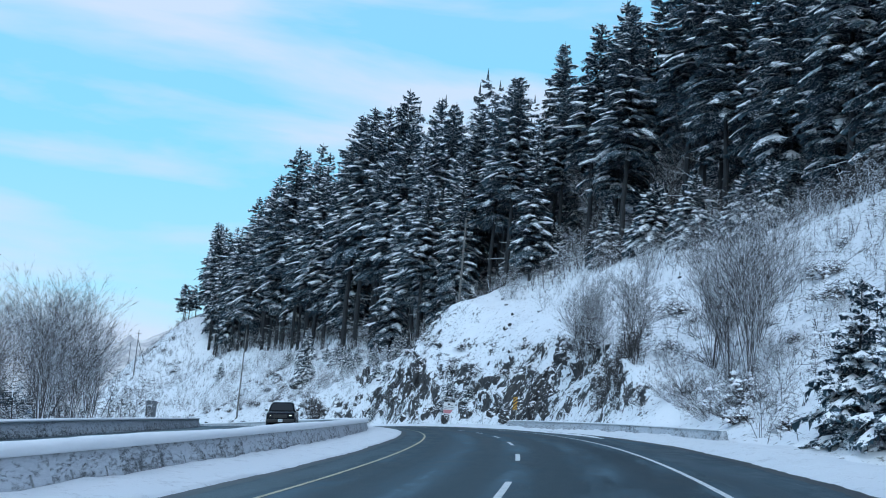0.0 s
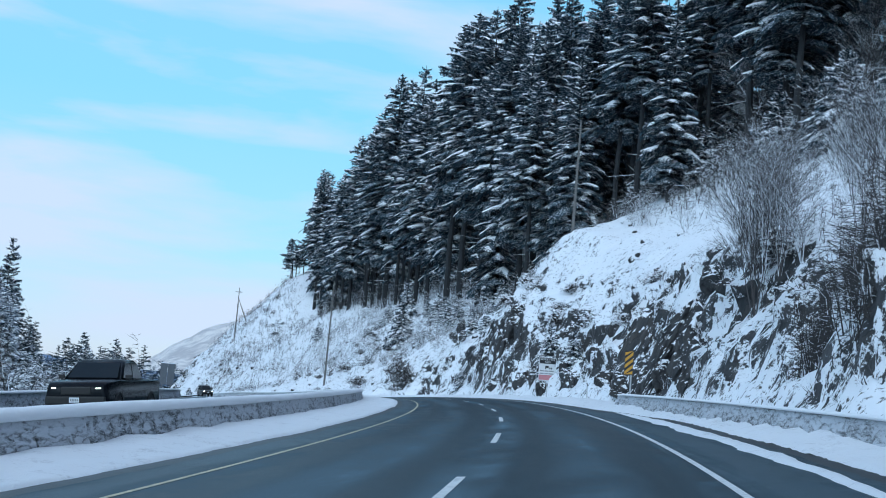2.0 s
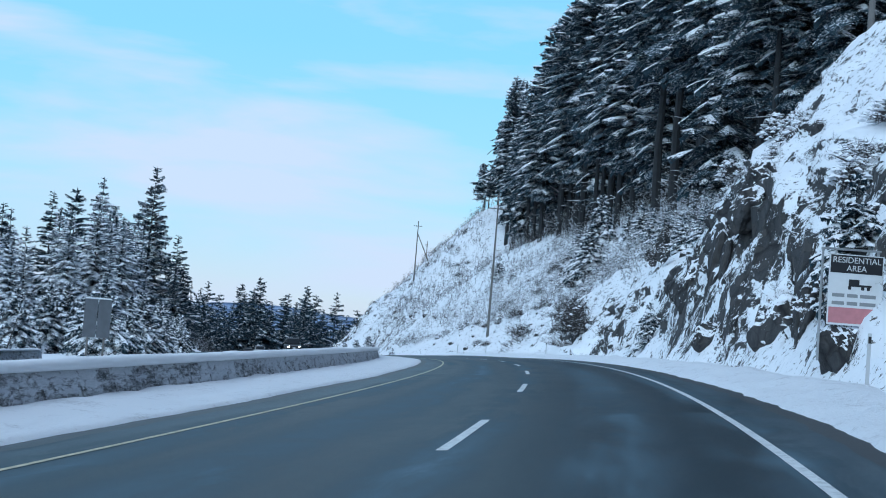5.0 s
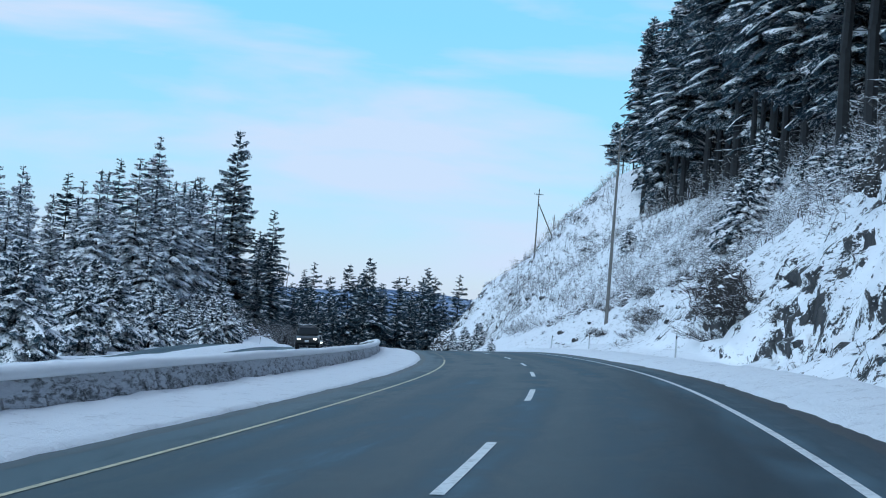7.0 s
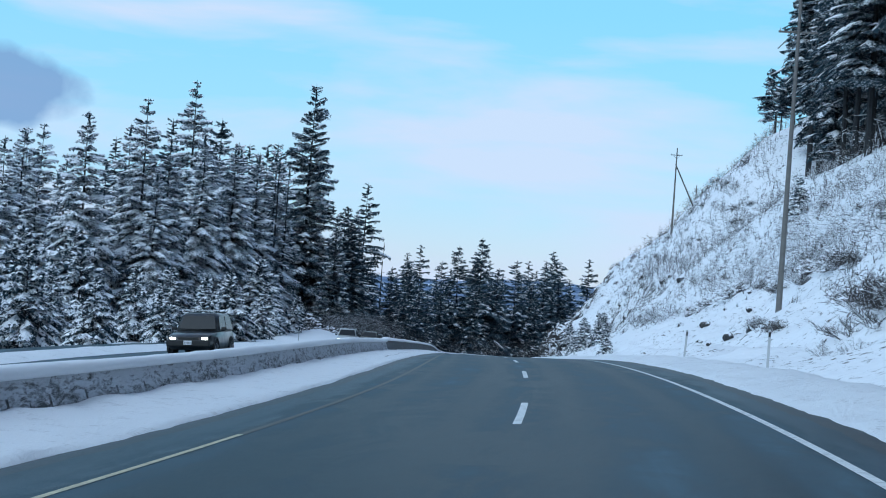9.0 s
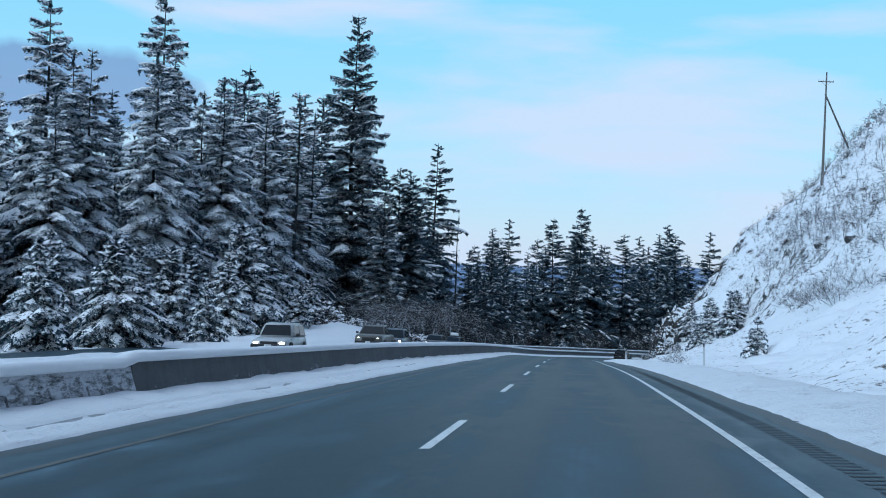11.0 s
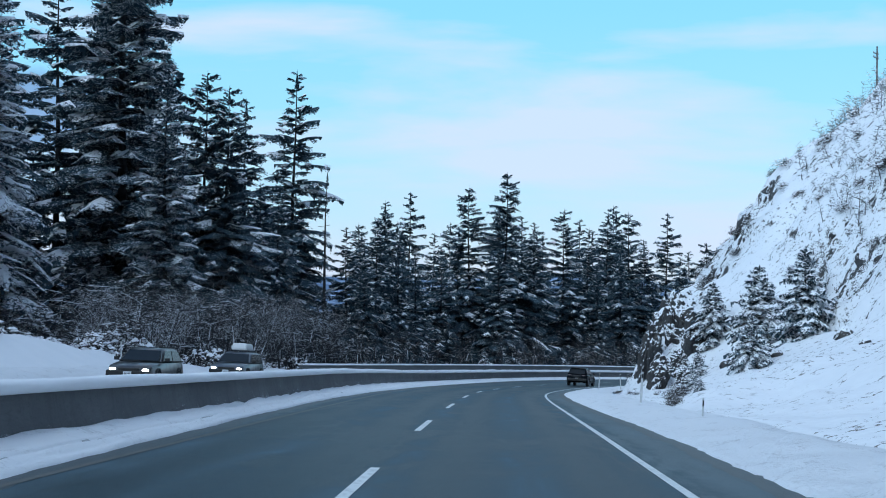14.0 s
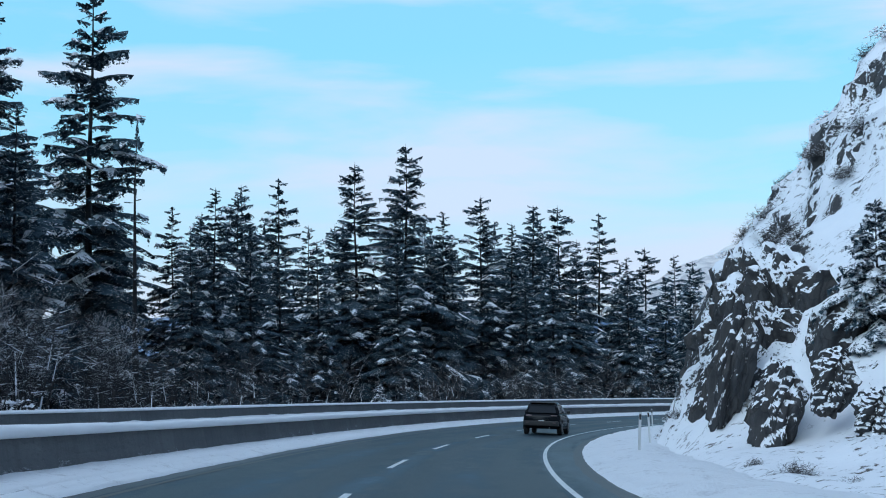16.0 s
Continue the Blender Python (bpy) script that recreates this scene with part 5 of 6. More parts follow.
for s, d, k, sc in ((67, 14.2, 0, 1.36), (69, 14.8, 0, 1.25), (72, 14.4, 1, 1.28), (75, 14.2, 1, 1.15), (99, 10.6, 1, 1.2), (101, 11.2, 1, 1.1), (97, 11.0, 0, 0.75), (104, 12.5, 1, 1.0), (86, 17, 1, 1.2), (114, -31, 2, 1.2), (98, -30, 0, 1.3),
                    (88, -30, 1, 1.7), (80, -28, 0, 1.25), (106, -34, 2, 1.2), (122, -33, 1, 1.5), (92, -36, 1, 1.8), (72, -30, 1, 1.4), (130, -36, 0, 1.2), (84, -33, 0, 1.3), (97, -32, 1, 1.7), (180, 40, 2, 1.6), (196, 36, 2, 1.5), (165, 44, 2, 1.7), (84, 11.2, 1, 1.0), (90, 12.0, 0, 0.8), (404, -23.5, 1, 0.75), (410, -24, 1, 0.8), (415, -22.6, 1, 0.9), (420, -24.5, 1, 1.0), (428, -24, 1, 1.1), (432, -22.5, 1, 1.0), (436, -23, 1, 1.2), (444, -25, 0, 0.9), (450, -24, 1, 1.2)):
    tree = thing("bare_tree", upright(s, d, rs.uniform(0, 360), sc, 0.1), "bare many-stemmed broadleaf tree with thin rimed twigs", "bare tree", "bare trees")
    for nm, me in zip(("trunk", "crown"), BROADLEAF[k]):
        new(nm, me).parent = tree


# ---- crags and boulders on the rock faces ----
def crag_mesh(seed, squash=1.0, fine=4):
    """An angular block of rock: a sphere cut back by random planes, then roughened."""
    rng = random.Random(seed)
    bm = bmesh.new()
    bmesh.ops.create_icosphere(bm, subdivisions=fine, radius=1.0)
    for i in range(26):
        n = Vector((rng.uniform(-1, 1), rng.uniform(-1, 1), rng.uniform(-0.9, 1))).normalized()
        d = rng.uniform(0.66, 0.92)
        for v in bm.verts:
            k = v.co.dot(n) - d
            if k > 0:
                v.co -= n * k
    for v in bm.verts:
        v.co += v.normal * (0.16 * fbm(v.co.x * 1.8 + seed, v.co.y * 1.8, v.co.z * 1.8) + 0.05 * fbm(v.co.x * 6 + seed, v.co.y * 6, v.co.z * 6))
        v.co.z *= squash
    me = bpy.data.meshes.new("crag")
    bm.to_mesh(me)
    bm.free()
    me.materials.append(M_CRAG)
    return me


def slab_mesh(seed):
    """A tall slab split by joints into upright ribs and stepped ledges."""
    rng = random.Random(seed)
    bm = bmesh.new()
    bmesh.ops.create_icosphere(bm, subdivisions=5, radius=1.0)
    for i in range(30):
        n = Vector((rng.uniform(-1, 1), rng.uniform(-1, 1), rng.uniform(-0.5, 0.8))).normalized()
        d = rng.uniform(0.58, 0.9)
        for v in bm.verts:
            k = v.co.dot(n) - d
            if k > 0:
                v.co -= n * k
    for v in bm.verts:
        c = v.co.copy()
        cell = noise.voronoi(Vector((c.x * 2.6 + seed, c.y * 2.6 + 0.5 * c.z, c.z * 0.8)))[0]
        rib = min(0.28, cell[1] - cell[0])
        step = noise.voronoi(Vector((c.x * 1.4, c.y * 1.4 + seed, c.z * 3.2 + c.y)))[0]
        out = Vector((c.x, c.y, 0.25 * c.z)).normalized()
        v.co += out * (0.55 * (rib - 0.14) + 0.30 * (min(0.3, step[1] - step[0]) - 0.15) + 0.10 * fbm(c.x * 3 + seed, c.y * 3, c.z * 1.5) + 0.03 * fbm(c.x * 11, c.y * 11, c.z * 6 + seed))
        v.co.z *= 1.2
    me = bpy.data.meshes.new("rock_outcrop")
    bm.to_mesh(me)
    bm.free()
    me.materials.append(M_CRAG)
    return me


SLABS = [slab_mesh(i) for i in (31, 32, 33, 34)]
CRAGS = [crag_mesh(i, k) for i, k in ((1, 1.5), (2, 1.1), (3, 1.8), (4, 0.8), (5, 1.4))]
BOULDERS = [crag_mesh(11 + i, 0.9, 2) for i in range(5)]
rc = random.Random(21)


def crag(s, d, size, k, sink=0.45, name="rock_outcrop", label="angular dark rock outcrop with snow on its ledges"):
    p = on_ground(s, d)
    ob = new(name, (BOULDERS if name == "boulder" else CRAGS)[k])
    ob.matrix_world = Matrix.Translation(p + Vector((0, 0, size * (0.5 - sink)))) @ Euler((rc.uniform(-0.25, 0.25), rc.uniform(-0.25, 0.25), rc.uniform(0, 6.28))).to_matrix().to_4x4() @ Matrix.Diagonal((size * rc.uniform(0.7, 1.1), size * rc.uniform(0.7, 1.1), size, 1))
    return tagged(ob, label, "rock", "crags")


M_SNOWY_CRAG = crag_material("snowy_crag_rock", 0.19)
SNOWY_SLABS = []
for me in SLABS:
    me = me.copy()
    me.materials[0] = M_SNOWY_CRAG
    SNOWY_SLABS.append(me)


def rock_slab(s, d, foot, wide, tall, thick, turn=0.0, dip=8.0):
    """A tall slab of rock leaning back against the cutting."""
    p = on_ground(s, d)
    p.z = float(deck(s, d)) + foot + tall / 2
    ob = new("rock_outcrop", (SNOWY_SLABS if s > 400 else SLABS)[int(s) % 4])
    ob.matrix_world = Matrix.Translation(p) @ Matrix.Rotation(float(heading(s)) + radians(turn), 4, "Z") @ Matrix.Rotation(radians(dip), 4, "Y") @ Matrix.Diagonal((thick / 1.7, wide / 1.7, tall / 2.4, 1))
    return tagged(ob, "tall dark slab of bare rock with snow on its ledges", "rock", "crags")


for q in ((178.5, 10.3, 1.2, 3.6, 7.4, 1.8, -10), (181.5, 11.2, 0.6, 3.0, 6.0, 1.8, 15), (173, 10.2, 0.2, 2.8, 4.2, 1.6, -20), (164.5, 9.9, 0.0, 2.4, 3.2, 1.5, 10), (160.5, 9.8, 0.0, 2.6, 3.8, 1.4, -8), (146, 9.7, 0.0, 3.0, 3.0, 1.4, 5),
          (128, 10.6, 0.0, 3.0, 5.4, 2.0, -22, 24), (123, 10.6, 0.4, 3.2, 8.4, 2.0, 18, 24), (119, 9.6, 0.0, 2.4, 3.6, 1.6, -8, 14), (115.5, 10.4, 0.0, 2.6, 7.2, 1.8, -16, 22), (110.5, 10.4, 0.2, 2.8, 6.4, 1.8, 22, 22), (106, 9.7, 0.0, 2.4, 4.2, 1.6, 8, 14), (102, 10.6, 0.2, 2.6, 5.2, 1.7, -10, 20), (96.5, 10.2, 0.0, 2.8, 4.0, 1.6, 16, 18), (91, 10.6, 0.2, 2.6, 4.6, 1.7, -19, 18), (86, 10.6, 0.0, 2.4, 3.4, 1.6, 9, 16),
          (425.5, 10.2, 0.2, 1.5, 5.6, 1.5, -10, 12), (421.5, 11.0, -0.2, 1.8, 3.4, 1.6, 14, 14), (420, 12.3, 1.2, 1.5, 2.2, 1.4, -10, 16), (416.5, 12.6, 0.6, 2.4, 1.5, 1.4, -18, 12), (429, 9.9, -0.2, 1.5, 3.6, 1.4, 12, 12), (434, 10.9, 0.6, 1.6, 4.4, 1.6, -12, 18),
          (221.8, 17.4, 10.0, 0.9, 1.8, 0.8, 10, 4), (219.4, 17.0, 10.0, 1.2, 2.3, 0.9, -12, 3), (220.6, 16.4, 8.6, 1.0, 1.7, 0.9, 20, 6), (224.5, 17.2, 9.4, 0.9, 1.3, 0.8, -20, 5), (213.5, 15.2, 8.2, 1.4, 1.8, 1.0, 15, 10), (122.5, 9.0, 0.0, 2.6, 2.4, 1.6, 25), (133, 9.6, 0.0, 2.2, 2.2, 1.5, -15)):
    rock_slab(*q)
for i in range(40):
    s = rc.choice((rc.uniform(100, 135), rc.uniform(140, 165), rc.uniform(172, 192)))
    crag(s, rc.uniform(8.8, 12.5), rc.uniform(0.45, 1.1), rc.randrange(5))
for i in range(36):
    s = rc.uniform(424, 445)
    crag(s, float(lin(s, [(424, 12.2), (432, 10.4), (450, 10.4)])) + rc.uniform(0.3, 2.8), rc.uniform(0.5, 1.3), rc.randrange(5), label="angular brown-grey rock jutting from the snowy bend")
for i in range(40):
    s = rc.uniform(200, 345)
    crag(s, rc.uniform(11.5, 24), rc.uniform(0.2, 0.55), rc.choice((1, 3)), 0.2, "boulder", "small dark boulder poking out of the snow")
for i in range(26):
    s = rc.uniform(110, 215)
    crag(s, rc.uniform(14, 27), rc.uniform(0.25, 0.6), rc.choice((1, 3)), 0.25, "boulder", "small dark boulder poking out of the snow")
for i in range(12):
    s = rc.uniform(385, 450)
    crag(s, rc.uniform(14, 34), rc.uniform(0.3, 0.8), rc.choice((1, 3)), 0.25, "boulder", "small dark boulder poking out of the snow")


for i in range(46):
    s = rc.choice((rc.uniform(114, 135), rc.uniform(140, 170), rc.uniform(170, 196)))
    bare_shrub(s, rc.uniform(9.6, 14), 1, rc.uniform(0.35, 0.8), "low rimed bush clinging to the rock face")

# ---- dead grass and brush standing out of the snow ----
def brush():
    rb = random.Random(33)
    V, F = [], []
    for i in range(4200):
        s = rb.uniform(55, 470)
        d = 8.6 + abs(rb.gauss(0, 1)) * 11
        if d > 42 or (s > 205 and d < 19) or (s > 375 and rb.random() < 0.7) or (120 < s < 215 and 14 < d < 27 and rb.random() < 0.8):
            continue
        x, y = plan(s, d)
        if fbm(x * 0.12, y * 0.12, 11) < 0.02:
            continue
        p = on_ground(s, d, 0.05)
        hgt = rb.uniform(0.25, 0.75)
        for j in range(rb.randrange(7, 13)):
            a, t = rb.uniform(0, 6.283), rb.uniform(0.1, 0.9)
            tip = p + Vector((math.cos(a) * t * hgt, math.sin(a) * t * hgt, hgt * rb.uniform(0.4, 1.0)))
            w = Vector((-math.sin(a), math.cos(a), 0)) * rb.uniform(0.012, 0.03)
            q = p + Vector((rb.uniform(-0.15, 0.15), rb.uniform(-0.15, 0.15), 0))
            k = len(V)
            V.extend(((q - w)[:], (q + w)[:], tip[:]))
            F.append((k, k + 1, k + 2))
    ob = mesh_object("dead_brush", V, F, [M_TWIG])
    tagged(ob, "dead grass and brush poking out of the snowy slope", "brush", kind="stuff")


brush()


M_FLECKED = twig_material("flecked_twigs", 0.70, 0.84, (0.022, 0.024, 0.028), (0.06, 0.056, 0.054))


def thicket(name, label, area, n, seed, H, material=None, thick=1.0, clump=0.0, side=1.0):
    """A tangle of bare saplings, too dense to count."""
    rb = random.Random(seed)
    V, F = [], []
    for i in range(n):
        s, d = area(rb)
        p = on_ground(s, d, 0.1)
        h = H * rb.uniform(0.3, 1.2) * (1 + clump * noise.noise(Vector((s * 0.16, d * 0.2, seed))) * 1.6)
        lean = Vector((rb.uniform(-0.35, 0.35), rb.uniform(-0.35, 0.35), 1))
        w = Vector((rb.uniform(-1, 1), rb.uniform(-1, 1), 0)).normalized() * 0.03 * thick
        top = p + lean * h
        for j in range(5):
            a, b = p.lerp(top, j / 5), p.lerp(top, (j + 1) / 5)
            g0, g1 = 1 - j / 5, 0.8 - j / 5
            k = len(V)
            V.extend(((a - w * g0)[:], (a + w * g0)[:], (b + w * g1)[:], (b - w * g1)[:]))
            F.append((k, k + 1, k + 2, k + 3))
        for j in range(16):
            f = rb.uniform(0.2, 0.98)
            q = p.lerp(top, f)
            e = q + Vector((rb.uniform(-1, 1), rb.uniform(-1, 1), rb.uniform(-0.1, 0.8 / side))) * h * rb.uniform(0.12, 0.3) * side
            k = len(V)
            u = Vector((0, 0, 0.016 * thick))
            V.extend(((q - u)[:], (q + u)[:], e[:]))
            F.append((k, k + 1, k + 2))
            for m in range(2):
                g = q.lerp(e, rb.uniform(0.3, 0.9))
                e2 = g + Vector((rb.uniform(-1, 1), rb.uniform(-1, 1), rb.uniform(-0.2, 0.6))) * h * 0.1
                k = len(V)
                V.extend(((g - u * 0.7)[:], (g + u * 0.7)[:], e2[:]))
                F.append((k, k + 1, k + 2))
    ob = mesh_object(name, V, F, [material or M_TWIG])
    tagged(ob, label, "thicket", kind="stuff")


thicket("roadside_thicket", "dark tangle of bare saplings behind the outer barrier", lambda r: (r.uniform(428, 610), -r.uniform(19.5, 45)), 1000, 3, 5.5, M_DARK_TWIG)
thicket("slope_thicket", "grey rimed thicket below the forest edge", lambda r: (lambda s: (s, float(lin(s, [(225, 16), (250, 18.5), (290, 23), (345, 27)])) + 20 * r.random()))(r.uniform(225, 345)), 1500, 4, 2.4, M_TWIG, 1.2, 0.8, 1.4)
thicket("upper_thicket", "snow-dusted brush along the top of the rock face", lambda r: (r.uniform(60, 205), r.uniform(27, 46)), 700, 6, 3.4)
thicket("edge_thicket", "low rimed brush on the crest of the bend", lambda r: (r.uniform(415, 490), r.uniform(22, 50)), 800, 8, 1.8, M_SPARSE_RIME, 1.5, 0.8, 1.3)
thicket("crest_brush", "grey bare brush in patches on the upper slope", lambda r: (r.uniform(335, 432), r.uniform(24, 49)), 1000, 41, 1.7, M_SPARSE_RIME, 1.5, 1.0, 1.4)
thicket("bank_thicket", "dark tangled brush on the snowy bank", lambda r: (r.uniform(40, 112), 11 + 22 * r.random() ** 1.2), 900, 21, 1.6, M_FLECKED, 0.6, 0.8, 1.4)
thicket("sapling_thicket", "white rimed saplings along the foot of the forest", lambda r: (lambda s: (s, float(lin(s, FOREST_EDGE)) - 5 + 6 * r.random()))(r.uniform(70, 215)), 620, 27, 4.2, M_TWIG, 2.4, 0.7, 1.2)
thicket("rock_thicket", "dark bare saplings in front of the rock face", lambda r: (r.uniform(80, 88), r.uniform(9.2, 11.0)), 240, 12, 2.5, M_DARK_TWIG, 0.8, 0.5, 1.2)
thicket("forest_undergrowth", "dead snow-flecked undergrowth between the trunks of the hillside forest", lambda r: (lambda s: (s, float(lin(s, FOREST_EDGE)) + r.uniform(-1.0, 13)))(r.uniform(60, 440)), 2000, 15, 5.5, M_FLECKED, 3.0)
thicket("mound_thicket", "dense tangle of snow-dusted saplings behind the snow mound", lambda r: (r.uniform(402, 458), -r.uniform(21.5, 31)), 640, 13, 4.8, M_FLECKED, 1.7, 0.8, 1.5)
thicket("valley_thicket", "bare grey saplings below the road's edge", lambda r: (r.uniform(40, 190), -r.uniform(27, 60)), 420, 7, 5.0, M_FLECKED, 1.6)

# dead standing trees
DEAD = conifer_meshes(91, 30, 3.6, 30, 5, 3, 0.95, bare=0.15, droop=0.35, shape=0.6, spray=0.22)
for s, d, top in ((408, -35, 21), (411, -34, 20)):
    plant(DEAD, upright(s, d, s * 11, (top - ground(s, d)) / 30, 0.3), "dead_tree", "standing dead conifer with bare snow-lined branches", "dead tree", "dead trees")
SNAG = conifer_meshes(93, 26, 1.3, 7, 2, 2, 0.1, bare=0.3, droop=0.3, shape=0.4, spray=0.15)
plant(SNAG, upright(474, -38.5, 0, (9.9 - ground(474, -38.5)) / 26, 0.3), "dead_tree", "thin bare broken snag standing among firs", "dead tree", "dead trees")
# the twisted pines on the crest of the bend
PINE = [conifer_meshes(95 + i, 10, 3.4, 14, 5, 5, 0.35, bare=0.35, droop=0.1, shape=0.35, thin=0.3, ragged=0.5, lean=0.08) for i in range(2)]
for s, d, k, sc in ((484, 46.4, 0, 1.38), (489, 45.2, 1, 1.30), (478, 48.2, 1, 1.05), (481, 50.5, 0, 1.25)):
    plant(PINE[k], upright(s, d, s * 31, sc, 0.3), "pine_tree", "ragged open-crowned pine on the crest of the slope", "pine tree", "crest pines")


# ---- utility poles ----
def utility_pole(s, d, height, arms=(0.9,), lean=(0.0, 0.0), arm_turn=20, arm=2.4, label="weathered wooden utility pole with a crossarm"):
    p = on_ground(s, d, 0.4)
    t = thing("utility_pole", Matrix.Translation(p) @ Euler((radians(lean[0]), radians(lean[1]), 0)).to_matrix().to_4x4(), label, "utility pole", "utility poles")
    bm = bmesh.new()
    tube(bm, (0, 0, 0), (0, 0, height), 0.21, 0.10, 12)
    part("pole", bm, M_POLE, t)
    c, sn = math.cos(radians(arm_turn)), math.sin(radians(arm_turn))
    for f in arms:
        bm = bmesh.new()
        box(bm, (arm, 0.11, 0.13), (0, 0.17, height * f), 0.012)
        for v in bm.verts:
            v.co = Vector((v.co.x * c - v.co.y * sn, v.co.x * sn + v.co.y * c, v.co.z))
        o = part("crossarm", bm, M_POLE, t)
        for x in (-arm * 0.46, -arm * 0.2, arm * 0.2, arm * 0.46):
            bm = bmesh.new()
            tube(bm, (x * c - 0.17 * sn, x * sn + 0.17 * c, height * f + 0.06), (x * c - 0.17 * sn, x * sn + 0.17 * c, height * f + 0.26), 0.05, 0.03, 8)
            part("insulator", bm, M_STEEL, t)
        for sx in (-1, 1):
            bm = bmesh.new()
            a = (sx * arm * 0.3 * c, sx * arm * 0.3 * sn, height * f - 0.03)
            tube(bm, a, (0, 0, height * f - 0.75), 0.022, 0.022, 6)
            part("brace", bm, M_STEEL, t)
    return t


utility_pole(292, 18.8, 21.7, (0.90,), (0.5, 0.8), 25, 2.6, "tall weathered wooden utility pole at the foot of the slope")
utility_pole(190, 21.2, 14.5, (0.93,), (0.0, 0.6), 10, 3.2, "wooden utility pole with a snow-topped crossarm above the rock face")
utility_pole(443, 31.2, 16.5, (0.92,), (0.0, 0.4), 35, 2.2, "thin wooden utility pole on the crest of the bend")
utility_pole(518.2, 19.1, 28.6 - ground(518.2, 19.1), (0.95, 0.92), (0.0, 0.0), 80, 1.6, "thin wooden utility pole behind the crest of the bend")


def push_brace():
    a, b = on_ground(452, 34.5, 0.4), on_ground(443, 31.2) + Vector((0, 0, 13.0))
    t = thing("pole_brace", Matrix.Translation(a), "slanting wooden prop leaning against a utility pole", "pole brace")
    bm = bmesh.new()
    tube(bm, (0, 0, 0), b - a, 0.15, 0.11, 10)
    part("prop", bm, M_POLE, t)


push_brace()


# ---- roadside posts ----
def delineator(s, d, h=1.15, w=0.085):
    p = on_ground(s, d, 0.25)
    p.z = max(p.z, float(deck(s, d)) + 0.02)
    t = thing("delineator_post", Matrix.Translation(p) @ Matrix.Rotation(float(heading(s)) + 0.1, 4, "Z") @ Euler((radians((s * 7) % 5 - 2.5), radians((s * 13) % 7 - 3), 0)).to_matrix().to_4x4(), "slim white plastic delineator post standing in the snow", "delineator post", "delineator posts")
    bm = bmesh.new()
    box(bm, (w, 0.035, h + 0.25), (0, 0, (h + 0.25) / 2), 0.012)
    part("post", bm, M_POST, t)
    bm = bmesh.new()
    box(bm, (w * 0.8, 0.008, 0.16), (0, -0.023, h + 0.10), 0.002)
    part("reflector", bm, M_BLACK, t, "small dark reflector plate")


M_BLACK = plain("black_plastic", (0.012, 0.012, 0.013), 0.55, vary=0.2)
for s, d in ((21.5, 6.9), (129.4, 7.9), (145.6, 7.8), (221, 7.6), (249, 7.8), (259.5, 6.8), (315, 7.5), (333, 7.4), (378.4, 6.8), (421, 6.7), (433, 7.8), (461, 7.1), (398, -19.5), (381, -21), (346, -20.5)):
    delineator(s, d)
delineator(366, 7.0, 0.45, 0.05)

# ---- signs ----
M_SIGN_WHITE = plain("sign_white", (0.68, 0.69, 0.70), 0.5, vary=0.08)
M_SIGN_BLACK = plain("sign_black", (0.015, 0.016, 0.02), 0.5, vary=0.2)
M_SIGN_RED = plain("sign_faded_red", (0.50, 0.20, 0.22), 0.5, vary=0.2)
M_SIGN_YELLOW = plain("sign_yellow", (0.58, 0.30, 0.03), 0.5, vary=0.12)
M_SIGN_GREY = plain("sign_bare_aluminium", (0.11, 0.12, 0.135), 0.7, 0.1, 0.35, 1.5)
M_INK = plain("sign_grey_ink", (0.25, 0.26, 0.27), 0.6, vary=0.1)


def slab(bm, x, z, w, h, y, t=0.004):
    box(bm, (w, t, h), (x, y, z))


def lettering(text, size, x, z, y, mat, parent):
    cu = bpy.data.curves.new("lettering", "FONT")
    cu.body, cu.size, cu.align_x, cu.extrude = text, size, "CENTER", 0.002
    ob = new("lettering", cu)
    ob.matrix_basis = pose(x, y, z, 90, 0, 0)
    cu.materials.append(mat)
    ob.parent = parent
    return ob


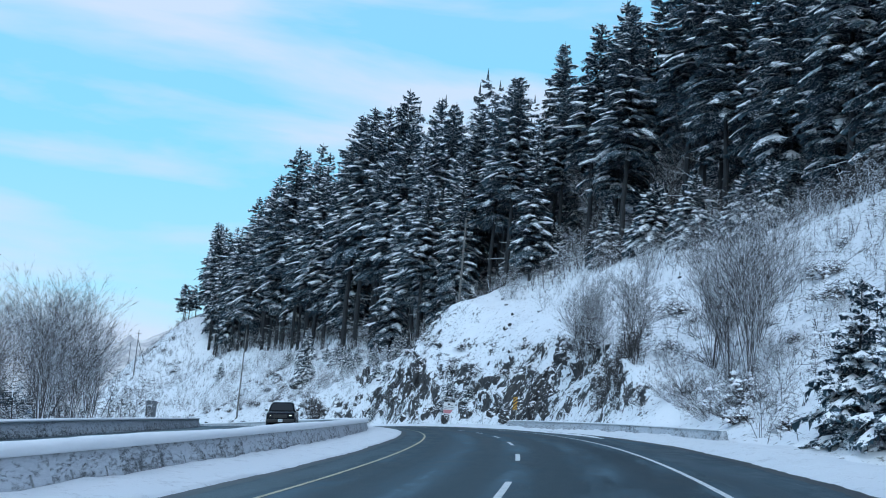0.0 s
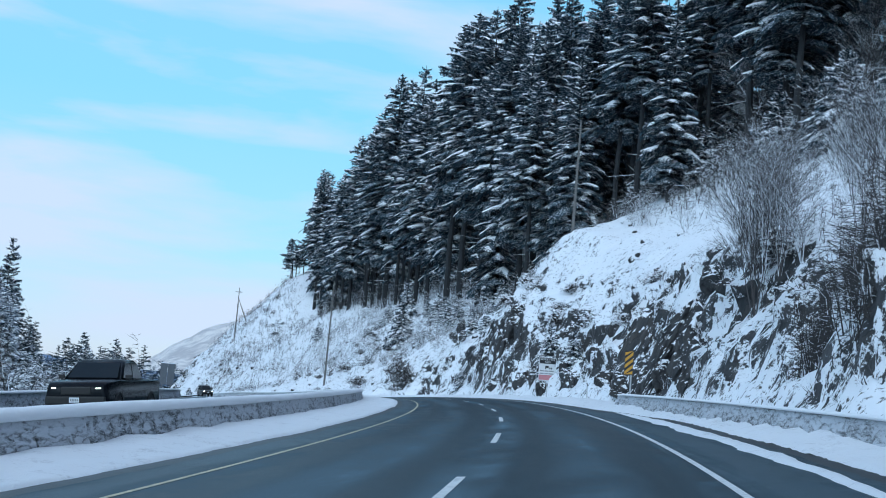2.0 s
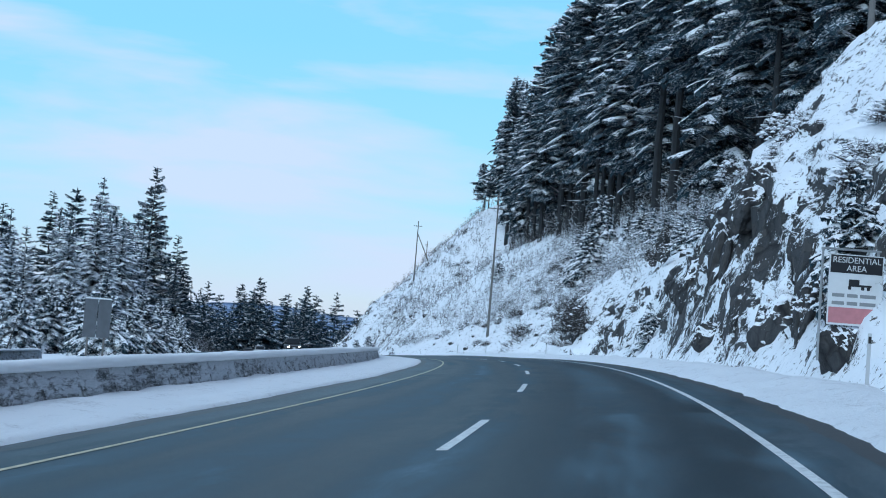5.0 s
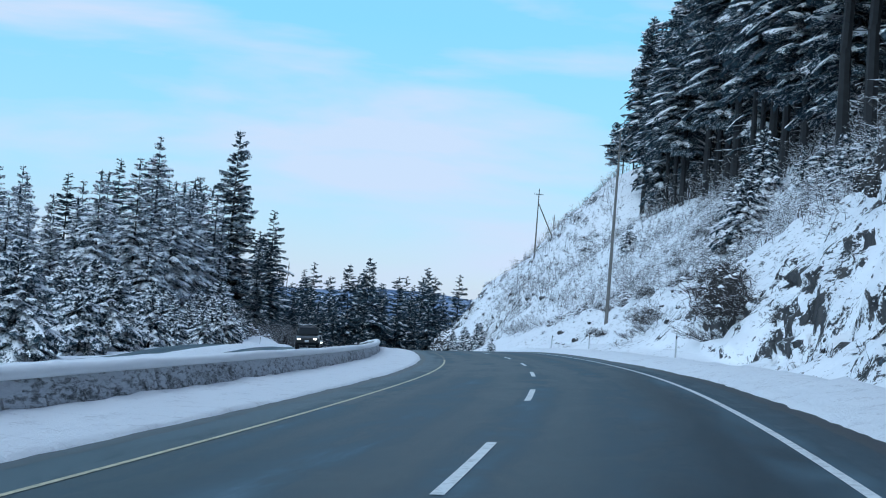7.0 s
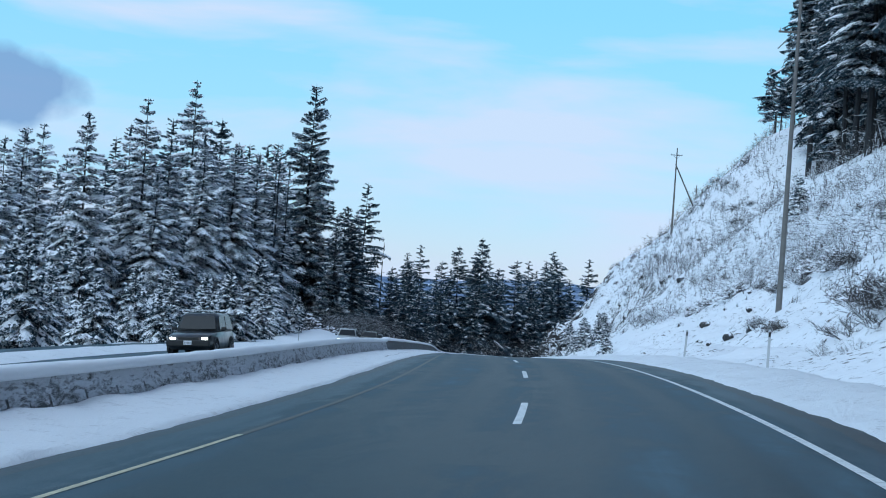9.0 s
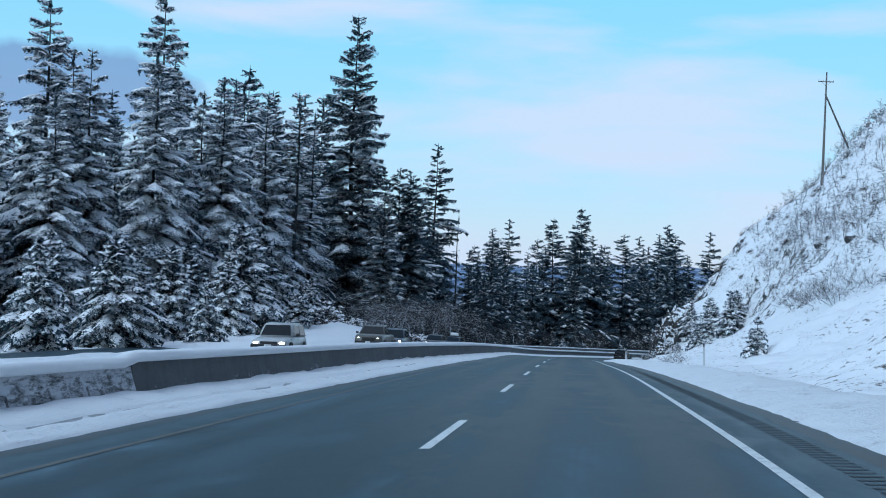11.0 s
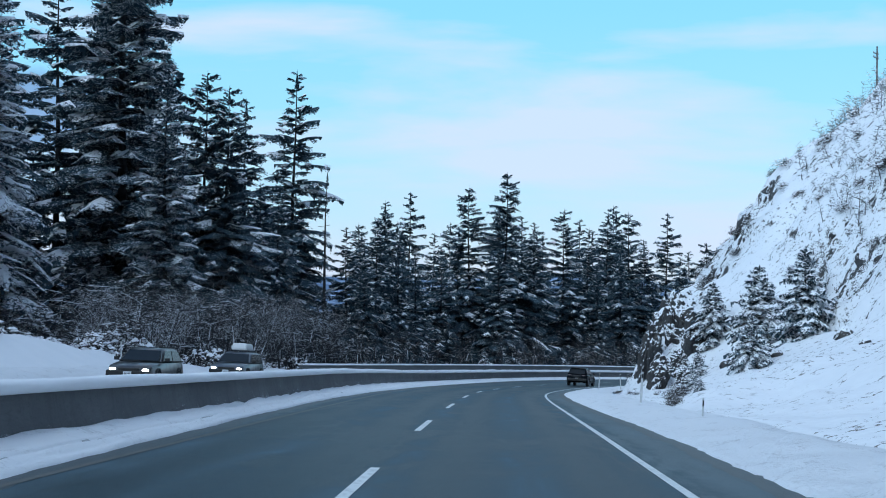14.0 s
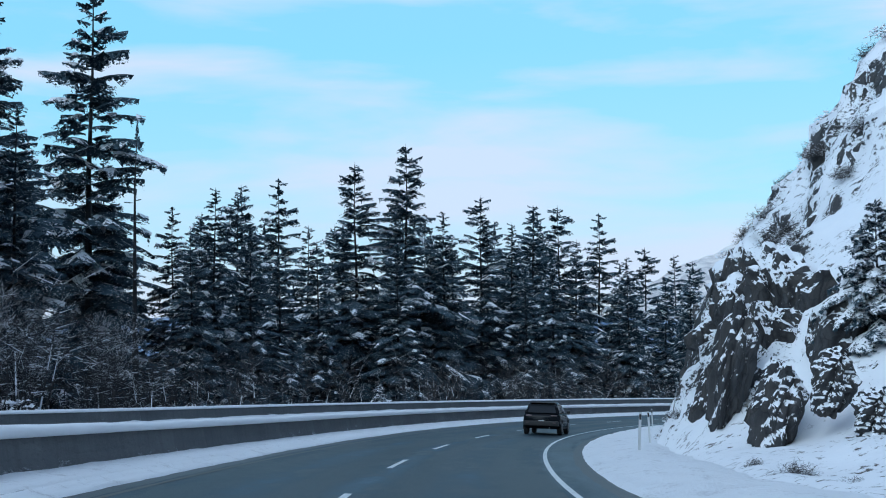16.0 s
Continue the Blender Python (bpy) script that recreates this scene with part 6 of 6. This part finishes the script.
def residential_sign(s, d):
    p = on_ground(s, d, 0.3)
    base = float(deck(s, d)) - p.z
    t = thing("road_sign", Matrix.Translation(p) @ Matrix.Rotation(float(heading(s)) + 0.10, 4, "Z"), "large white road sign with a black heading on two steel posts", "road sign")
    w, h, zc = 1.55, 2.0, base + 2.75
    for x in (-0.95, 0.62):
        bm = bmesh.new()
        box(bm, (0.06, 0.06, zc + h / 2 + 0.15), (x, 0.06, (zc + h / 2 + 0.15) / 2), 0.008)
        part("post", bm, M_STEEL, t)
    bm = bmesh.new()
    box(bm, (1.7, 0.05, 0.06), (-0.15, 0.06, zc + h / 2 + 0.14), 0.008)
    part("crossbar", bm, M_STEEL, t)
    bm = bmesh.new()
    box(bm, (w, 0.02, h), (0, 0, zc), 0.008)
    part("panel", bm, M_SIGN_WHITE, t)
    bm = bmesh.new()
    slab(bm, 0, zc + 0.72, w - 0.08, 0.50, -0.013)
    head = part("heading", bm, M_SIGN_BLACK, t, "black heading band")
    lettering("RESIDENTIAL", 0.235, 0, zc + 0.76, -0.019, M_SIGN_WHITE, head)
    lettering("AREA", 0.235, 0, zc + 0.53, -0.019, M_SIGN_WHITE, head)
    bm = bmesh.new()
    slab(bm, -0.05, zc + 0.20, 0.30, 0.20, -0.013)
    slab(bm, 0.22, zc + 0.13, 0.45, 0.06, -0.014)
    slab(bm, -0.17, zc + 0.06, 0.09, 0.09, -0.0145)
    slab(bm, 0.20, zc + 0.06, 0.09, 0.09, -0.0145)
    slab(bm, 0.36, zc + 0.06, 0.09, 0.09, -0.0145)
    part("truck_symbol", bm, M_SIGN_BLACK, t, "small dark truck symbol")
    bm = bmesh.new()
    for z in (-0.16, -0.38):
        for x, bw in ((-0.48, 0.35), (-0.08, 0.30), (0.36, 0.45)):
            slab(bm, x, zc + z, bw, 0.10, -0.013)
    part("text_bars", bm, M_INK, t, "grey bars of small wording")
    bm = bmesh.new()
    slab(bm, 0, zc - 0.72, w - 0.08, 0.44, -0.013)
    part("red_band", bm, M_SIGN_RED, t, "faded red band at the foot")


residential_sign(152, 9.0)


def hazard_marker(s, d):
    p = on_ground(s, d, 0.3)
    base = float(deck(s, d)) - p.z
    t = thing("hazard_marker", Matrix.Translation(p) @ Matrix.Rotation(float(heading(s)) - 0.02, 4, "Z"), "tall yellow and black striped hazard marker on a steel post", "hazard marker")
    w, h, zc = 0.40, 1.15, base + 2.25
    bm = bmesh.new()
    box(bm, (0.07, 0.07, zc + h / 2), (0.14, 0.05, (zc + h / 2) / 2), 0.008)
    part("post", bm, M_STEEL, t)
    bm = bmesh.new()
    box(bm, (w, 0.015, h), (0, 0, zc), 0.006)
    part("panel", bm, M_SIGN_BLACK, t)
    for i in range(-2, 5):
        bm = bmesh.new()
        z0 = zc - h / 2 + i * 0.30
        q = []
        for x, z in ((-w / 2 + 0.01, z0), (w / 2 - 0.01, z0 + 0.34), (w / 2 - 0.01, z0 + 0.50), (-w / 2 + 0.01, z0 + 0.16)):
            q.append((x, min(max(z, zc - h / 2 + 0.01), zc + h / 2 - 0.01)))
        if max(z for _, z in q) - min(z for _, z in q) < 0.06:
            continue
        a = [bm.verts.new((x, -0.012, z)) for x, z in q]
        b = [bm.verts.new((x, -0.0085, z)) for x, z in q]
        bm.faces.new(a)
        for k in range(4):
            bm.faces.new((a[k], b[k], b[(k + 1) % 4], a[(k + 1) % 4]))
        part("stripe", bm, M_SIGN_YELLOW, t)


hazard_marker(105.5, 6.3)


def sign_back(s, d):
    p = on_ground(s, d, 0.3)
    t = thing("road_sign", Matrix.Translation(p) @ Matrix.Rotation(float(heading(s)) + 0.2, 4, "Z"), "back of a bare grey metal road sign on wooden posts", "road sign")
    for x in (-0.5, 0.5):
        bm = bmesh.new()
        box(bm, (0.12, 0.12, 4.6), (x, 0.1, 2.3), 0.01)
        part("post", bm, M_POLE, t)
    for x in (-0.42, 0.42):
        bm = bmesh.new()
        box(bm, (0.80, 0.02, 2.4), (x, 0, 3.3), 0.01)
        part("panel", bm, M_SIGN_GREY, t)
    bm = bmesh.new()
    box(bm, (1.6, 0.14, 0.08), (0, 0.02, 4.55), 0.03)
    part("snow_cap", bm, M_SNOW, t, "strip of snow on the sign's top")


sign_back(194, -25.2)


# ---- rumble grooves milled in the shoulder ----
def rumble():
    V, F = [], []
    for i in range(240):
        s = 262 + i * 0.30
        q = [(s - 0.06, 4.25), (s + 0.06, 4.25), (s + 0.06, 4.55), (s - 0.06, 4.55)]
        k = len(V)
        for a, b in q:
            x, y = plan(a, b)
            V.append((float(x), float(y), float(deck(a, b)) + 0.004))
        F.append((k, k + 3, k + 2, k + 1))
    ob = mesh_object("rumble_strip", V, F, [M_GROOVE])
    tagged(ob, "row of dark grooves milled into the asphalt shoulder", "rumble strip", kind="stuff")


M_GROOVE = plain("groove_asphalt", (0.040, 0.056, 0.066), 0.8, vary=0.2)
rumble()


# ---- vehicles ----
def paint_material(name, rgb, rough=0.28, grime=0.25):
    s = Shader(name, rough)
    dirt = s.ranged(s.noise(s.coords(), 2.5, 5, 0.65), 0.45, 0.75, 0.0, grime)
    s.color(s.mix(dirt, rgb, (0.20, 0.20, 0.20)))
    s.b.inputs["Coat Weight"].default_value = 0.5
    s.b.inputs["Coat Roughness"].default_value = 0.15
    s.rough(s.ranged(dirt, 0, 0.3, rough, 0.6))
    return s.mat


def lamp_material(name, rgb, strength):
    s = Shader(name, 0.2)
    s.color(rgb)
    s.b.inputs["Emission Color"].default_value = (*rgb, 1)
    s.b.inputs["Emission Strength"].default_value = strength
    return s.mat


M_GLASS = plain("dark_car_glass", (0.02, 0.024, 0.028), 0.08, vary=0.1)
M_GLASS.node_tree.nodes["Principled BSDF"].inputs["Specular IOR Level"].default_value = 0.18
M_TYRE = plain("tyre_rubber", (0.018, 0.018, 0.019), 0.85, vary=0.25)
M_RIM = plain("alloy_rim", (0.30, 0.30, 0.31), 0.4, 0.7, 0.2)
M_TRIM = plain("black_trim", (0.015, 0.015, 0.016), 0.6, vary=0.2)
M_CHROME = plain("chrome", (0.55, 0.56, 0.57), 0.2, 0.9, 0.1)
M_HEAD = lamp_material("headlamp_glow", (1.0, 0.95, 0.85), 9.0)
M_TAIL = lamp_material("tail_lamp_glow", (0.28, 0.03, 0.05), 0.12)
M_AMBER = plain("amber_lens", (0.75, 0.25, 0.03), 0.3, vary=0.1)
M_PLATE = plain("plate_white", (0.70, 0.72, 0.76), 0.4, vary=0.05)


def loft(bm, rings, cap=True):
    vs = [[bm.verts.new(p) for p in r] for r in rings]
    n = len(rings[0])
    for a, b in zip(vs, vs[1:]):
        for i in range(n):
            bm.faces.new((a[i], a[(i + 1) % n], b[(i + 1) % n], b[i]))
    if cap:
        bm.faces.new(vs[0][::-1])
        bm.faces.new(vs[-1])
    bmesh.ops.recalc_face_normals(bm, faces=bm.faces)


def body_ring(y, zb, zt, wb, wt):
    """A rounded cross-section of the lower body."""
    zm = zb + (zt - zb) * 0.45
    return [(-wb * 0.80, y, zb), (-wb, y, zb + 0.12), (-max(wb, wt) * 1.0, y, zm), (-wt, y, zt - 0.06), (-wt * 0.93, y, zt),
            (wt * 0.93, y, zt), (wt, y, zt - 0.06), (max(wb, wt), y, zm), (wb, y, zb + 0.12), (wb * 0.80, y, zb)]


def quad_panel(bm, pts, out, inset=0.0, thick=0.012):
    """A thin pane on four corners, lifted out along a direction."""
    c = sum((Vector(p) for p in pts), Vector()) / len(pts)
    o = Vector(out)
    a = [bm.verts.new(Vector(p).lerp(c, inset) + o * thick) for p in pts]
    b = [bm.verts.new(Vector(p).lerp(c, inset) - o * thick) for p in pts]
    bm.faces.new(a)
    bm.faces.new(b[::-1])
    n = len(pts)
    for i in range(n):
        bm.faces.new((a[i], b[i], b[(i + 1) % n], a[(i + 1) % n]))
    bmesh.ops.recalc_face_normals(bm, faces=bm.faces)


def wheel(t, x, y, r, w=0.23):
    sx = 1 if x > 0 else -1
    bm = bmesh.new()
    rings = []
    for px, pr in ((-w / 2, r * 0.62), (-w / 2, r * 0.93), (-w / 2 + 0.03, r), (w / 2 - 0.03, r), (w / 2, r * 0.93), (w / 2, r * 0.62)):
        rings.append([(x + px, y + pr * math.cos(a * math.pi / 12), r + pr * math.sin(a * math.pi / 12)) for a in range(24)])
    loft(bm, rings, cap=True)
    tyre = part("tyre", bm, M_TYRE, t)
    bm = bmesh.new()
    tube(bm, (x + sx * (w / 2 - 0.02), y, r), (x + sx * (w / 2 + 0.004), y, r), r * 0.62, r * 0.60, 20)
    for k in range(5):
        a = k * 1.2566
        tube(bm, (x + sx * (w / 2 + 0.012), y, r), (x + sx * (w / 2 + 0.012), y + math.cos(a) * r * 0.56, r + math.sin(a) * r * 0.56), 0.035, 0.028, 5)
    rim = part("rim", bm, M_RIM, tyre)


def vehicle(name, m, label, category, paint, L=4.6, W=1.86, H=1.68, belt=1.02, clear=0.24, hood=1.25, kind="suv", tail=None, wheel_r=0.36, bar=False, box_on_roof=False):
    """A road vehicle facing +y: lower body, cabin, glass, wheels, lamps, bumpers, plate, mirrors."""
    t = thing(name, m, label, category, "vehicles")
    h, w = L / 2, W / 2
    # lower body along its length
    if kind == "pickup":
        st = [(-h, clear + 0.25, belt, w * 0.92, w * 0.95), (-h + 0.08, clear + 0.10, belt + 0.02, w * 0.97, w * 0.98), (-h + 1.9, clear, belt + 0.02, w, w), (h - hood - 0.9, clear, belt, w, w), (h - hood, clear, belt + 0.02, w, w * 0.97),
              (h - 0.25, clear + 0.04, belt - 0.06, w * 0.98, w * 0.93), (h - 0.05, clear + 0.12, belt - 0.16, w * 0.94, w * 0.88), (h, clear + 0.22, belt - 0.30, w * 0.88, w * 0.82)]
    else:
        st = [(-h, clear + 0.28, belt - 0.12, w * 0.88, w * 0.84), (-h + 0.06, clear + 0.12, belt - 0.02, w * 0.95, w * 0.90), (-h + 0.35, clear + 0.02, belt + 0.02, w, w * 0.95), (0, clear, belt, w, w * 0.96), (h - hood, clear, belt - 0.02, w, w * 0.95),
              (h - 0.3, clear + 0.04, belt - 0.12, w * 0.97, w * 0.90), (h - 0.06, clear + 0.12, belt - 0.24, w * 0.90, w * 0.80), (h, clear + 0.24, belt - 0.36, w * 0.84, w * 0.72)]
    bm = bmesh.new()
    loft(bm, [body_ring(*q) for q in st])
    bmesh.ops.bevel(bm, geom=[e for e in bm.edges if e.calc_face_angle(0) > 0.5], offset=0.025, segments=2, affect="EDGES")
    body = part("body", bm, paint, t)
    for p in body.data.polygons:
        p.use_smooth = True
    # cabin
    y0, y1 = (-h + 0.10, h - hood - 0.05) if kind != "pickup" else (-h + 1.95, h - hood - 0.05)
    r0 = y0 + (0.42 if kind != "pickup" else 0.18)
    r1 = y1 - 0.85
    if kind == "crossover":
        r0, r1 = y0 + 0.58, y1 - 0.95
    if kind == "boxy":
        r0, r1 = y0 + 0.12, y1 - 0.45
    wt, wr = w * 0.93, w * (0.70 if kind == "crossover" else 0.74)
    base = [(-wt, y0, belt - 0.01), (wt, y0, belt - 0.01), (wt, y1, belt - 0.01), (-wt, y1, belt - 0.01)]
    top = [(-wr, r0, H - 0.05), (wr, r0, H - 0.05), (wr, r1, H - 0.05), (-wr, r1, H - 0.05)]
    bm = bmesh.new()
    crown = [(-wr * 0.86, r0 + 0.12, H), (wr * 0.86, r0 + 0.12, H), (wr * 0.86, r1 - 0.15, H), (-wr * 0.86, r1 - 0.15, H)]
    loft(bm, [base, top, crown])
    bmesh.ops.bevel(bm, geom=[e for e in bm.edges if e.calc_face_angle(0) > 0.3], offset=0.05, segments=2, affect="EDGES")
    cab = part("cabin", bm, paint, t)
    for p in cab.data.polygons:
        p.use_smooth = True

    def face_pts(i, j, f0, f1, g0=0.0, g1=1.0):
        a, b, c, d = Vector(base[i]), Vector(base[j]), Vector(top[j]), Vector(top[i])
        def pt(u, v):
            return a.lerp(b, u).lerp(d.lerp(c, u), v)
        return [pt(g0, f0), pt(g1, f0), pt(g1, f1), pt(g0, f1)]

    for nm, i, j, out, spans in (("rear_window", 0, 1, (0, -1, 0.4), ((0.08, 0.92),)), ("windscreen", 2, 3, (0, 1, 0.8), ((0.06, 0.94),)), ("side_window", 1, 2, (1, 0, 0.3), ((0.05, 0.46), (0.50, 0.90))), ("side_window", 3, 0, (-1, 0, 0.3), ((0.10, 0.50), (0.54, 0.95)))):
        for g0, g1 in spans:
            bm = bmesh.new()
            quad_panel(bm, face_pts(i, j, 0.12, 0.88, g0, g1), Vector(out).normalized(), 0.0, 0.016)
            part(nm, bm, M_GLASS, t)
    # wheels and arches
    wy = (-h + L * 0.19, h - L * 0.195)
    for y in wy:
        for sx in (-1, 1):
            wheel(t, sx * (w - 0.115), y, wheel_r)
            bm = bmesh.new()
            rings = []
            for pr in (wheel_r + 0.015, wheel_r + 0.085):
                rings.append([bm.verts.new((sx * (w + 0.012), y + pr * math.cos(a * math.pi / 14), wheel_r + pr * math.sin(a * math.pi / 14))) for a in range(-1, 16)])
            for q in range(16):
                bm.faces.new((rings[0][q], rings[0][q + 1], rings[1][q + 1], rings[1][q]))
            ext = bmesh.ops.extrude_face_region(bm, geom=bm.faces[:])
            for v in ext["geom"]:
                if isinstance(v, bmesh.types.BMVert):
                    v.co.x -= sx * 0.06
            bmesh.ops.recalc_face_normals(bm, faces=bm.faces)
            part("wheel_arch", bm, M_TRIM, t)
    # bumpers, sills, lamps
    for y, sg in ((-h - 0.02, -1), (h + 0.0, 1)):
        bm = bmesh.new()
        box(bm, (W * 0.92, 0.20, 0.26), (0, y + sg * -0.02, clear + 0.30), 0.05)
        part("bumper", bm, M_TRIM, t)
    for sx in (-1, 1):
        bm = bmesh.new()
        box(bm, (0.05, L * 0.45, 0.10), (sx * (w - 0.02), 0, clear + 0.06), 0.02)
        part("sill", bm, M_TRIM, t)
        bm = bmesh.new()
        box(bm, (0.20, 0.10, 0.14), (sx * (w + 0.08), y1 - 0.35, belt + 0.10), 0.03)
        part("mirror", bm, M_TRIM, t)
        bm = bmesh.new()
        box(bm, (0.32 if kind != "pickup" else 0.14, 0.10, 0.055 if kind != "pickup" else 0.34), (sx * w * (0.66 if kind != "pickup" else 0.84), -h + 0.045 if kind != "pickup" else -h - 0.01, belt - 0.08 if kind != "pickup" else belt - 0.25), 0.025)
        part("tail_lamp", bm, tail or M_TAIL, t, "smoked tail lamp" if tail else "red tail lamp")
        bm = bmesh.new()
        box(bm, (0.24, 0.16, 0.13), (sx * w * 0.68, h - 0.085, belt - 0.30), 0.055)
        part("headlamp", bm, M_HEAD, t, "lit white headlamp")
        bm = bmesh.new()
        box(bm, (0.14, 0.03, 0.03), (sx * w * 0.70, -h - 0.125, clear + 0.34), 0.008)
        part("reflector", bm, tail or M_TAIL, t)
        bm = bmesh.new()
        box(bm, (0.13, 0.08, 0.09), (sx * w * 0.82, h - 0.06, belt - 0.46), 0.02)
        part("indicator", bm, M_AMBER, t, "amber indicator lens")
    bm = bmesh.new()
    box(bm, (W * 0.46, 0.06, 0.24), (0, h - 0.01, belt - 0.34), 0.03)
    part("grille", bm, M_TRIM, t)
    for y, z, sg in ((-h - 0.03, belt - 0.40, -1), (h + 0.115, clear + 0.32, 1)):
        bm = bmesh.new()
        box(bm, (0.31, 0.016, 0.16), (0, y, z), 0.006)
        pl = part("number_plate", bm, M_PLATE, t, "white number plate")
        bm = bmesh.new()
        for k in range(5):
            slab(bm, -0.10 + k * 0.05, z, 0.03, 0.07, y + sg * 0.010)
        part("plate_bars", bm, M_INK, pl)
    bm = bmesh.new()
    box(bm, (W * 0.42, 0.03, 0.018), (0, -h + 0.0, clear + 0.52), 0.006)
    part("tailgate_strip", bm, M_TRIM, t)
    if kind != "pickup":
        bm = bmesh.new()
        box(bm, (W * 0.66, 0.28, 0.05), (0, r0 - 0.06, H - 0.035), 0.02)
        part("roof_spoiler", bm, M_TRIM, t)
        for sx in (-1, 1):
            bm = bmesh.new()
            box(bm, (0.04, (r1 - r0) * 0.9, 0.04), (sx * wr * 0.84, (r0 + r1) / 2, H + 0.035), 0.012)
            part("roof_rail", bm, M_TRIM, t)
    bm = bmesh.new()
    for y in (-h + 0.3,):
        tube(bm, (w * 0.45, y - 0.36, clear + 0.08), (w * 0.45, y, clear + 0.08), 0.035, 0.035, 10)
    part("exhaust", bm, M_CHROME, t)
    if bar:
        for yy in (r0 + 0.4, r1 - 0.3):
            bm = bmesh.new()
            box(bm, (wr * 2.1, 0.05, 0.04), (0, yy, H + 0.10), 0.01)
            part("roof_bar", bm, M_CHROME, t)
    if box_on_roof:
        bm = bmesh.new()
        box(bm, (0.85, 1.7, 0.36), (0, (r0 + r1) / 2, H + 0.26), 0.13, (0.86, 0.9))
        rb = part("roof_box", bm, M_SIGN_WHITE, t, "white roof box")
    return t


P_BLACK = paint_material("black_paint", (0.004, 0.006, 0.009), 0.25, 0.02)
P_BLACK.node_tree.nodes["Principled BSDF"].inputs["Coat Weight"].default_value = 0.05
P_BLACK.node_tree.nodes["Principled BSDF"].inputs["Specular IOR Level"].default_value = 0.14
M_SMOKED = plain("smoked_lamp", (0.20, 0.14, 0.15), 0.2, vary=0.1)
P_DARK = paint_material("charcoal_paint", (0.022, 0.024, 0.028), 0.3, 0.2)
P_SILVER = paint_material("silver_paint", (0.48, 0.49, 0.50), 0.35, 0.4)
P_BEIGE = paint_material("pewter_paint", (0.085, 0.078, 0.068), 0.35, 0.3)
P_SLATE = paint_material("slate_paint", (0.06, 0.075, 0.10), 0.3, 0.25)


def on_road(s, d, oncoming=False):
    """A pose on the road's surface, following its grade and banking."""
    p, a, b = at(s, d), at(s + 2, d), at(s, d + 1)
    f, r = (a - p).normalized(), (b - p).normalized()
    if oncoming:
        f, r = -f, -r
    u = r.cross(f).normalized()
    return Matrix.Translation(p) @ Matrix((r, f, u)).transposed().to_4x4()


vehicle("suv", on_road(449.5, 2.3), "black mid-size SUV driving ahead on the asphalt", "car", P_BLACK, 4.66, 1.98, 1.70, 1.08, 0.30, 1.25, "crossover", tail=M_SMOKED, wheel_r=0.38)
vehicle("pickup_truck", on_road(87.5, -13.0, True), "black full-size pickup truck with bright headlamps behind the median barrier", "pickup truck", P_BLACK, 5.8, 2.02, 1.95, 1.28, 0.34, 1.35, "pickup", wheel_r=0.41)
vehicle("off_roader", on_road(258, -12.6, True), "dark boxy off-road vehicle with a roof bar and lit headlamps", "car", P_DARK, 4.3, 1.82, 1.82, 1.10, 0.34, 1.30, "boxy", wheel_r=0.40, bar=True)
vehicle("suv", on_road(315.5, -12.3, True), "old silver boxy SUV with lit headlamps behind the barrier", "car", P_SILVER, 4.3, 1.78, 1.72, 1.06, 0.30, 1.30, "boxy", wheel_r=0.37)
vehicle("pickup_truck", on_road(343.5, -12.3, True), "pewter pickup truck with lit headlamps behind the barrier", "pickup truck", P_BEIGE, 5.6, 1.98, 1.88, 1.22, 0.32, 1.30, "pickup", wheel_r=0.40)
vehicle("minivan", on_road(353, -12.2, True), "dark blue-grey minivan with lit headlamps behind the barrier", "car", P_SLATE, 4.7, 1.90, 1.75, 1.05, 0.22, 1.05, "suv", wheel_r=0.35)
vehicle("sedan", on_road(379.5, -12.1, True), "charcoal car with lit headlamps behind the snow-topped barrier", "car", P_DARK, 4.5, 1.80, 1.50, 0.95, 0.20, 1.2, "suv", wheel_r=0.33)
vehicle("estate_car", on_road(394, -12.0, True), "slate-blue car with a white roof box behind the barrier", "car", P_SLATE, 4.6, 1.82, 1.52, 0.96, 0.20, 1.25, "suv", wheel_r=0.33, box_on_roof=True)
